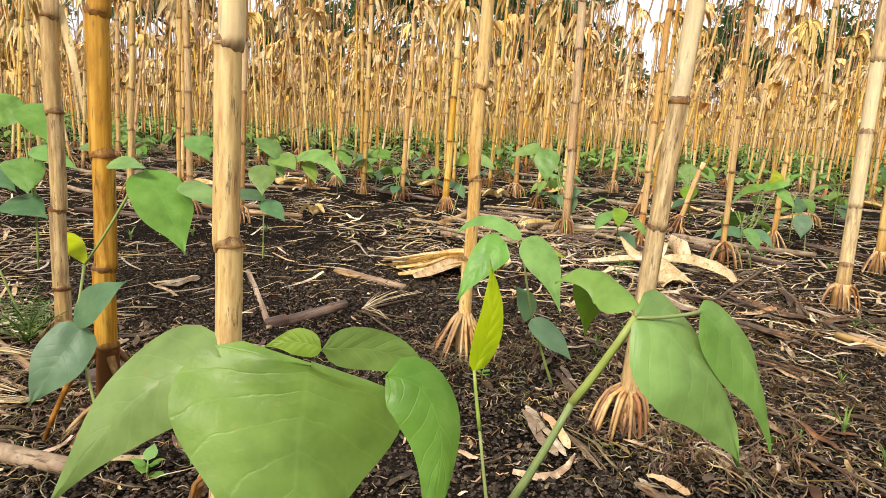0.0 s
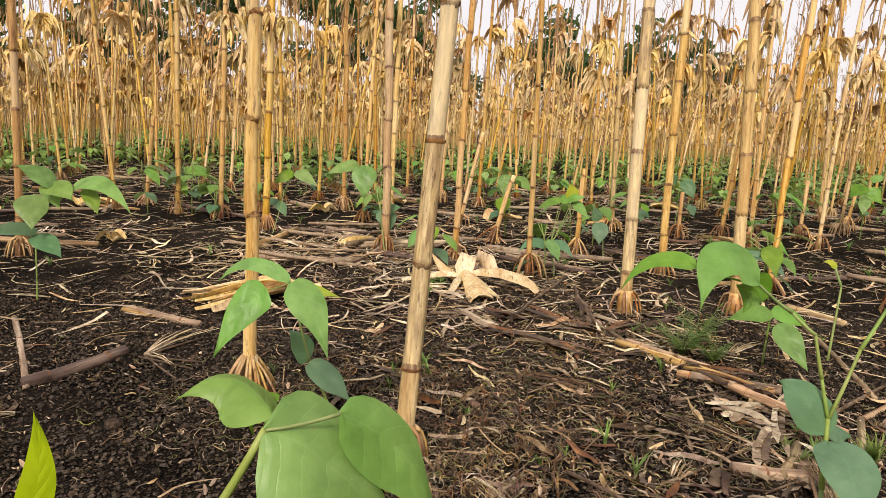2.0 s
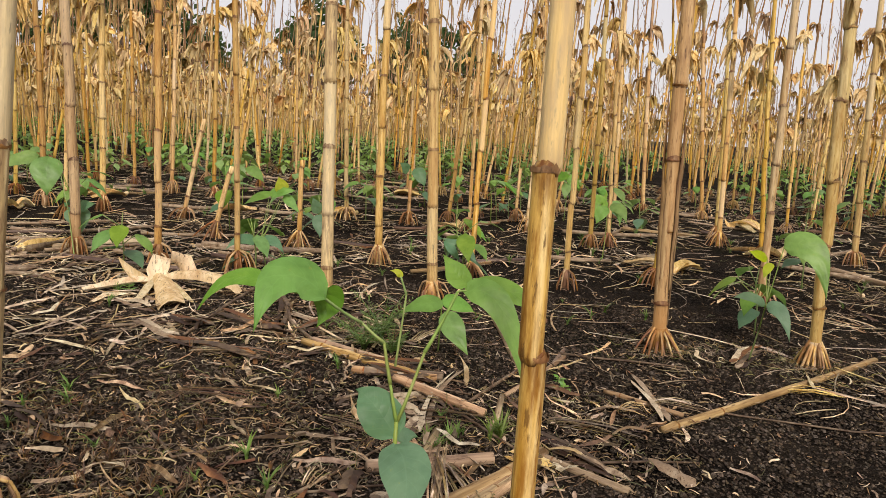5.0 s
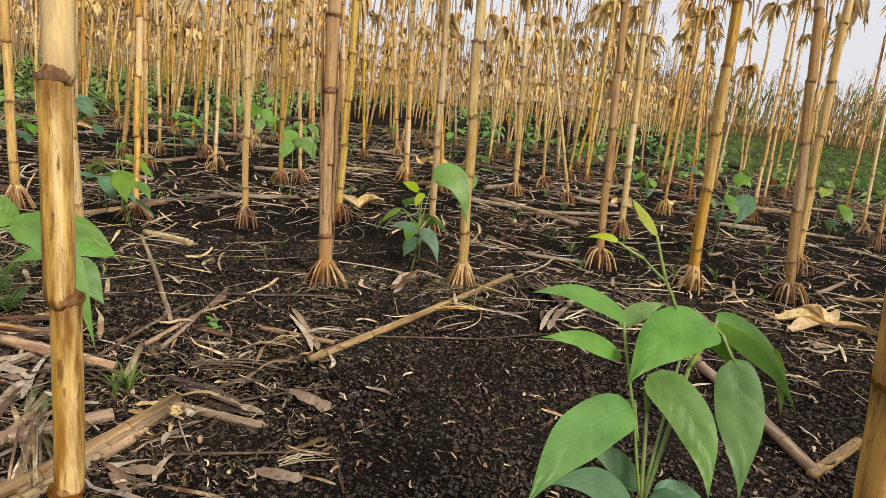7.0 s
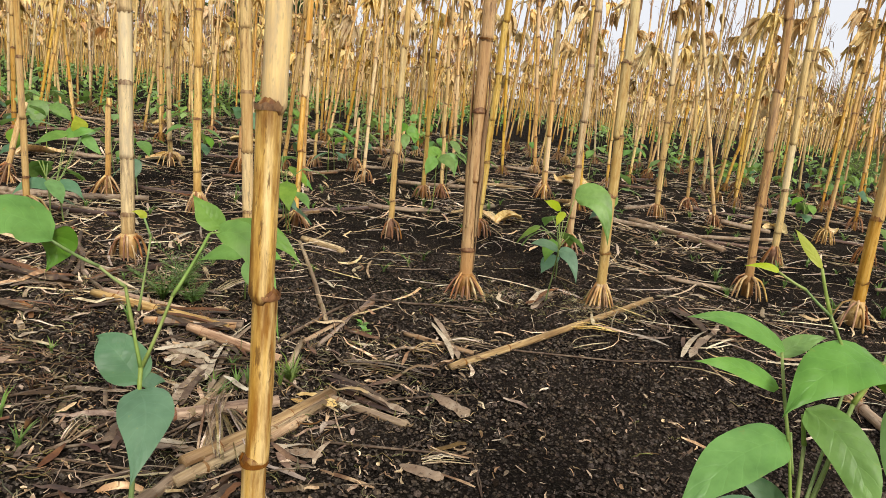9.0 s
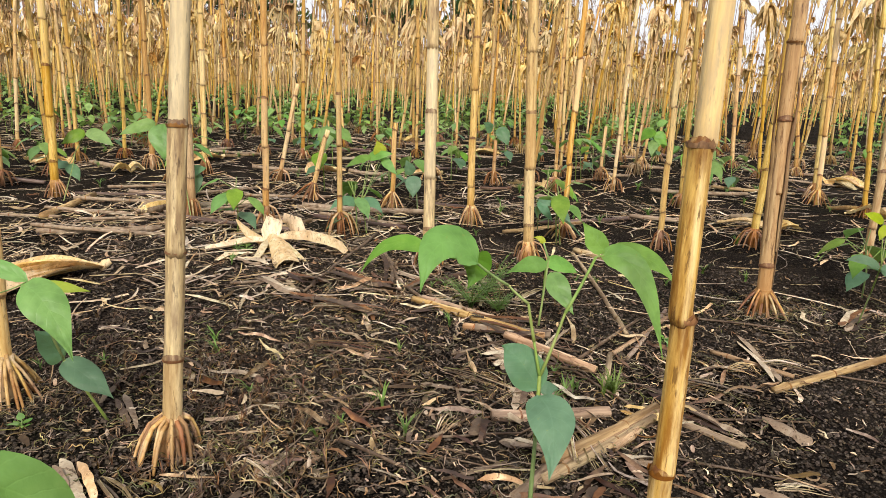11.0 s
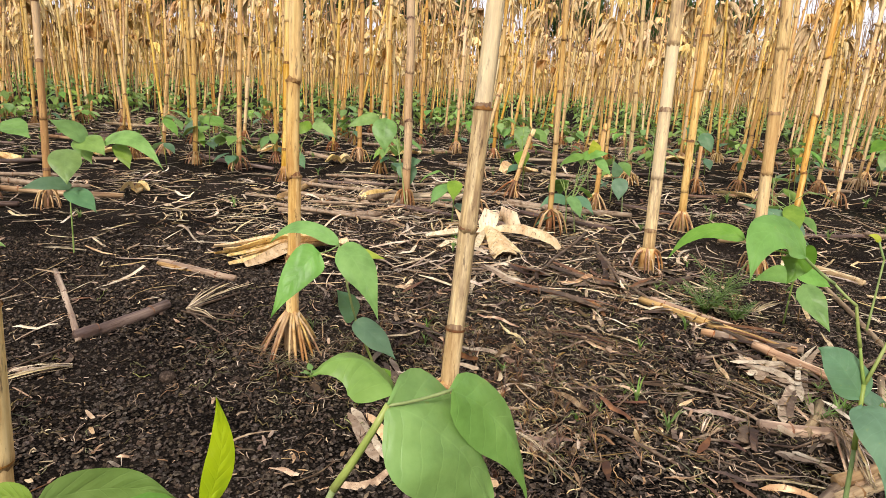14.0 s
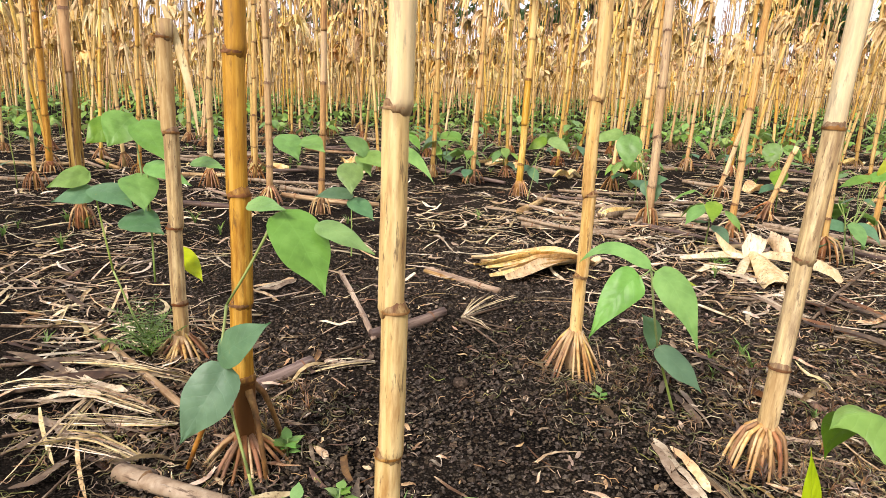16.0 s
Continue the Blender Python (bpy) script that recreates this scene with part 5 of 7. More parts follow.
p.stem((2.529, 2.251, 0.196), (2.533, 2.251, 0.098), to_ground=True)
p = Bean(1.345, 1.524, "bean seedling beside an amber stalk")
p.leaf((1.251, 1.421, 0.110), (1.192, 1.423, 0.120), 0.014, "o")
p.leaf((1.262, 1.416, 0.107), (1.282, 1.371, 0.053), 0.026, "o")
p.stem((1.256, 1.418, 0.107), (1.304, 1.471, 0.054), to_ground=True)
p = Bean(1.856, 2.606, "young bean plant with drooping leaves between maize stalks")
p.leaf((1.841, 2.609, 0.196), (1.796, 2.615, 0.236), 0.053, "o")
p.leaf((1.879, 2.601, 0.213), (1.900, 2.547, 0.130), 0.063, "o")
p.stem((1.856, 2.606, 0.202), (1.860, 2.606, 0.101), to_ground=True)
p = Bean(1.467, 0.634, "bean plant with one large leaf against a stalk")
p.leaf((1.454, 0.592, 0.231), (1.459, 0.506, 0.153), 0.052, "f", mid=(1.467, 0.548, 0.227))
p.stem((1.454, 0.592, 0.231), (1.424, 0.592, 0.128), 0.0012)
p.leaf((1.436, 0.610, 0.207), (1.404, 0.630, 0.220), 0.022, "Y")
p.stem((1.436, 0.610, 0.207), (1.424, 0.592, 0.128), 0.0012)
p.leaf((1.439, 0.602, 0.200), (1.410, 0.597, 0.174), 0.016, "Y")
p.stem((1.439, 0.602, 0.200), (1.424, 0.592, 0.128), 0.0012)
p.leaf((1.423, 0.593, 0.125), (1.378, 0.631, 0.132), 0.021, "o", mid=(1.401, 0.614, 0.135))
p.leaf((1.424, 0.591, 0.123), (1.417, 0.536, 0.070), 0.027, "o", mid=(1.427, 0.561, 0.115))
p.stem((1.424, 0.592, 0.128), (1.450, 0.613, 0.064), to_ground=True)
p = Bean(1.919, 1.437, "young bean plant with drooping leaves between maize stalks")
p.leaf((1.917, 1.444, 0.186), (1.877, 1.442, 0.127), 0.041, "f")
p.leaf((1.923, 1.432, 0.184), (1.929, 1.359, 0.136), 0.041, "f", mid=(1.934, 1.392, 0.182))
p.stem((1.919, 1.437, 0.180), (1.923, 1.437, 0.090), to_ground=True)
p = Bean(1.305, 1.359, "bean seedling with narrow blue-green leaves")
p.leaf((1.249, 1.324, 0.112), (1.208, 1.359, 0.124), 0.016, "o")
p.leaf((1.248, 1.323, 0.110), (1.253, 1.257, 0.071), 0.021, "o")
p.stem((1.248, 1.323, 0.108), (1.280, 1.341, 0.054), to_ground=True)
p = Bean(2.726, 0.225, "young bean plant with drooping leaves between maize stalks")
p.leaf((2.753, 0.218, 0.215), (2.766, 0.159, 0.230), 0.046, "y")
p.stem((2.753, 0.218, 0.215), (2.726, 0.225, 0.137), 0.0012)
p.leaf((2.743, 0.195, 0.141), (2.696, 0.192, 0.055), 0.054, "o", mid=(2.752, 0.156, 0.138))
p.stem((2.743, 0.195, 0.141), (2.726, 0.225, 0.137), 0.0012)
p.leaf((2.709, 0.247, 0.125), (2.679, 0.271, 0.146), 0.027, "y")
p.stem((2.709, 0.247, 0.125), (2.726, 0.225, 0.137), 0.0012)
p.leaf((2.699, 0.323, 0.229), (2.666, 0.347, 0.242), 0.039, "o")
p.stem((2.699, 0.323, 0.229), (2.726, 0.225, 0.137), 0.0012)
p.stem((2.726, 0.225, 0.137), (2.730, 0.225, 0.069), to_ground=True)
p = Bean(3.364, -0.043, "young bean plant with drooping leaves between maize stalks")
p.leaf((3.369, -0.053, 0.195), (3.326, -0.039, 0.154), 0.050, "Y")
p.leaf((3.367, -0.038, 0.216), (3.364, -0.082, 0.200), 0.027, "f")
p.stem((3.364, -0.043, 0.194), (3.368, -0.043, 0.097), to_ground=True)
p = Bean(0.930, 0.935, "low bean plant hidden behind taller leaves")
p.leaf((0.903, 0.880, 0.088), (0.913, 0.817, 0.026), 0.040, "f")
p.leaf((0.925, 0.925, 0.094), (0.832, 0.918, 0.084), 0.036, "f")
p.leaf((0.930, 0.930, 0.094), (0.985, 0.900, 0.072), 0.034, "f")
p.stem((0.928, 0.928, 0.090), (0.930, 0.933, 0.040), to_ground=True)


def small_bean(rng, size, count):
    """A seedling: upright stem, two round first leaves and a few three-leaflet sprays."""
    ob = tagged(new("bean_plant"), "young green bean plant between the maize stalks", "bean plant", "bean plants")
    h = size
    g = Geo()
    g.tube([(0, 0, -0.01), (0.004, 0, h * 0.4), (0, 0.005, h * 0.75), (0.006, 0.004, h)], [0.0022, 0.002, 0.0016, 0.001], 6)
    part("stem", g, stem_green, ob)
    a0 = rng.uniform(0, 6.28)
    for j in range(count):
        z = h * (0.42 if j < 2 else rng.uniform(0.65, 1.0))
        a = a0 + (math.pi * j if j < 2 else rng.uniform(0, 6.28))
        d = Vector((math.cos(a), math.sin(a), 0))
        out = 0.012 if j < 2 else rng.uniform(0.02, 0.055)
        base = d * out + Vector((0, 0, z))
        if j >= 2:
            pg = Geo()
            stem_tube(pg, (0, 0, z - 0.03), base, 0.0011, 0.0, 5)
            part("petiole", pg, stem_green, ob)
        ln = rng.uniform(0.06, 0.095)
        tip = base + d * ln * 0.8 + Vector((0, 0, -ln * rng.uniform(0.2, 0.75)))
        lg = Geo()
        leaf_geo(lg, base, tip, ln * rng.uniform(0.5, 0.66), rng, 0, 0.14, rows=6, cols=4, facing=(d.x * 0.4, d.y * 0.4, 0.8))
        part("leaf", lg, leaf_old if j < 2 else (leaf_under if rng.random() < 0.15 else leaf_fresh), ob)
    return ob


crop_rng = random.Random(8)
seedlings = [small_bean(crop_rng, crop_rng.uniform(0.13, 0.24), crop_rng.randint(5, 8)) for i in range(9)]
used = 0


def seedling(x, y, turn=None):
    global used
    m = pose(x, y, ground_z(x, y), crop_rng.uniform(-6, 6), crop_rng.uniform(-6, 6), crop_rng.uniform(0, 360) if turn is None else turn)
    if used < len(seedlings):
        seedlings[used].matrix_basis = m
    else:
        copy_thing(seedlings[used % len(seedlings)], m)
    used += 1


seedling(0.478, 2.776)
seedling(0.918, 2.288)
seedling(0.805, 1.639)
seedling(1.173, 2.252)
seedling(1.169, 2.069)
seedling(0.451, 2.354)
seedling(2.076, 2.817)
seedling(2.560, 1.982)
seedling(3.054, 2.736)
seedling(0.494, 1.703)
seedling(-0.262, 2.850)
seedling(-0.421, 3.757)
seedling(1.310, 4.477)
seedling(0.270, 4.828)
seedling(1.165, 3.336)
seedling(2.522, 2.571)
seedling(2.119, 2.266)
seedling(1.296, 1.365)
seedling(1.682, 2.655)
seedling(1.776, 3.062)
seedling(0.420, 3.903)
seedling(-0.180, 4.573)
seedling(2.365, 3.925)
seedling(2.767, 3.577)
seedling(1.382, 1.521)
seedling(2.058, 2.230)
seedling(2.420, 1.853)
seedling(1.643, 0.727)
seedling(2.235, 0.931)
seedling(4.157, 1.680)
seedling(4.235, 0.996)
seedling(5.375, 1.165)
seedling(4.798, 0.820)
seedling(4.006, 0.347)
seedling(4.024, 0.025)
seedling(5.731, -0.202)
seedling(5.830, 1.681)
seedling(3.540, 3.307)
seedling(2.861, 2.974)
seedling(2.312, 3.389)
seedling(3.886, 2.469)
seedling(3.524, 1.800)
seedling(-2.328, 3.101)
seedling(-1.723, 2.164)
seedling(-2.171, 3.832)
seedling(-1.651, 3.680)
seedling(-3.178, 4.942)
seedling(-1.473, 4.144)
seedling(-0.286, 3.314)
seedling(0.237, 3.763)
seedling(1.090, 4.807)
seedling(1.178, 3.553)
seedling(-4.025, 5.212)


while used < 105:
    az, r = radians(crop_rng.uniform(-46, 97)), math.sqrt(crop_rng.uniform(2.5 ** 2, 6.0 ** 2))
    px, py = 0.15 + r * math.sin(az), r * math.cos(az)
    if field_edge(px, py):
        seedling(px, py)


def far_beans():
    rng = random.Random(14)
    shapes = []
    for i in range(10):
        g = Geo()
        h = rng.uniform(0.12, 0.27)
        g.tube([(0, 0, 0), (0, 0.004, h)], [0.002, 0.0012], 3, 0, False)
        for j in range(rng.randint(6, 10)):
            a = rng.uniform(0, 6.28)
            d = Vector((math.cos(a), math.sin(a), 0))
            base = d * rng.uniform(0.01, 0.06) + Vector((0, 0, h * rng.uniform(0.4, 1.05)))
            ln = rng.uniform(0.045, 0.085)
            leaf_geo(g, base, base + d * ln * 0.8 + Vector((0, 0, -ln * rng.uniform(0.1, 0.8))), ln * 0.6, rng, 0, 0.1, rows=3, cols=2, facing=(d.x * 0.4, d.y * 0.4, 0.8))
        shapes.append(g)
    poses = []
    while len(poses) < 2300:
        az = radians(rng.uniform(-50, 95))
        r = math.sqrt(4.6 ** 2 + (18.0 ** 2 - 4.6 ** 2) * rng.random() ** 1.3)
        x, y = 0.15 + r * math.sin(az), r * math.cos(az)
        if (x > 5.6 and not field_edge(x, y)) or (x > 1.2 * y and rng.random() < 0.6):
            continue
        poses.append((rng.randrange(10), pose(x, y, 0, rng.uniform(-8, 8), rng.uniform(-8, 8), rng.uniform(0, 360))))
    while len(poses) < 2700:
        az = radians(rng.uniform(104, 308))
        r = math.sqrt(rng.uniform(1.2 ** 2, 9.5 ** 2))
        if 0.15 + r * math.sin(az) < 5.8:
            poses.append((rng.randrange(10), pose(0.15 + r * math.sin(az), -0.1 + r * math.cos(az), 0, 0, 0, rng.uniform(0, 360))))
    scatter_mesh("bean_crop", shapes, poses, [crop_leaf], "low green bean crop growing under the maize", "bean crop")


far_beans()


# ---- grass, trees ----
def blades(name, count, where, height, mats, label, width=0.004, seed=1, category="grass"):
    rng = random.Random(seed)
    shapes = []
    for i in range(8):
        g = Geo()
        for j in range(9):
            a = rng.uniform(0, 6.28)
            d = Vector((math.cos(a), math.sin(a), 0))
            ln = rng.uniform(0.5, 1.0)
            p = [d * (ln * 0.55 * q * q) + Vector((rng.uniform(-0.1, 0.1) * (1 - q), 0, ln * (q - 0.35 * q * q))) for q in (0, 0.35, 0.7, 1)]
            w = width / height
            g.strip(p, [w, w, w * 0.7, w * 0.1], d.cross(Vector((0, 0, 1))), 0, 0.0, rng.uniform(-0.6, 0.6), 1)
        shapes.append(g)
    poses = []
    while len(poses) < count:
        x, y = where(rng)
        poses.append((rng.randrange(8), pose(x, y, ground_z(x, y), 0, 0, rng.uniform(0, 360)) @ Matrix.Scale(height * rng.uniform(0.6, 1.25), 4)))
    return scatter_mesh(name, shapes, poses, mats, label, category)


def verge(rng):
    while True:
        x, y = 6.0 + 16 * rng.random() ** 1.4, rng.uniform(-9, 6)
        if not field_edge(x, y):
            return x, y


blades("grass_verge", 3800, verge, 0.13, [grass_leaf], "green grass verge beyond the maize", 0.007, 2)


def tree(x, y, height, wide, seed):
    rng = random.Random(seed)
    ob = tagged(new("tree"), "dark green leafy tree behind the maize field", "tree", "trees behind the field")
    ob.location = (x, y, 0)
    tg = Geo()
    tg.tube([(0, 0, -0.1), (0.08, 0.03, height * 0.25), (0.02, -0.06, height * 0.5), (0.1, 0, height * 0.85)], [0.24, 0.18, 0.13, 0.03], 9)
    ends = []
    for j in range(11):
        a = rng.uniform(0, 6.28)
        z = height * rng.uniform(0.28, 0.75)
        ln = wide * rng.uniform(0.45, 0.95)
        e = Vector((math.cos(a) * ln, math.sin(a) * ln, min(height, z + ln * rng.uniform(0.2, 0.8))))
        tg.tube([(0, 0, z), e * 0.5 + Vector((0, 0, z * 0.55)), e], [0.07, 0.045, 0.012], 5)
        ends.append(e)
    ends.append(Vector((0, 0, height)))
    part("trunk", tg, bark, ob)
    cg = Geo()
    for e in ends:
        rad = wide * rng.uniform(0.35, 0.6)
        for j in range(170):
            d = Vector((rng.gauss(0, 1), rng.gauss(0, 1), rng.gauss(0, 0.75)))
            d = d.normalized() * rad * rng.random() ** 0.45
            p = e + d
            if p.z < height * 0.18:
                continue
            s = rng.uniform(0.14, 0.30)
            n = Vector((rng.uniform(-1, 1), rng.uniform(-1, 1), rng.uniform(-0.3, 1))).normalized()
            t = n.orthogonal().normalized()
            b = n.cross(t)
            droop = Vector((0, 0, -s * 0.35))
            cg.add([p - t * s, p + b * s * 0.42, p + t * s + droop, p - b * s * 0.42], [(0, 1, 2), (0, 2, 3)])
    part("crown", cg, tree_leaf, ob)
    return ob


def tree_at(degrees_from_ahead, distance, height, wide, seed):
    a = radians(degrees_from_ahead)
    tree(distance * math.sin(a), distance * math.cos(a), height, wide, seed)


tree_at(-34, 34, 6.0, 2.4, 1)
tree_at(-22, 36, 7.5, 2.8, 2)
tree_at(-12, 33, 8.5, 2.6, 3)
tree_at(-6, 35, 8.0, 2.4, 4)
tree_at(4, 38, 8.5, 2.2, 5)
tree_at(8, 34, 7.6, 2.4, 6)
tree_at(13, 37, 7.4, 2.2, 7)
tree_at(23.5, 33, 5.6, 2.0, 8)
tree_at(31, 34, 5.2, 2.0, 9)
tree_at(34.5, 35, 5.0, 1.9, 10)


# ---- things that lie on the soil ----
lie_rng = random.Random(17)


def stalk_piece(a, b, dia, mat=None, label="broken dry maize stalk lying on the soil", lift=0.0):
    """A broken length of maize stalk, lying."""
    a, b = Vector((*a, 0)), Vector((*b, 0))
    ln = (b - a).length
    g = Geo()
    zs, r, mm = [0], [dia / 2 * 0.9], []
    z = lie_rng.uniform(0.02, 0.05)
    while z < ln - 0.012:
        zs += [z - 0.008, z - 0.001, z + 0.001, z + 0.006]
        r += [dia / 2, dia / 2 * 1.07, dia / 2 * 1.06, dia / 2 * 0.97]
        z += lie_rng.uniform(0.09, 0.13)
    zs.append(ln)
    r.append(dia / 2 * 0.88)
    path = [(lie_rng.uniform(-1, 1) * dia * 0.06 + dia * 0.25 * math.sin(3.1 * q / ln), lie_rng.uniform(-1, 1) * dia * 0.05, q) for q in zs]
    for i in range(len(zs) - 1):
        mm.append(1 if zs[i + 1] - zs[i] < 0.0025 else 0)
    g.tube(path, r, 10, 0, True, mm, lambda i, t: 1.0 + 0.08 * math.cos(2 * t))
    ob = thing("maize_stalk_piece", g, [mat or fallen_stalk, node_brown], label, "stalk piece", "fallen stalk pieces")
    za, zb = ground_z(a.x, a.y) + dia * 0.42 + lift, ground_z(b.x, b.y) + dia * 0.42
    d = Vector((b.x - a.x, b.y - a.y, zb - za)).normalized()
    ob.matrix_basis = Matrix.Translation((a.x, a.y, za)) @ Vector((0, 0, 1)).rotation_difference(d).to_matrix().to_4x4()
    return ob


def twig(points, dia, mat=None, label="thin dry stem lying on the soil"):
    o = Vector((*points[0], ground_z(*points[0])))
    pts = []
    for (x0, y0), (x1, y1) in zip(points, points[1:]):
        for q in (0, 0.33, 0.66):
            x, y = x0 + (x1 - x0) * q, y0 + (y1 - y0) * q
            pts.append(Vector((x + lie_rng.uniform(-1, 1) * dia * 0.5, y + lie_rng.uniform(-1, 1) * dia * 0.5, ground_z(x, y) + dia * 0.5 + 0.003)) - o)
    x, y = points[-1]
    pts.append(Vector((x, y, ground_z(x, y) + dia * 0.5 + 0.002)) - o)
    g = Geo()
    n = len(pts) - 1
    g.tube(pts, [dia / 2 * (1 - 0.35 * i / n) for i in range(n + 1)], 6)
    ob = thing("dry_twig", g, mat or litter_mix, label, "twig", "dry twigs")
    ob.location = o
    return ob


def leaf_strip(a, b, width, mat=None, label="withered maize leaf lying on the soil", curl=0.25):
    """A withered leaf, torn along its fibres into strands that part towards the ends."""
    a, b = Vector((*a, 0)), Vector((*b, 0))
    d = b - a
    ln = d.length
    s = Vector((-d.y, d.x, 0)).normalized()
    g = Geo()
    ph, bow = lie_rng.uniform(0, 6), lie_rng.uniform(-0.07, 0.07)
    count = max(1, min(3, round(width / 0.011)))
    for k in range(count):
        off = (k - (count - 1) / 2) / count
        q0, q1 = lie_rng.uniform(0.0, 0.18), lie_rng.uniform(0.78, 1.0)
        fan0, fan1 = lie_rng.uniform(-0.2, 0.15), lie_rng.uniform(-0.25, 0.25)
        hop = lie_rng.uniform(0.05, 0.3)
        path, ws = [], []
        for i in range(10):
            q = q0 + (q1 - q0) * i / 9
            part_way = off * (1 + fan0 * (1 - q) ** 2 + fan1 * q * q) + 0.5 * fan1 * max(0, q - 0.7)
            p = a + d * q + s * (bow * ln * 4 * q * (1 - q) + 0.02 * ln * math.sin(ph + 5 * q) + width * part_way)
            path.append(Vector((p.x, p.y, ground_z(p.x, p.y) + 0.006 + width * hop * abs(math.sin(ph * (k + 1) + 4 * q)) + 0.0012 * k)) - a)
            ws.append(width / count * lie_rng.uniform(0.7, 1.25) * (0.25 if i in (0, 9) else 1))
        g.strip(path, ws, s, 0, curl * lie_rng.uniform(-0.6, 1.0), lie_rng.uniform(-0.9, 0.9), 2)
    ob = thing("dry_leaf", g, mat or lie_rng.choice((straw_pale, straw_pale, litter_mix, litter_dark)), label, "dry leaf", "fallen dry leaves")
    ob.location = a
    return ob


def shredded_leaf(a, b, width, count, flare=0.6, mat=None, rise=0.012):
    """A bundle of loose fibres that still hang together at one end."""
    a, b = Vector((*a, 0)), Vector((*b, 0))
    d = b - a
    s = Vector((-d.y, d.x, 0)).normalized()
    g = Geo()
    for k in range(count):
        off, q1 = lie_rng.uniform(-0.5, 0.5), lie_rng.uniform(0.45, 1.05)
        bow, up = lie_rng.uniform(-0.04, 0.04), lie_rng.uniform(0.2, 1.0) * rise
        path = []
        for i in range(7):
            q = q1 * i / 6
            p = a + d * q + s * (off * width * (1 - flare + flare * 2 * q) + bow * d.length * 4 * q * (1 - q))
            path.append(Vector((p.x, p.y, ground_z(p.x, p.y) + 0.004 + up * math.sin(math.pi * min(1, 0.15 + q)) * lie_rng.uniform(0.8, 1.2))) - a)
        w = lie_rng.uniform(0.0009, 0.0028)
        g.strip(path, [w * 0.7, w, w, w, w * 0.9, w * 0.7, w * 0.2], s, 0, 0.2, lie_rng.uniform(-1.2, 1.2), 1)
    ob = thing("shredded_leaf", g, mat or straw_pale, "maize leaf shredded to loose straw fibres on soil", "dry leaf", "fallen dry leaves")
    ob.location = a
    return ob


def husk_bundle(at, ways, size, label):
    """A stripped ear husk on the ground: papery leaves from one stub."""
    ob = tagged(new("maize_husk"), label, "maize husk", "stripped husks")
    o = Vector((*at, ground_z(*at)))
    ob.location = o
    sg = Geo()
    sg.tube([(0, 0, 0.006), (0.012, 0.004, 0.016), (0.022, 0.006, 0.02)], [0.009, 0.010, 0.007], 9)
    part("stub", sg, husk_dry, ob)
    for deg, ln, wd, up in ways:
        a = radians(deg)
        d = Vector((math.cos(a), math.sin(a), 0))
        g = Geo()
        path, ws = [], []
        for i in range(9):
            q = i / 8
            path.append(d * (size * ln * q) + d.cross(Vector((0, 0, 1))) * (0.03 * size * math.sin(deg + 3 * q)) +
                        Vector((0, 0, 0.012 + up * size * math.sin(math.pi * min(1, q * 1.1)) * (1 - 0.5 * q))))
            ws.append(size * wd * (0.35 + 0.75 * math.sin(math.pi * (0.12 + 0.82 * q))))
        g.strip(path, ws, d.cross(Vector((0, 0, 1))), 0, 0.3, lie_rng.uniform(-0.5, 0.5), 4)
        part("husk_leaf", g, husk_dry, ob)
    return ob


for a, b, dia in (((0.03, 2.16), (0.30, 2.02), 0.012), ((0.10, 2.30), (0.44, 2.22), 0.014), ((0.34, 2.00), (0.62, 2.10), 0.011), ((0.42, 2.33), (0.72, 2.45), 0.013), ((0.12, 1.96), (0.38, 1.99), 0.010),
                  ((0.50, 1.93), (0.66, 1.86), 0.012), ((0.20, 2.55), (0.58, 2.60), 0.012), ((0.46, 2.12), (0.34, 1.90), 0.010), ((0.62, 2.25), (0.90, 2.16), 0.012)):
    stalk_piece(a, b, dia, straw_pale, "pale dry stalk in a loose pile on soil", 0.012)
stalk_piece((0.025, 1.886), (0.314, 1.822), 0.0191, straw_pale, "weathered grey-brown broken maize stalk on the soil")
stalk_piece((0.026, 2.070), (0.156, 2.421), 0.0223, fallen_stalk, "weathered grey-brown broken maize stalk on the soil")
stalk_piece((0.612, 0.606), (0.764, 0.553), 0.0179, fallen_stalk, "short pale broken maize stalk on soil")
stalk_piece((0.590, 0.463), (0.811, 0.520), 0.0148, fallen_stalk, "thick mottled broken maize stalk on the soil")
stalk_piece((-0.209, 1.370), (-0.072, 1.266), 0.0107, fallen_stalk, "weathered grey-brown broken maize stalk on the soil")
stalk_piece((-0.456, 0.597), (-0.320, 0.546), 0.0193, straw_pale, "thick pale broken maize stalk on the soil")
stalk_piece((-0.261, 1.000), (-0.149, 1.111), 0.0200, dark_stalk, "dark purple-brown rotting broken maize stalk on the soil")
stalk_piece((-0.420, 0.760), (-0.330, 0.890), 0.0215, dark_stalk, "dark purple-brown rotting broken maize stalk on the soil")
stalk_piece((-0.206, 1.379), (-0.050, 1.241), 0.0142, fallen_stalk, "weathered grey-brown broken maize stalk on the soil")
stalk_piece((-0.387, 1.333), (-0.255, 0.994), 0.0105, fallen_stalk, "weathered grey-brown broken maize stalk on the soil")
stalk_piece((-0.694, 0.948), (-0.457, 0.745), 0.0105, fallen_stalk, "weathered grey-brown broken maize stalk on the soil")
stalk_piece((1.028, 0.499), (1.699, 0.504), 0.0132, fallen_stalk, "long pale dry maize stalk lying across soil")
stalk_piece((1.066, 0.643), (1.103, 0.518), 0.0081, fallen_stalk, "weathered grey-brown broken maize stalk on the soil")
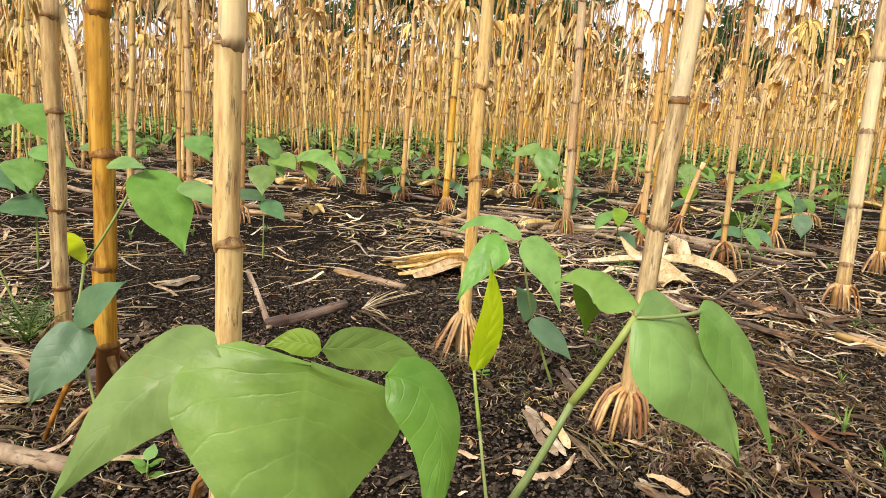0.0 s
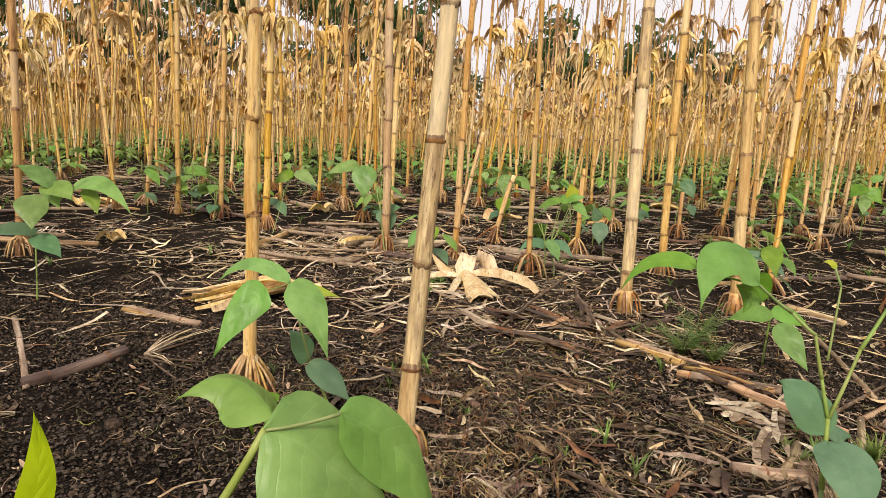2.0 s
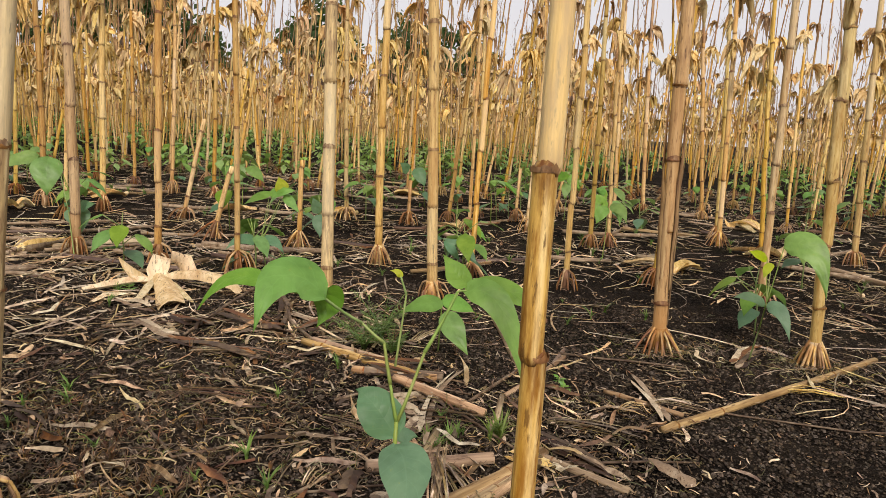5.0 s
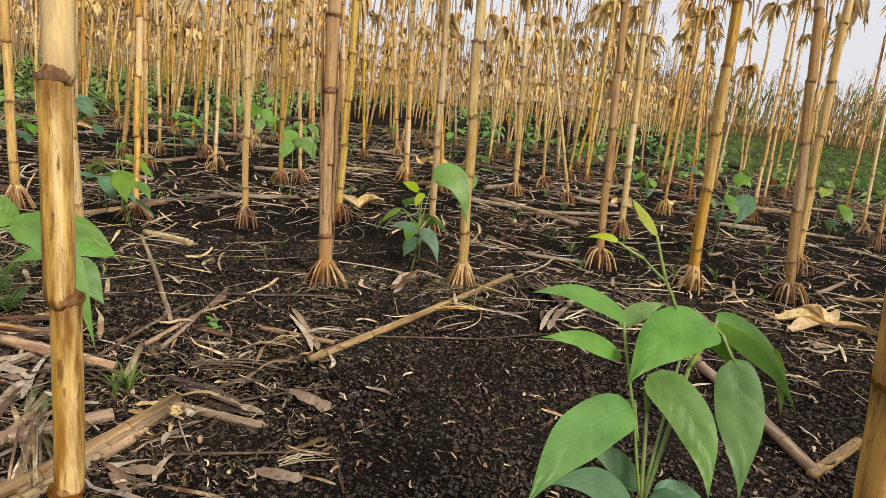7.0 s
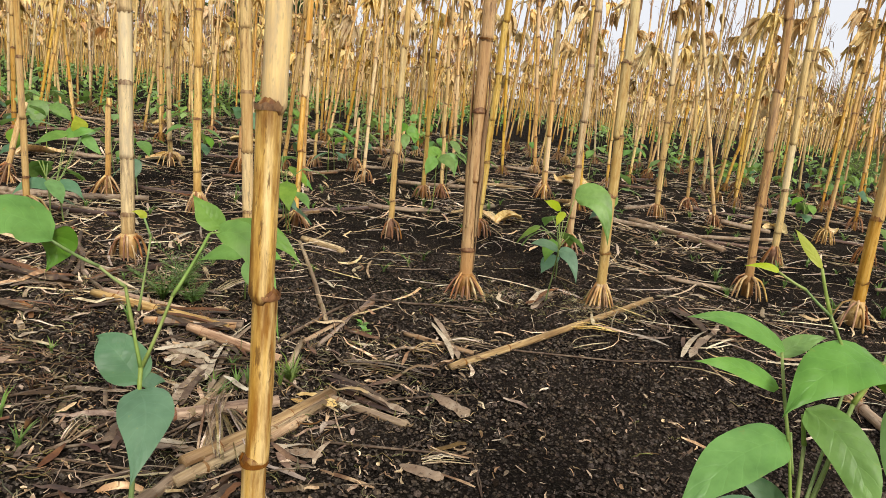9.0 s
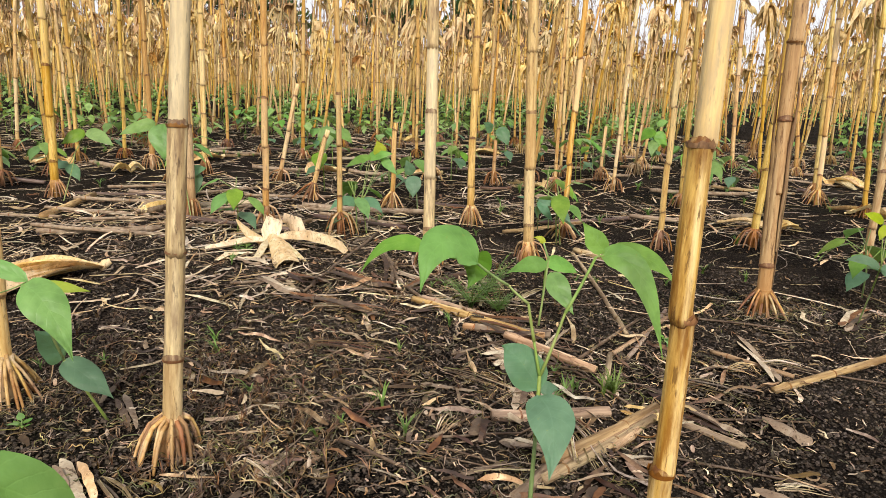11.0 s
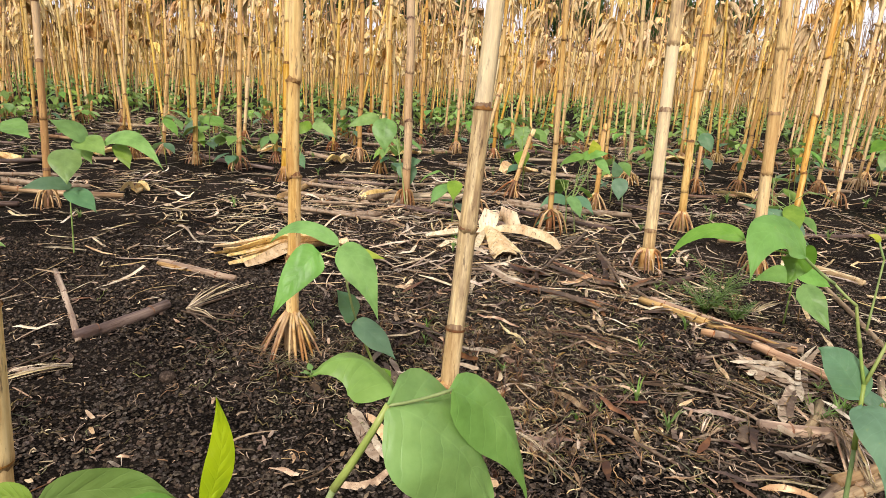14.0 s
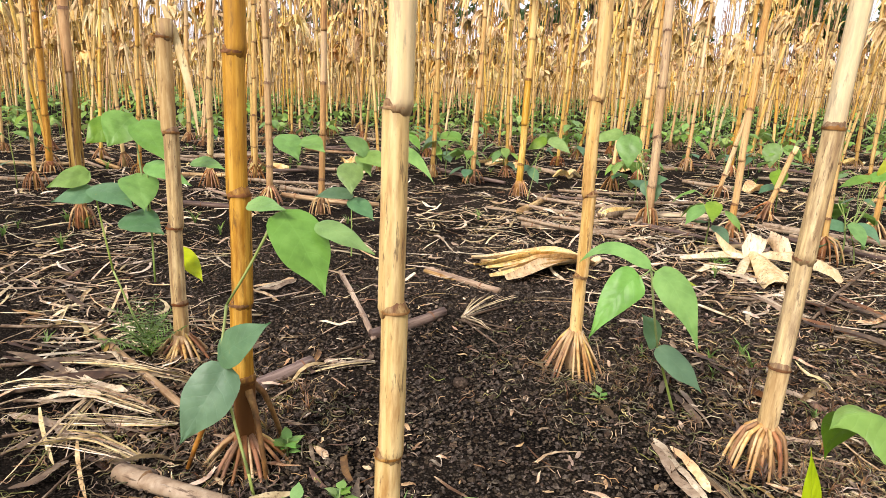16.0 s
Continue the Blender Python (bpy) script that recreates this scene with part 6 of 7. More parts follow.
stalk_piece((1.261, 1.252), (0.983, 0.754), 0.0097, fallen_stalk, "weathered grey-brown broken maize stalk on the soil")
stalk_piece((0.912, 0.677), (1.154, 0.827), 0.0083, fallen_stalk, "weathered grey-brown broken maize stalk on the soil")
stalk_piece((1.498, 0.052), (1.235, -0.141), 0.0179, fallen_stalk, "thick mottled broken maize stalk on the soil")
stalk_piece((1.229, -0.138), (1.380, -0.190), 0.0147, fallen_stalk, "thick mottled broken maize stalk on the soil")
stalk_piece((0.628, 0.480), (0.821, 0.528), 0.0142, fallen_stalk, "weathered grey-brown broken maize stalk on the soil")
stalk_piece((2.678, 1.083), (2.514, 0.649), 0.0213, fallen_stalk, "long pale dry maize stalk lying across soil")
stalk_piece((1.278, 1.267), (1.298, 1.118), 0.0159, fallen_stalk, "weathered grey-brown broken maize stalk on the soil")
stalk_piece((0.711, 1.063), (0.825, 0.800), 0.0146, fallen_stalk, "weathered grey-brown broken maize stalk on the soil")
stalk_piece((0.667, 2.127), (0.361, 2.105), 0.0172, fallen_stalk, "weathered grey-brown broken maize stalk on the soil")
stalk_piece((0.473, 1.676), (0.720, 1.790), 0.0146, fallen_stalk, "weathered grey-brown broken maize stalk on the soil")
stalk_piece((1.219, 1.521), (1.520, 1.536), 0.0137, fallen_stalk, "long pale dry maize stalk lying across soil")
stalk_piece((0.661, 0.583), (0.742, 0.649), 0.0139, fallen_stalk, "weathered grey-brown broken maize stalk on the soil")
twig([(0.458, 0.634), (0.521, 0.564), (0.593, 0.480)], 0.0036)
twig([(0.394, 0.854), (0.416, 0.726), (0.559, 0.738)], 0.0052)
twig([(0.415, 0.631), (0.461, 0.546)], 0.0056)
twig([(0.506, 0.591), (0.721, 0.670)], 0.0042)
twig([(0.813, 0.692), (1.087, 0.815), (1.066, 0.763)], 0.0061)
twig([(0.755, 0.446), (0.880, 0.317), (0.831, 0.263)], 0.0024)
twig([(1.136, 0.538), (1.294, 0.362), (1.430, 0.274)], 0.0037)
twig([(1.124, 0.809), (1.291, 0.645)], 0.0052)
twig([(0.814, 0.520), (1.000, 0.418)], 0.0041)
twig([(-0.845, 0.938), (-0.725, 0.969), (-0.626, 1.005)], 0.0054)
twig([(-0.688, 0.733), (-0.600, 0.795), (-0.498, 0.846)], 0.0058)
twig([(-0.620, 0.644), (-0.562, 0.677), (-0.460, 0.748)], 0.0039)
twig([(-0.536, 0.557), (-0.521, 0.645), (-0.460, 0.718)], 0.0028)
twig([(-0.114, 1.090), (-0.033, 1.163)], 0.0050)
twig([(-0.114, 1.090), (-0.056, 0.995)], 0.0040)
twig([(-0.114, 1.090), (-0.064, 1.242)], 0.0040)
twig([(-0.114, 1.085), (-0.022, 1.050)], 0.0040)
twig([(-0.269, 0.964), (-0.325, 0.900)], 0.0036)
twig([(0.851, 1.594), (0.645, 1.342), (0.528, 1.190)], 0.0083)
twig([(-0.114, 1.084), (-0.080, 1.179)], 0.0044)
twig([(-0.122, 1.086), (-0.037, 1.028)], 0.0036)
twig([(0.471, 0.593), (0.549, 0.513), (0.642, 0.458)], 0.0023)
twig([(0.750, 0.450), (0.881, 0.319), (0.830, 0.263)], 0.0033)
leaf_strip((0.118, 0.713), (0.150, 0.591), 0.033, straw_pale)
leaf_strip((-0.542, 1.180), (-0.444, 1.265), 0.029)
leaf_strip((0.180, 0.848), (0.193, 0.746), 0.018)
leaf_strip((0.849, 0.547), (0.870, 0.419), 0.017)
leaf_strip((0.791, 0.367), (0.819, 0.302), 0.015)
leaf_strip((0.947, 0.471), (0.937, 0.363), 0.016)
leaf_strip((0.777, 0.845), (0.812, 0.784), 0.029)
leaf_strip((0.301, 0.577), (0.370, 0.641), 0.013)
leaf_strip((0.208, 0.565), (0.255, 0.521), 0.028, straw_pale)
leaf_strip((0.582, 0.547), (0.624, 0.508), 0.023)
leaf_strip((0.784, 1.433), (0.685, 1.126), 0.026)
leaf_strip((0.657, 0.994), (0.797, 1.023), 0.024)
leaf_strip((1.032, 0.498), (1.159, 0.677), 0.019)
leaf_strip((1.400, 0.294), (1.656, 0.347), 0.026)
leaf_strip((1.357, 0.604), (1.536, 0.652), 0.024)
leaf_strip((0.642, 0.595), (0.750, 0.697), 0.019)
leaf_strip((0.687, 0.616), (0.903, 0.817), 0.018)
leaf_strip((-0.637, 0.724), (-0.551, 0.751), 0.019)
leaf_strip((-0.576, 0.603), (-0.581, 0.675), 0.017)
leaf_strip((-0.673, 0.821), (-0.523, 0.755), 0.017)
leaf_strip((0.578, 0.511), (0.479, 0.508), 0.009)
leaf_strip((-0.805, 0.885), (-0.663, 0.884), 0.017)
leaf_strip((-0.726, 0.814), (-0.606, 0.860), 0.019)
leaf_strip((-0.657, 0.693), (-0.527, 0.644), 0.015)
leaf_strip((-0.579, 0.703), (-0.460, 0.664), 0.017)
leaf_strip((-0.497, 0.660), (-0.427, 0.694), 0.012)
leaf_strip((-0.540, 0.548), (-0.518, 0.610), 0.013)
leaf_strip((-0.680, 0.784), (-0.543, 0.821), 0.023, litter_dark, "brown rotting maize leaf on the soil")
leaf_strip((-0.508, 0.623), (-0.404, 0.592), 0.018, litter_dark, "brown rotting maize leaf on the soil")
leaf_strip((-0.775, 0.846), (-0.636, 0.790), 0.021, litter_dark, "brown rotting maize leaf on the soil")
twig([(-0.748, 0.811), (-0.641, 0.876), (-0.535, 0.925)], 0.0056)
twig([(-0.664, 0.721), (-0.537, 0.753), (-0.478, 0.803)], 0.0043)
twig([(-0.585, 0.747), (-0.478, 0.638), (-0.446, 0.587)], 0.0051)
twig([(-0.516, 0.756), (-0.447, 0.692), (-0.412, 0.634)], 0.0037)
twig([(-0.502, 0.534), (-0.507, 0.612), (-0.493, 0.714)], 0.0027)
twig([(-0.596, 0.612), (-0.570, 0.733), (-0.504, 0.808)], 0.0031)
leaf_strip((0.690, 0.779), (0.816, 0.753), 0.022)
leaf_strip((0.654, 0.656), (0.767, 0.664), 0.015)
leaf_strip((0.562, 0.735), (0.643, 0.663), 0.014)
leaf_strip((0.651, 0.541), (0.746, 0.656), 0.016)
twig([(0.512, 0.596), (0.626, 0.559), (0.732, 0.586)], 0.0036)
twig([(0.741, 0.823), (0.802, 0.664), (0.810, 0.535)], 0.0052)
stalk_piece((0.819, 0.548), (0.864, 0.418), 0.0103, fallen_stalk, "weathered grey-brown broken maize stalk on the soil")
stalk_piece((0.711, 0.484), (0.838, 0.536), 0.0128, fallen_stalk, "weathered grey-brown broken maize stalk on the soil")
stalk_piece((0.750, 0.886), (0.852, 0.801), 0.0166, fallen_stalk, "weathered grey-brown broken maize stalk on the soil")
leaf_strip((0.457, 1.307), (0.515, 1.170), 0.026)
leaf_strip((0.583, 1.152), (0.695, 1.205), 0.029)
leaf_strip((0.440, 1.456), (0.505, 1.390), 0.030)
leaf_strip((0.758, 1.280), (0.809, 1.134), 0.025)
twig([(0.400, 1.278), (0.602, 1.272), (0.719, 1.117)], 0.0072)
twig([(0.823, 1.485), (0.732, 1.195), (0.730, 1.041)], 0.0090)
twig([(0.667, 2.127), (0.559, 1.995), (0.315, 1.722)], 0.0098)
twig([(0.661, 0.803), (0.781, 0.818), (0.853, 0.724)], 0.0046)
leaf_strip((0.248, 3.031), (0.316, 3.186), 0.026)
leaf_strip((-0.454, 3.480), (-0.369, 3.547), 0.022)
leaf_strip((-0.608, 2.784), (-0.580, 3.045), 0.036)
leaf_strip((-0.454, 2.385), (-0.435, 2.494), 0.026)
leaf_strip((0.245, 3.070), (0.331, 3.262), 0.028)
leaf_strip((0.617, 1.314), (0.711, 1.100), 0.049, litter_dark, "brown rotting maize leaf on the soil")
leaf_strip((0.482, 1.178), (0.616, 1.005), 0.040, litter_dark, "brown rotting maize leaf on the soil")
leaf_strip((0.749, 0.908), (0.840, 0.776), 0.033, litter_dark, "brown rotting maize leaf on the soil")
leaf_strip((0.719, 1.117), (0.931, 1.191), 0.037, litter_dark, "brown rotting maize leaf on the soil")
leaf_strip((0.748, 0.948), (0.863, 0.839), 0.029, litter_dark, "brown rotting maize leaf on the soil")
leaf_strip((0.779, 0.828), (0.783, 0.676), 0.029, litter_dark, "brown rotting maize leaf on the soil")
leaf_strip((0.854, 0.545), (0.866, 0.442), 0.020, litter_dark, "brown rotting maize leaf on the soil")
leaf_strip((0.259, 0.952), (0.292, 0.846), 0.020, litter_dark, "brown rotting maize leaf on the soil")
leaf_strip((0.523, 1.322), (0.594, 1.200), 0.038, litter_dark, "brown rotting maize leaf on the soil")
leaf_strip((1.676, 0.457), (1.537, 0.294), 0.036, litter_dark, "brown rotting maize leaf on the soil")
leaf_strip((1.365, 0.606), (1.567, 0.646), 0.031, litter_dark, "brown rotting maize leaf on the soil")
husk_bundle((0.165, 1.475), [(-186 + 3.1 * i, 0.72 + 0.075 * ((i * 7) % 5), 0.085 + 0.025 * (i % 3), 0.03 + 0.03 * (i % 4)) for i in range(15)], 0.27, "pale bundle of stripped maize husk leaves on soil")
husk_bundle((-0.41, 2.16), ((0, 0.6, 0.5, 0.4), (90, 0.5, 0.5, 0.3), (200, 0.6, 0.5, 0.4)), 0.07, "small crumpled pale husk scrap on the soil")
husk_bundle((0.29, 2.98), ((10, 0.6, 0.5, 0.3), (120, 0.5, 0.5, 0.3), (190, 0.7, 0.5, 0.3)), 0.10, "small crumpled pale husk scrap on the soil")


def torn_husk(x, y):
    """An ear's husk torn open: blunt papery leaves folded up and out from a knot."""
    ob = tagged(new("maize_husk"), "opened pale maize husk spread on the soil", "maize husk", "stripped husks")
    ob.location = (x, y, ground_z(x, y))
    right, ahead = Vector((0.93, -0.37, 0)), Vector((0.37, 0.93, 0))

    def leaf(path, widths, across, curl):
        g = Geo()
        pts = [right * a + ahead * b + Vector((0, 0, c)) for a, b, c in path]
        g.strip(pts, widths, across, 0, 0.3, curl, 4)
        part("husk_leaf", g, husk_pale, ob)

    leaf(((0, 0, 0.020), (0.000, 0.008, 0.045), (0.008, 0.016, 0.066), (0.030, 0.022, 0.074), (0.058, 0.020, 0.062), (0.072, 0.012, 0.040)), (0.030, 0.046, 0.050, 0.048, 0.042, 0.030), right, 0.2)
    leaf(((0, 0, 0.030), (0.040, 0.000, 0.042), (0.090, -0.006, 0.046), (0.140, -0.012, 0.036), (0.172, -0.016, 0.022), (0.186, -0.018, 0.004)), (0.014, 0.026, 0.036, 0.038, 0.034, 0.028), ahead + Vector((0, 0, 0.7)), -0.2)
    leaf(((0.004, 0, 0.040), (0.018, -0.030, 0.036), (0.034, -0.070, 0.022), (0.046, -0.110, 0.012), (0.054, -0.140, 0.007)), (0.024, 0.038, 0.050, 0.058, 0.060), right, 0.3)
    leaf(((0.010, 0, 0.032), (0.040, -0.030, 0.026), (0.070, -0.070, 0.014), (0.098, -0.115, 0.006)), (0.016, 0.024, 0.022, 0.008), right, -0.4)
    leaf(((-0.004, 0, 0.030), (-0.012, -0.030, 0.024), (-0.018, -0.075, 0.012), (-0.022, -0.120, 0.006)), (0.014, 0.022, 0.024, 0.016), right, 0.5)
    leaf(((0, 0, 0.026), (-0.050, -0.004, 0.026), (-0.100, -0.012, 0.016), (-0.152, -0.022, 0.007)), (0.014, 0.030, 0.034, 0.022), ahead + Vector((0, 0, 0.4)), 0.3)
    leaf(((-0.020, 0.004, 0.022), (-0.052, 0.010, 0.038), (-0.070, 0.014, 0.056), (-0.084, 0.018, 0.074)), (0.020, 0.022, 0.014, 0.003), right, 0.4)
    leaf(((-0.070, -0.060, 0.006), (-0.090, -0.090, 0.014), (-0.104, -0.120, 0.008)), (0.010, 0.022, 0.014), right, 0.4)
    knot = Geo()
    knot.tube([(0, 0, 0.006), (0.004, 0.002, 0.022), (0.006, 0.002, 0.040)], [0.012, 0.013, 0.008], 9)
    part("stub", knot, husk_dry, ob)


torn_husk(0.540, 1.525)


def husked_ear(a, b, thick):
    """An ear still wrapped in its husk, lying: a tapered body, husk leaves along it and a stub."""
    a, b = Vector((*a, ground_z(*a))), Vector((*b, ground_z(*b)))
    ob = tagged(new("maize_ear"), "pale dry maize ear wrapped in husk on soil", "maize ear")
    ob.location = a
    d = b - a
    up = Vector((0, 0, thick * 0.85))
    body = Geo()
    body.tube([d * q + up for q in (0, 0.08, 0.25, 0.5, 0.75, 0.92, 1.0)], [thick * k for k in (0.35, 0.7, 0.98, 1.0, 0.8, 0.45, 0.12)], 14, 0, True, None, lambda i, t: 1 + 0.05 * math.sin(6 * t + i))
    part("body", body, husk_dry, ob)
    for k in range(9):
        ang = k * 0.7
        side = d.normalized().cross(Vector((0, 0, 1))) * math.cos(ang) + Vector((0, 0, 1)) * math.sin(ang)
        g = Geo()
        g.strip([d * q + up + side * (thick * r) for q, r in ((0, 0.4), (0.2, 1.0), (0.45, 1.06), (0.7, 0.9), (0.95, 0.6), (1.15, 0.5 + 0.3 * (k % 3)))],
                [thick * 0.4, thick * 0.8, thick * 0.8, thick * 0.6, thick * 0.35, thick * 0.05], side.cross(d), 0, 0.2, 0.3, 2)
        part("husk_leaf", g, husk_dry if k % 2 else straw_pale, ob)
    stub = Geo()
    stub.tube([d * -0.12 + up * 0.8, d * 0.02 + up], [thick * 0.25, thick * 0.35], 8)
    part("stub", stub, fallen_stalk, ob)


husked_ear((0.274, 2.026), (0.375, 2.14), 0.021)
husk_bundle((1.947, -0.137), ((110, 0.9, 0.35, 0.2), (150, 1.0, 0.35, 0.15), (70, 0.8, 0.3, 0.3), (-70, 1.0, 0.3, 0.1), (20, 0.6, 0.3, 0.3)), 0.120, "crumpled pale maize husk on the soil")

stalk_piece((0.735, 0.902), (0.839, 0.800), 0.014)
stalk_piece((0.766, 0.814), (0.832, 0.659), 0.014, None, "brown rotting broken maize stalk on the soil", 0.012)
stalk_piece((0.725, 1.050), (0.832, 0.879), 0.008, None, "thin broken maize stem lying across the soil", 0.01)
stalk_piece((0.894, 0.697), (1.123, 0.794), 0.009, None, "thin broken maize stem lying across the soil")
stalk_piece((0.803, 0.609), (0.894, 0.697), 0.011)
stalk_piece((0.606, 0.482), (0.833, 0.537), 0.016, None, "thick weathered broken maize stalk on the soil", 0.008)
stalk_piece((0.542, 0.450), (0.610, 0.484), 0.015, None, "brown rotting broken maize stalk on the soil")
leaf_strip((0.857, 0.596), (0.876, 0.439), 0.022, litter_dark, "brown rotting maize leaf on the soil")
leaf_strip((0.593, 0.546), (0.645, 0.500), 0.024)
leaf_strip((0.725, 0.794), (0.745, 0.690), 0.030)
leaf_strip((0.690, 0.720), (0.780, 0.760), 0.026)
leaf_strip((0.560, 0.560), (0.600, 0.610), 0.022)
leaf_strip((0.640, 0.430), (0.580, 0.400), 0.028)
leaf_strip((0.700, 0.460), (0.740, 0.420), 0.024)
leaf_strip((0.780, 0.560), (0.830, 0.500), 0.020, husk_dry)
shredded_leaf((0.625, 0.480), (0.753, 0.653), 0.022, 14, 0.3, litter_mix, 0.03)
shredded_leaf((0.640, 0.470), (0.717, 0.625), 0.018, 10, 0.4, root_fibre, 0.035)
shredded_leaf((0.604, 0.477), (0.500, 0.527), 0.008, 4, 0.3)
shredded_leaf((0.531, 0.599), (0.580, 0.640), 0.02, 9, 0.5, litter_mix)
shredded_leaf((0.902, 0.981), (1.018, 1.050), 0.03, 12, 0.5)
shredded_leaf((-0.70, 0.975), (-0.875, 0.96), 0.016, 9, 0.2)
shredded_leaf((-0.48, 0.72), (-0.70, 0.78), 0.03, 14, 0.3)
shredded_leaf((-0.52, 0.83), (-0.72, 0.86), 0.03, 14, 0.4)
shredded_leaf((-0.45, 0.62), (-0.60, 0.66), 0.03, 14, 0.4)
shredded_leaf((-0.60, 0.775), (-0.74, 0.735), 0.03, 16, 0.3)
shredded_leaf((-0.44, 0.693), (-0.66, 0.675), 0.022, 14, 0.35)
shredded_leaf((-0.575, 0.76), (-0.545, 0.56), 0.02, 9, 0.5)
shredded_leaf((-0.50, 0.66), (-0.62, 0.60), 0.03, 12, 0.5, root_fibre)
shredded_leaf((-0.45, 0.80), (-0.60, 0.84), 0.025, 12, 0.4, root_fibre)
shredded_leaf((-0.238, 0.905), (-0.345, 0.865), 0.022, 13, 0.5)
shredded_leaf((-0.116, 1.092), (0.00, 1.25), 0.05, 10, 0.85)
shredded_leaf((-0.116, 1.092), (-0.035, 1.04), 0.03, 7, 0.85)
shredded_leaf((-0.116, 1.092), (-0.075, 1.23), 0.02, 4, 0.85)
shredded_leaf((1.10, 0.572), (1.17, 0.49), 0.03, 14, 0.5)
shredded_leaf((1.36, 0.50), (1.44, 0.42), 0.04, 12, 0.6, husk_dry)
shredded_leaf((1.022, 0.571), (1.06, 0.535), 0.03, 9, 0.9, husk_dry, 0.02)
shredded_leaf((0.82, 0.345), (0.875, 0.31), 0.018, 9, 0.2)
shredded_leaf((0.90, 0.60), (1.00, 0.47), 0.03, 12, 0.3, root_fibre)
shredded_leaf((0.70, 0.57), (0.66, 0.42), 0.035, 14, 0.4, root_fibre)
shredded_leaf((0.72, 0.72), (0.86, 0.62), 0.04, 14, 0.4, litter_dark)
shredded_leaf((0.46, 0.92), (0.60, 0.82), 0.04, 14, 0.5, litter_dark)
shredded_leaf((0.52, 1.10), (0.70, 0.98), 0.04, 14, 0.5, root_fibre)
shredded_leaf((0.62, 0.76), (0.70, 0.60), 0.03, 12, 0.5, litter_mix)
shredded_leaf((0.16, 0.66), (0.20, 0.56), 0.02, 9, 0.5, root_fibre)
shredded_leaf((0.30, 0.63), (0.33, 0.54), 0.02, 9, 0.6)


# stalks and husks that lie between the rows
row_rng = random.Random(91)
for i in range(110):
    az, r = radians(row_rng.uniform(-44, 95)), row_rng.uniform(1.8, 4.8)
    x, y = 0.15 + r * math.sin(az), r * math.cos(az)
    a, ln = row_rng.gauss(-0.15 + az * -0.4, 0.45), row_rng.uniform(0.12, 0.45)
    stalk_piece((x, y), (x + math.cos(a) * ln, y + math.sin(a) * ln), row_rng.uniform(0.010, 0.02), row_rng.choice((None, straw_pale, straw_pale, dark_stalk)),
                "broken dry maize stalk lying between the rows", row_rng.uniform(0, 0.02))
for i in range(16):
    az, r = radians(row_rng.uniform(-44, 95)), row_rng.uniform(2.0, 4.6)
    a0 = row_rng.uniform(0, 360)
    husk_bundle((0.15 + r * math.sin(az), r * math.cos(az)), [(a0 + row_rng.gauss(0, 30), row_rng.uniform(0.6, 1.1), row_rng.uniform(0.15, 0.32), row_rng.uniform(0.03, 0.2)) for j in range(5)],
                row_rng.uniform(0.13, 0.2), "dry stripped maize husk lying between the rows")


def feather_weed(x, y, height):
    """A seedling with finely divided fronds."""
    ob = tagged(new("feathery_weed"), "small feathery green weed with finely divided fronds", "weed")
    ob.location = (x, y, ground_z(x, y))
    for j in range(8):
        a = j * 2.4
        d = Vector((math.cos(a), math.sin(a), 0))
        s = Vector((-d.y, d.x, 0))
        out, top = lie_rng.uniform(0.3, 0.7) * height, lie_rng.uniform(0.55, 1.0) * height
        spine = [d * (out * q ** 1.4) + Vector((0, 0, top * (q - 0.18 * q * q))) for q in (0, 0.25, 0.5, 0.75, 1.0)]
        g = Geo()
        g.tube(spine, [0.0011, 0.001, 0.0008, 0.0006, 0.0003], 4)
        for k in range(12):
            q = 0.2 + 0.78 * k / 11
            c = d * (out * q ** 1.4) + Vector((0, 0, top * (q - 0.18 * q * q)))
            ln = height * 0.2 * math.sin(math.pi * (0.15 + 0.8 * q))
            for sign in (-1, 1):
                e = c + s * (sign * ln) + d * (ln * 0.4) + Vector((0, 0, ln * lie_rng.uniform(-0.1, 0.4)))
                g.strip([c, c.lerp(e, 0.5), e], [0.0012, 0.0022, 0.0004], d, 0, 0.1, 0.0, 1)
        tagged(part("frond", g, weed_leaf, ob), kind="stuff")


feather_weed(0.80, 0.985, 0.11)
feather_weed(0.835, 0.945, 0.08)
feather_weed(-0.575, 0.885, 0.11)
feather_weed(0.86, 1.03, 0.13)
feather_weed(-0.60, 0.93, 0.09)


def root_fan(x, y, way):
    """The splayed roots at the end of a pulled stalk."""
    ob = tagged(new("root_fan"), "splayed dry roots of a pulled maize stalk", "roots")
    ob.location = (x, y, ground_z(x, y) + 0.009)
    d0 = Vector((math.cos(way), math.sin(way), 0))
    s0 = Vector((-d0.y, d0.x, 0))
    for j in range(17):
        u, v = lie_rng.uniform(-1, 1), lie_rng.uniform(-0.35, 1)
        d = (d0 + s0 * u + Vector((0, 0, v * 0.9))).normalized()
        ln = lie_rng.uniform(0.025, 0.05)
        g = Geo()
        g.tube([d * 0.004, d * ln * 0.5 + d0 * 0.004, d * ln], [0.0017, 0.0013, 0.0006], 5)
        part("root", g, root_tan, ob)


root_fan(1.492, 0.047, 0.75)


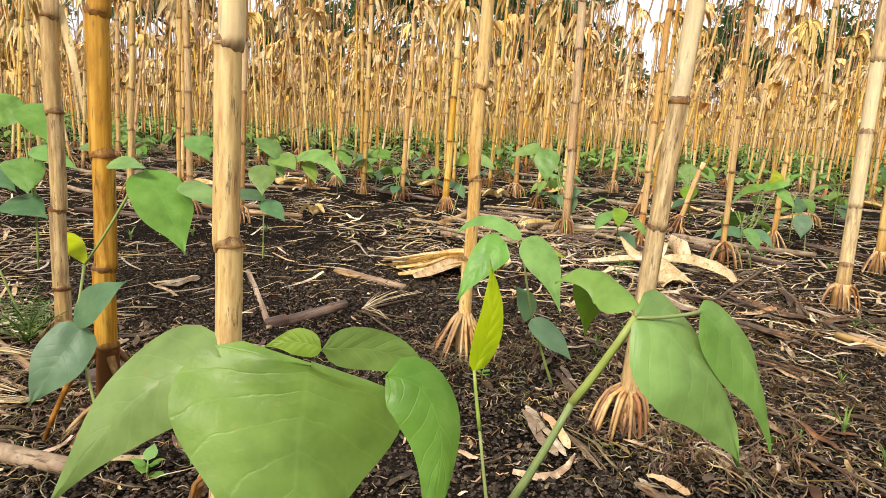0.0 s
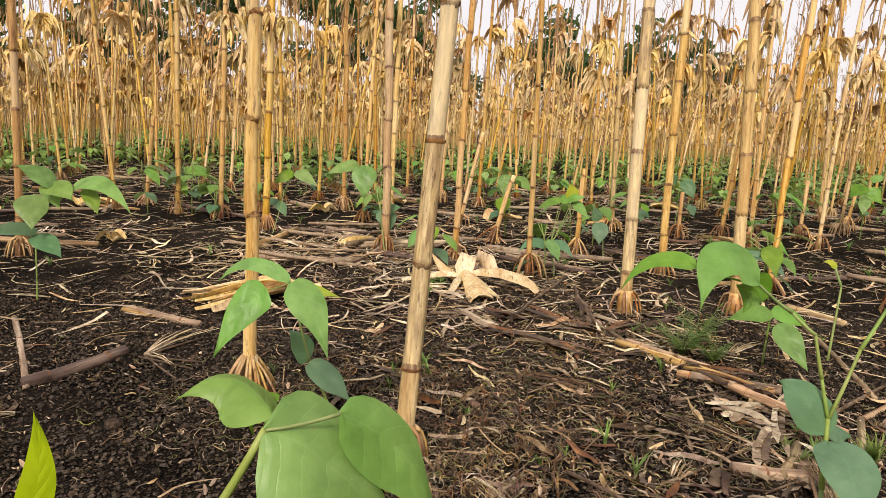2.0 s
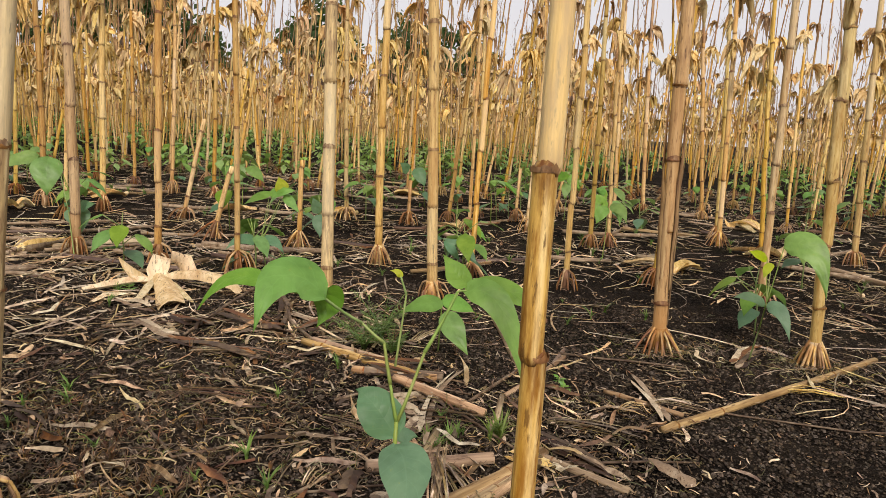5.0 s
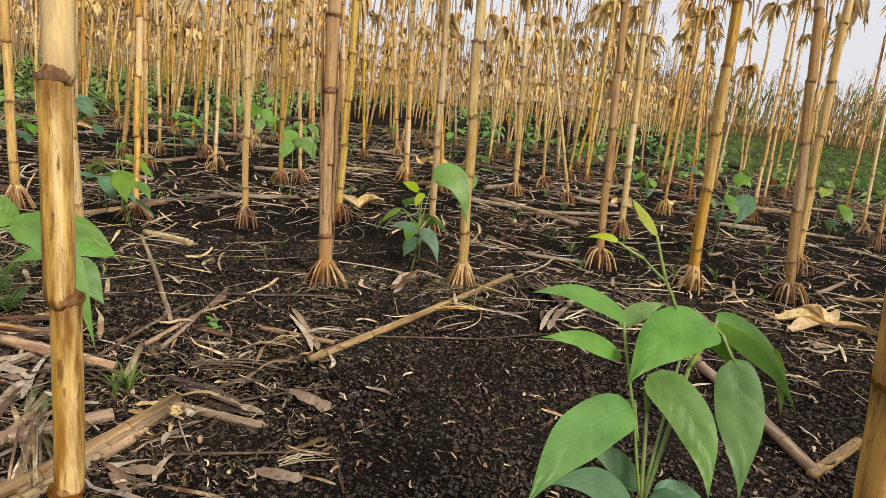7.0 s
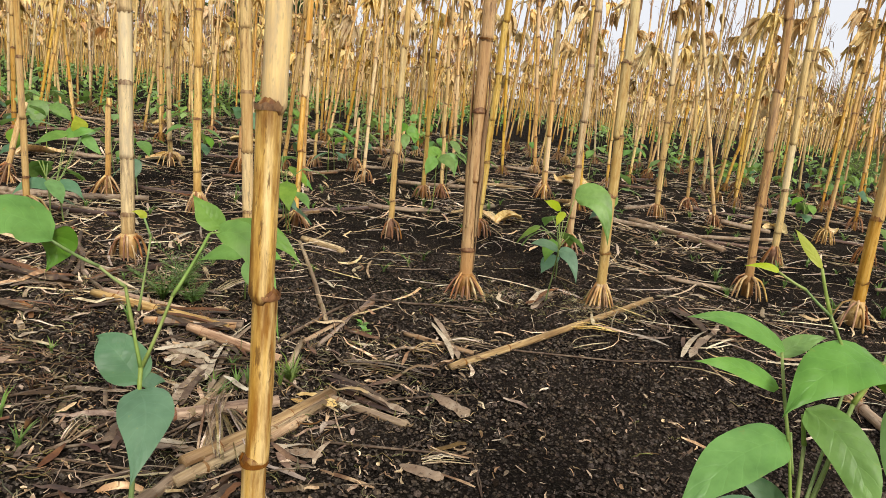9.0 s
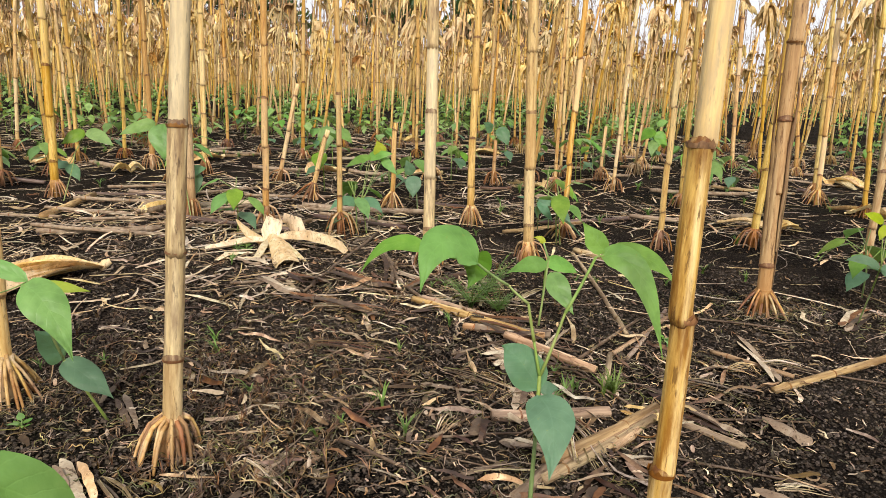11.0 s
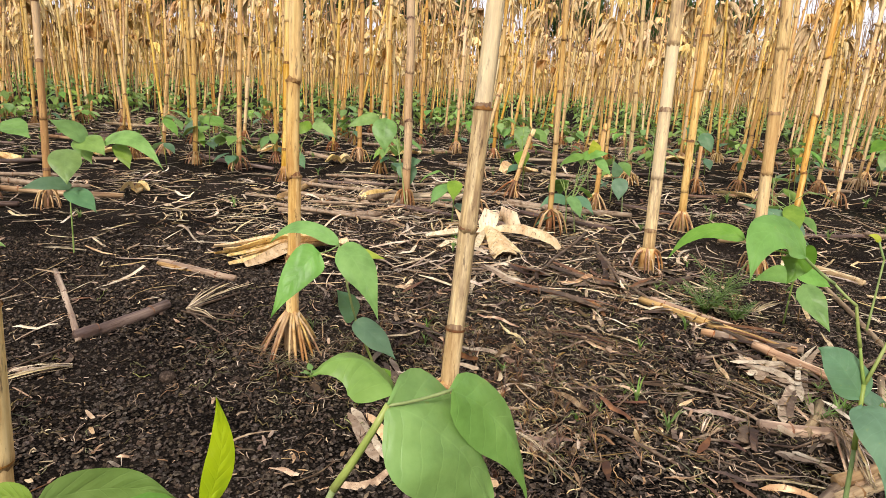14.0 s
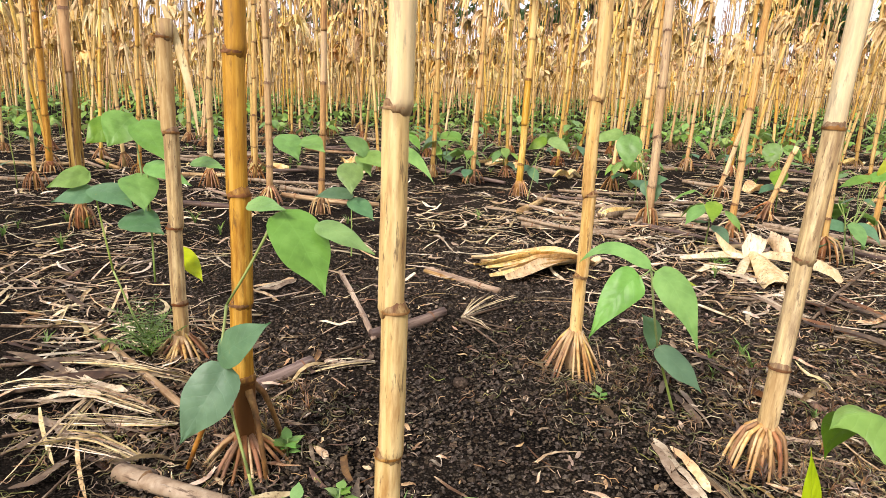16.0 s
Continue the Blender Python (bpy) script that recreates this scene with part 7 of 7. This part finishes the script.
def weed_seedling(x, y, size):
    ob = tagged(new("weed_seedling"), "tiny green broadleaf weed sprouting from the soil", "weed", "weed seedlings")
    ob.location = (x, y, ground_z(x, y))
    g = Geo()
    g.tube([(0, 0, -0.004), (0, 0, size * 0.5), (0.001, 0, size)], [0.0012, 0.001, 0.0006], 5)
    part("stem", g, stem_green, ob)
    for j in range(7):
        a = j * 2.4 + lie_rng.uniform(-0.3, 0.3)
        d = Vector((math.cos(a), math.sin(a), 0))
        z = size * (0.3 + 0.1 * j)
        ln = size * lie_rng.uniform(0.7, 1.1)
        lg = Geo()
        leaf_geo(lg, d * 0.002 + Vector((0, 0, z)), d * ln + Vector((0, 0, z + ln * lie_rng.uniform(0.0, 0.4))), ln * 0.6, lie_rng, 0, 0.1, rows=5, cols=4, facing=(d.x * -0.3, d.y * -0.3, 1))
        part("leaf", lg, leaf_fresh, ob)


def clod(x, y, size, mat, label, category):
    """A lump with an uneven, pitted surface."""
    bm = bmesh.new()
    bmesh.ops.create_icosphere(bm, subdivisions=3, radius=size)
    for v in bm.verts:
        n = v.co.normalized()
        v.co *= 1 + 0.22 * noise.noise(n * 1.7 + Vector((x * 9, y * 9, 0))) + 0.10 * noise.noise(n * 5.3 + Vector((y * 7, x * 7, 1)))
        v.co.z *= 0.8
    me = bpy.data.meshes.new("clod")
    bm.to_mesh(me)
    bm.free()
    me.materials.append(mat)
    me.polygons.foreach_set("use_smooth", [True] * len(me.polygons))
    ob = tagged(new("clod", me), label, category)
    ob.location = (x, y, ground_z(x, y) + size * 0.55)


clod(-0.108, 0.846, 0.0105, crumb_mat, "round brown soil clod on the ground", "clod")
weed_seedling(-0.293, 0.653, 0.022)
weed_seedling(-0.215, 0.568, 0.02)
weed_seedling(0.482, 1.528, 0.02)
weed_seedling(-0.252, 0.544, 0.02)
weed_seedling(0.077, 0.813, 0.014)
weed_seedling(1.001, 0.672, 0.016)
weed_seedling(-0.296, 0.662, 0.02)
weed_seedling(1.020, 0.702, 0.014)



# ---- fine litter and crumbs ----
def near_spot(rng):
    """A spot on the soil in front of the walk, thicker close by."""
    while True:
        az = radians(rng.uniform(-44, 97))
        r = 0.16 + 2.6 * rng.random() ** 0.75
        x, y = 0.15 + r * math.sin(az), -0.05 + r * math.cos(az)
        return x, y


def dense(x, y):
    """How thick the straw lies: drifts between bare dark patches."""
    v = 0.22 + 0.9 * noise.noise((x * 2.3 + 4.3, y * 2.3 - 2.2, 0.4))
    for cx, cy, sp, k in ((-0.62, 0.75, 0.16, 1.3), (-0.48, 0.62, 0.12, 1.3), (-0.75, 0.95, 0.15, 0.8), (0.55, 1.25, 0.22, 0.7), (0.75, 0.95, 0.18, 0.6), (0.68, 0.62, 0.14, 0.9),
                          (0.85, 0.85, 0.15, 0.5), (0.35, 1.9, 0.3, 0.9), (0.7, 1.6, 0.25, 0.7), (0.4, 0.75, 0.12, 0.5), (0.95, 0.62, 0.1, 0.5)):
        v += k * math.exp(-((x - cx) ** 2 + (y - cy) ** 2) / (2 * sp * sp))
    return max(0.0, min(1.0, v))


def straw_shapes(rng, count, lo, hi):
    """Torn chips, straight and slightly bent straws."""
    shapes = []
    for i in range(count):
        g = Geo()
        ln = rng.uniform(lo, hi)
        bend = rng.choice((0.0, 0.03, -0.05, 0.12, -0.15, 0.22))
        kink = rng.uniform(-0.12, 0.12)
        qs = (0, 0.3, 0.55, 0.8, 1)
        mid = [(ln * (q - 0.5), ln * (bend * (q - 0.5) ** 2 * 4 + (kink * (q - 0.55) if q > 0.55 else 0)), 0.0) for q in qs]
        if i % 2:
            w = min(rng.uniform(0.0010, 0.0030), ln * 0.12)
            g.tube([(x, y, 0.0015 * math.sin(3 * x / ln)) for x, y, z in mid], [w * 0.35, w * 0.5, w * 0.5, w * 0.45, w * 0.3], 3, 0, False)
        else:
            w = min(rng.uniform(0.002, 0.012) * (2.0 if lo > 0.05 else 1.0), ln * rng.uniform(0.15, 0.5))
            g.strip([(x, y, rng.uniform(0.0, 0.1 * w + 0.002)) for x, y, z in mid],
                    [w * rng.uniform(0.3, 0.9), w * rng.uniform(0.7, 1), w * rng.uniform(0.7, 1), w * rng.uniform(0.4, 0.9), w * rng.uniform(0.1, 0.6)],
                    (0, 1, 0), 0, rng.uniform(-0.2, 0.2), rng.uniform(-0.4, 0.4), 1)
        shapes.append(g)
    return shapes


def litter(name, count, lo, hi, seed, mats, label, where, floor=0.1):
    rng = random.Random(seed)
    shapes = straw_shapes(rng, 24, lo, hi)
    poses = []
    while len(poses) < count:
        x, y = where(rng)
        if rng.random() > floor + (1 - floor) * dense(x, y):
            continue
        poses.append((rng.randrange(24), pose(x, y, ground_z(x, y) + rng.uniform(0.002, 0.009), rng.gauss(0, 9), rng.gauss(0, 7), rng.uniform(0, 360))))
    scatter_mesh(name, shapes, poses, mats, label, "straw litter")


def mid_spot(rng):
    while True:
        back = rng.random() < 0.25
        az = radians(rng.uniform(97, 314) if back else rng.uniform(-46, 97))
        r = math.sqrt(rng.uniform((0.5 if back else 1.2) ** 2, 6.5 ** 2))
        return 0.15 + r * math.sin(az), r * math.cos(az)


litter("straw_fragments", 14000, 0.003, 0.016, 41, [litter_mix], "fine pale straw fragments on dark soil", near_spot, 0.4)
litter("straw_litter", 800, 0.02, 0.09, 42, [litter_mix], "dry straw and stem litter on the soil", near_spot, 0.02)
litter("rotting_leaves", 1000, 0.012, 0.06, 43, [litter_dark], "brown rotting leaf scraps on the soil", near_spot, 0.1)
litter("straw_between_rows", 20000, 0.03, 0.17, 44, [straw_pale], "dry stalk and leaf litter between the maize rows", mid_spot, 0.30)


def scraps():
    """Broad torn pieces of withered leaf and sheath, curled and tilted."""
    rng = random.Random(47)
    shapes = []
    for i in range(30):
        g = Geo()
        ln, w = rng.uniform(0.02, 0.085), rng.uniform(0.003, 0.010)
        bow, hop, ph = rng.uniform(-0.12, 0.12) * ln, rng.uniform(0.02, 0.14) * ln, rng.uniform(0, 6)
        path = [(ln * (q - 0.5), bow * 4 * q * (1 - q), hop * abs(math.sin(ph + 4 * q))) for q in (0, 0.2, 0.4, 0.6, 0.8, 1)]
        g.strip(path, [w * rng.uniform(0.15, 0.8), w * rng.uniform(0.7, 1.1), w, w * rng.uniform(0.8, 1.1), w * rng.uniform(0.5, 1), w * rng.uniform(0.05, 0.6)],
                (0, 1, 0), i % 3, rng.uniform(-0.5, 0.5), rng.uniform(-1.0, 1.0), 2)
        shapes.append(g)
    poses = []
    while len(poses) < 620:
        x, y = near_spot(rng)
        if rng.random() < dense(x, y) ** 1.5:
            poses.append((rng.randrange(30), pose(x, y, ground_z(x, y) + rng.uniform(0.003, 0.009), rng.gauss(0, 16), rng.gauss(0, 10), rng.gauss(160 - 60 * x, 50))))
    scatter_mesh("leaf_scraps", shapes, poses, [straw_pale, litter_mix, litter_dark], "torn scraps of withered maize leaf on soil", "straw litter")


scraps()


def crumbs():
    rng = random.Random(51)
    shapes = []
    for i in range(20):
        g = Geo()
        rim = [(math.cos(k * 1.257) * rng.uniform(0.7, 1.25), math.sin(k * 1.257) * rng.uniform(0.7, 1.25), rng.uniform(-0.2, 0.25)) for k in range(5)]
        g.add(rim + [(rng.uniform(-0.3, 0.3), rng.uniform(-0.3, 0.3), rng.uniform(0.6, 1.0))], [(k, (k + 1) % 5, 5) for k in range(5)])
        shapes.append(g)
    poses = []
    for i in range(135000):
        az, r = radians(rng.uniform(-44, 97)), 0.2 + 1.6 * rng.random() ** 0.7
        x, y = 0.15 + r * math.sin(az), -0.05 + r * math.cos(az)
        s = rng.uniform(0.0014, 0.0031) * (1 + 1.3 * rng.random() ** 16)
        poses.append((rng.randrange(20), pose(x, y, ground_z(x, y) + rng.uniform(-0.0005, 0.003), rng.uniform(-25, 25), rng.uniform(-25, 25), rng.uniform(0, 360)) @ Matrix.Scale(s, 4)))
    scatter_mesh("soil_crumbs", shapes, poses, [crumb_mat], "dark granular soil crumbs and small clods", "soil")


crumbs()


def weed_spot(rng):
    cx, cy, sp = rng.choice(((0.33, 0.82, 0.10), (0.93, 1.12, 0.10), (0.86, 1.02, 0.08), (0.5, 0.72, 0.09), (0.75, 0.62, 0.03), (-0.62, 0.95, 0.09),
                             (0.25, 1.0, 0.08), (1.3, 1.0, 0.12), (2.2, 0.5, 0.25), (0.45, 1.5, 0.05), (2.4, 1.0, 0.3), (-0.15, 0.55, 0.03)))
    return rng.gauss(cx, sp), rng.gauss(cy, sp)


def fibres():
    """Curled rootlets and threads matted over the soil."""
    rng = random.Random(71)
    shapes = []
    for i in range(40):
        g = Geo()
        p, h, turn = Vector((0, 0, 0)), 0.0, rng.gauss(0, 0.4)
        step = rng.uniform(0.002, 0.0075)
        pts = [p.copy()]
        for q in range(7):
            h += turn + rng.gauss(0, 0.28)
            p = p + Vector((math.cos(h), math.sin(h), 0)) * step
            p.z = rng.uniform(0, 0.006)
            pts.append(p.copy())
        w = rng.uniform(0.00035, 0.0010)
        g.tube(pts, [w * 0.5, w, w, w, w, w, w * 0.8, w * 0.4], 3, 1 if i % 3 == 0 else 0, False)
        shapes.append(g)
    poses = []
    spots = ((0.33, 0.80, 0.10), (0.28, 0.62, 0.07), (0.42, 0.75, 0.12), (0.2, 0.98, 0.12), (0.55, 0.9, 0.14), (0.8, 1.05, 0.13), (0.7, 0.65, 0.12), (0.55, 1.2, 0.16),
             (-0.38, 0.70, 0.08), (-0.6, 0.75, 0.14), (-0.5, 0.62, 0.12), (0.05, 0.88, 0.07), (0.6, 0.5, 0.10), (0.9, 0.6, 0.10), (1.35, 0.72, 0.07), (1.55, 0.55, 0.06))
    while len(poses) < 4200:
        if rng.random() < 0.86:
            cx, cy, sp = rng.choice(spots)
            x, y = rng.gauss(cx, sp), rng.gauss(cy, sp)
        else:
            x, y = near_spot(rng)
        poses.append((rng.randrange(40), pose(x, y, ground_z(x, y) + rng.uniform(0.001, 0.007), rng.gauss(0, 8), rng.gauss(0, 8), rng.uniform(0, 360))))
    scatter_mesh("root_fibres", shapes, poses, [root_fibre, moss_fibre], "curled rootlets and moss threads matted on the soil", "straw litter")


fibres()


def flakes():
    """Small curled scraps of pale leaf and husk."""
    rng = random.Random(81)
    shapes = []
    for i in range(30):
        g = Geo()
        ln = rng.uniform(0.005, 0.017)
        w = ln * rng.uniform(0.10, 0.30)
        lift = rng.uniform(0.05, 0.35) * ln
        bow = rng.uniform(-0.2, 0.2) * ln
        path = [(ln * (q - 0.5), bow * 4 * q * (1 - q), lift * abs(math.sin(2.6 * q + i))) for q in (0, 0.25, 0.5, 0.75, 1)]
        g.strip(path, [w * rng.uniform(0.1, 0.7), w * rng.uniform(0.7, 1), w, w * rng.uniform(0.5, 1), w * rng.uniform(0.05, 0.5)], (0, 1, 0), 0, rng.uniform(-0.5, 0.5), rng.uniform(-0.8, 0.8), 2)
        shapes.append(g)
    poses = []
    while len(poses) < 4200:
        x, y = near_spot(rng)
        if rng.random() < 0.12 + dense(x, y):
            poses.append((rng.randrange(30), pose(x, y, ground_z(x, y) + rng.uniform(0.002, 0.006), rng.gauss(0, 14), rng.gauss(0, 14), rng.uniform(0, 360))))
    scatter_mesh("leaf_flakes", shapes, poses, [litter_mix], "small curled scraps of pale dry leaf", "straw litter")


flakes()


def tuft_spot(rng):
    return rng.gauss(0.81, 0.006), rng.gauss(0.594, 0.006)


blades("grass_tuft", 6, tuft_spot, 0.05, [grass_leaf], "small green grass tuft among dry stalks", 0.0022, 63, "grass")
def row_spot(rng):
    while True:
        az, r = radians(rng.uniform(-46, 97)), math.sqrt(rng.uniform(1.8 ** 2, 6.5 ** 2))
        x, y = 0.15 + r * math.sin(az), r * math.cos(az)
        if noise.noise((x * 1.1, y * 1.1, 8.0)) > -0.12:
            return x, y


blades("row_weeds", 520, row_spot, 0.055, [weed_leaf], "small green weeds and grass between the rows", 0.004, 64, "weeds")
blades("weed_tufts", 70, weed_spot, 0.04, [weed_leaf], "small green weeds and grass sprouting from soil", 0.0022, 61, "weeds")


def thatch_spot(rng):
    cx, cy, sp = rng.choice(((0.33, 0.80, 0.09), (0.28, 0.62, 0.06), (0.42, 0.75, 0.10), (0.2, 0.98, 0.1), (0.8, 1.05, 0.12), (-0.38, 0.72, 0.08)))
    return rng.gauss(cx, sp), rng.gauss(cy, sp)


blades("dead_grass", 420, thatch_spot, 0.032, [litter_dark], "matted dead grass round the stalk bases", 0.0013, 62, "dead grass")
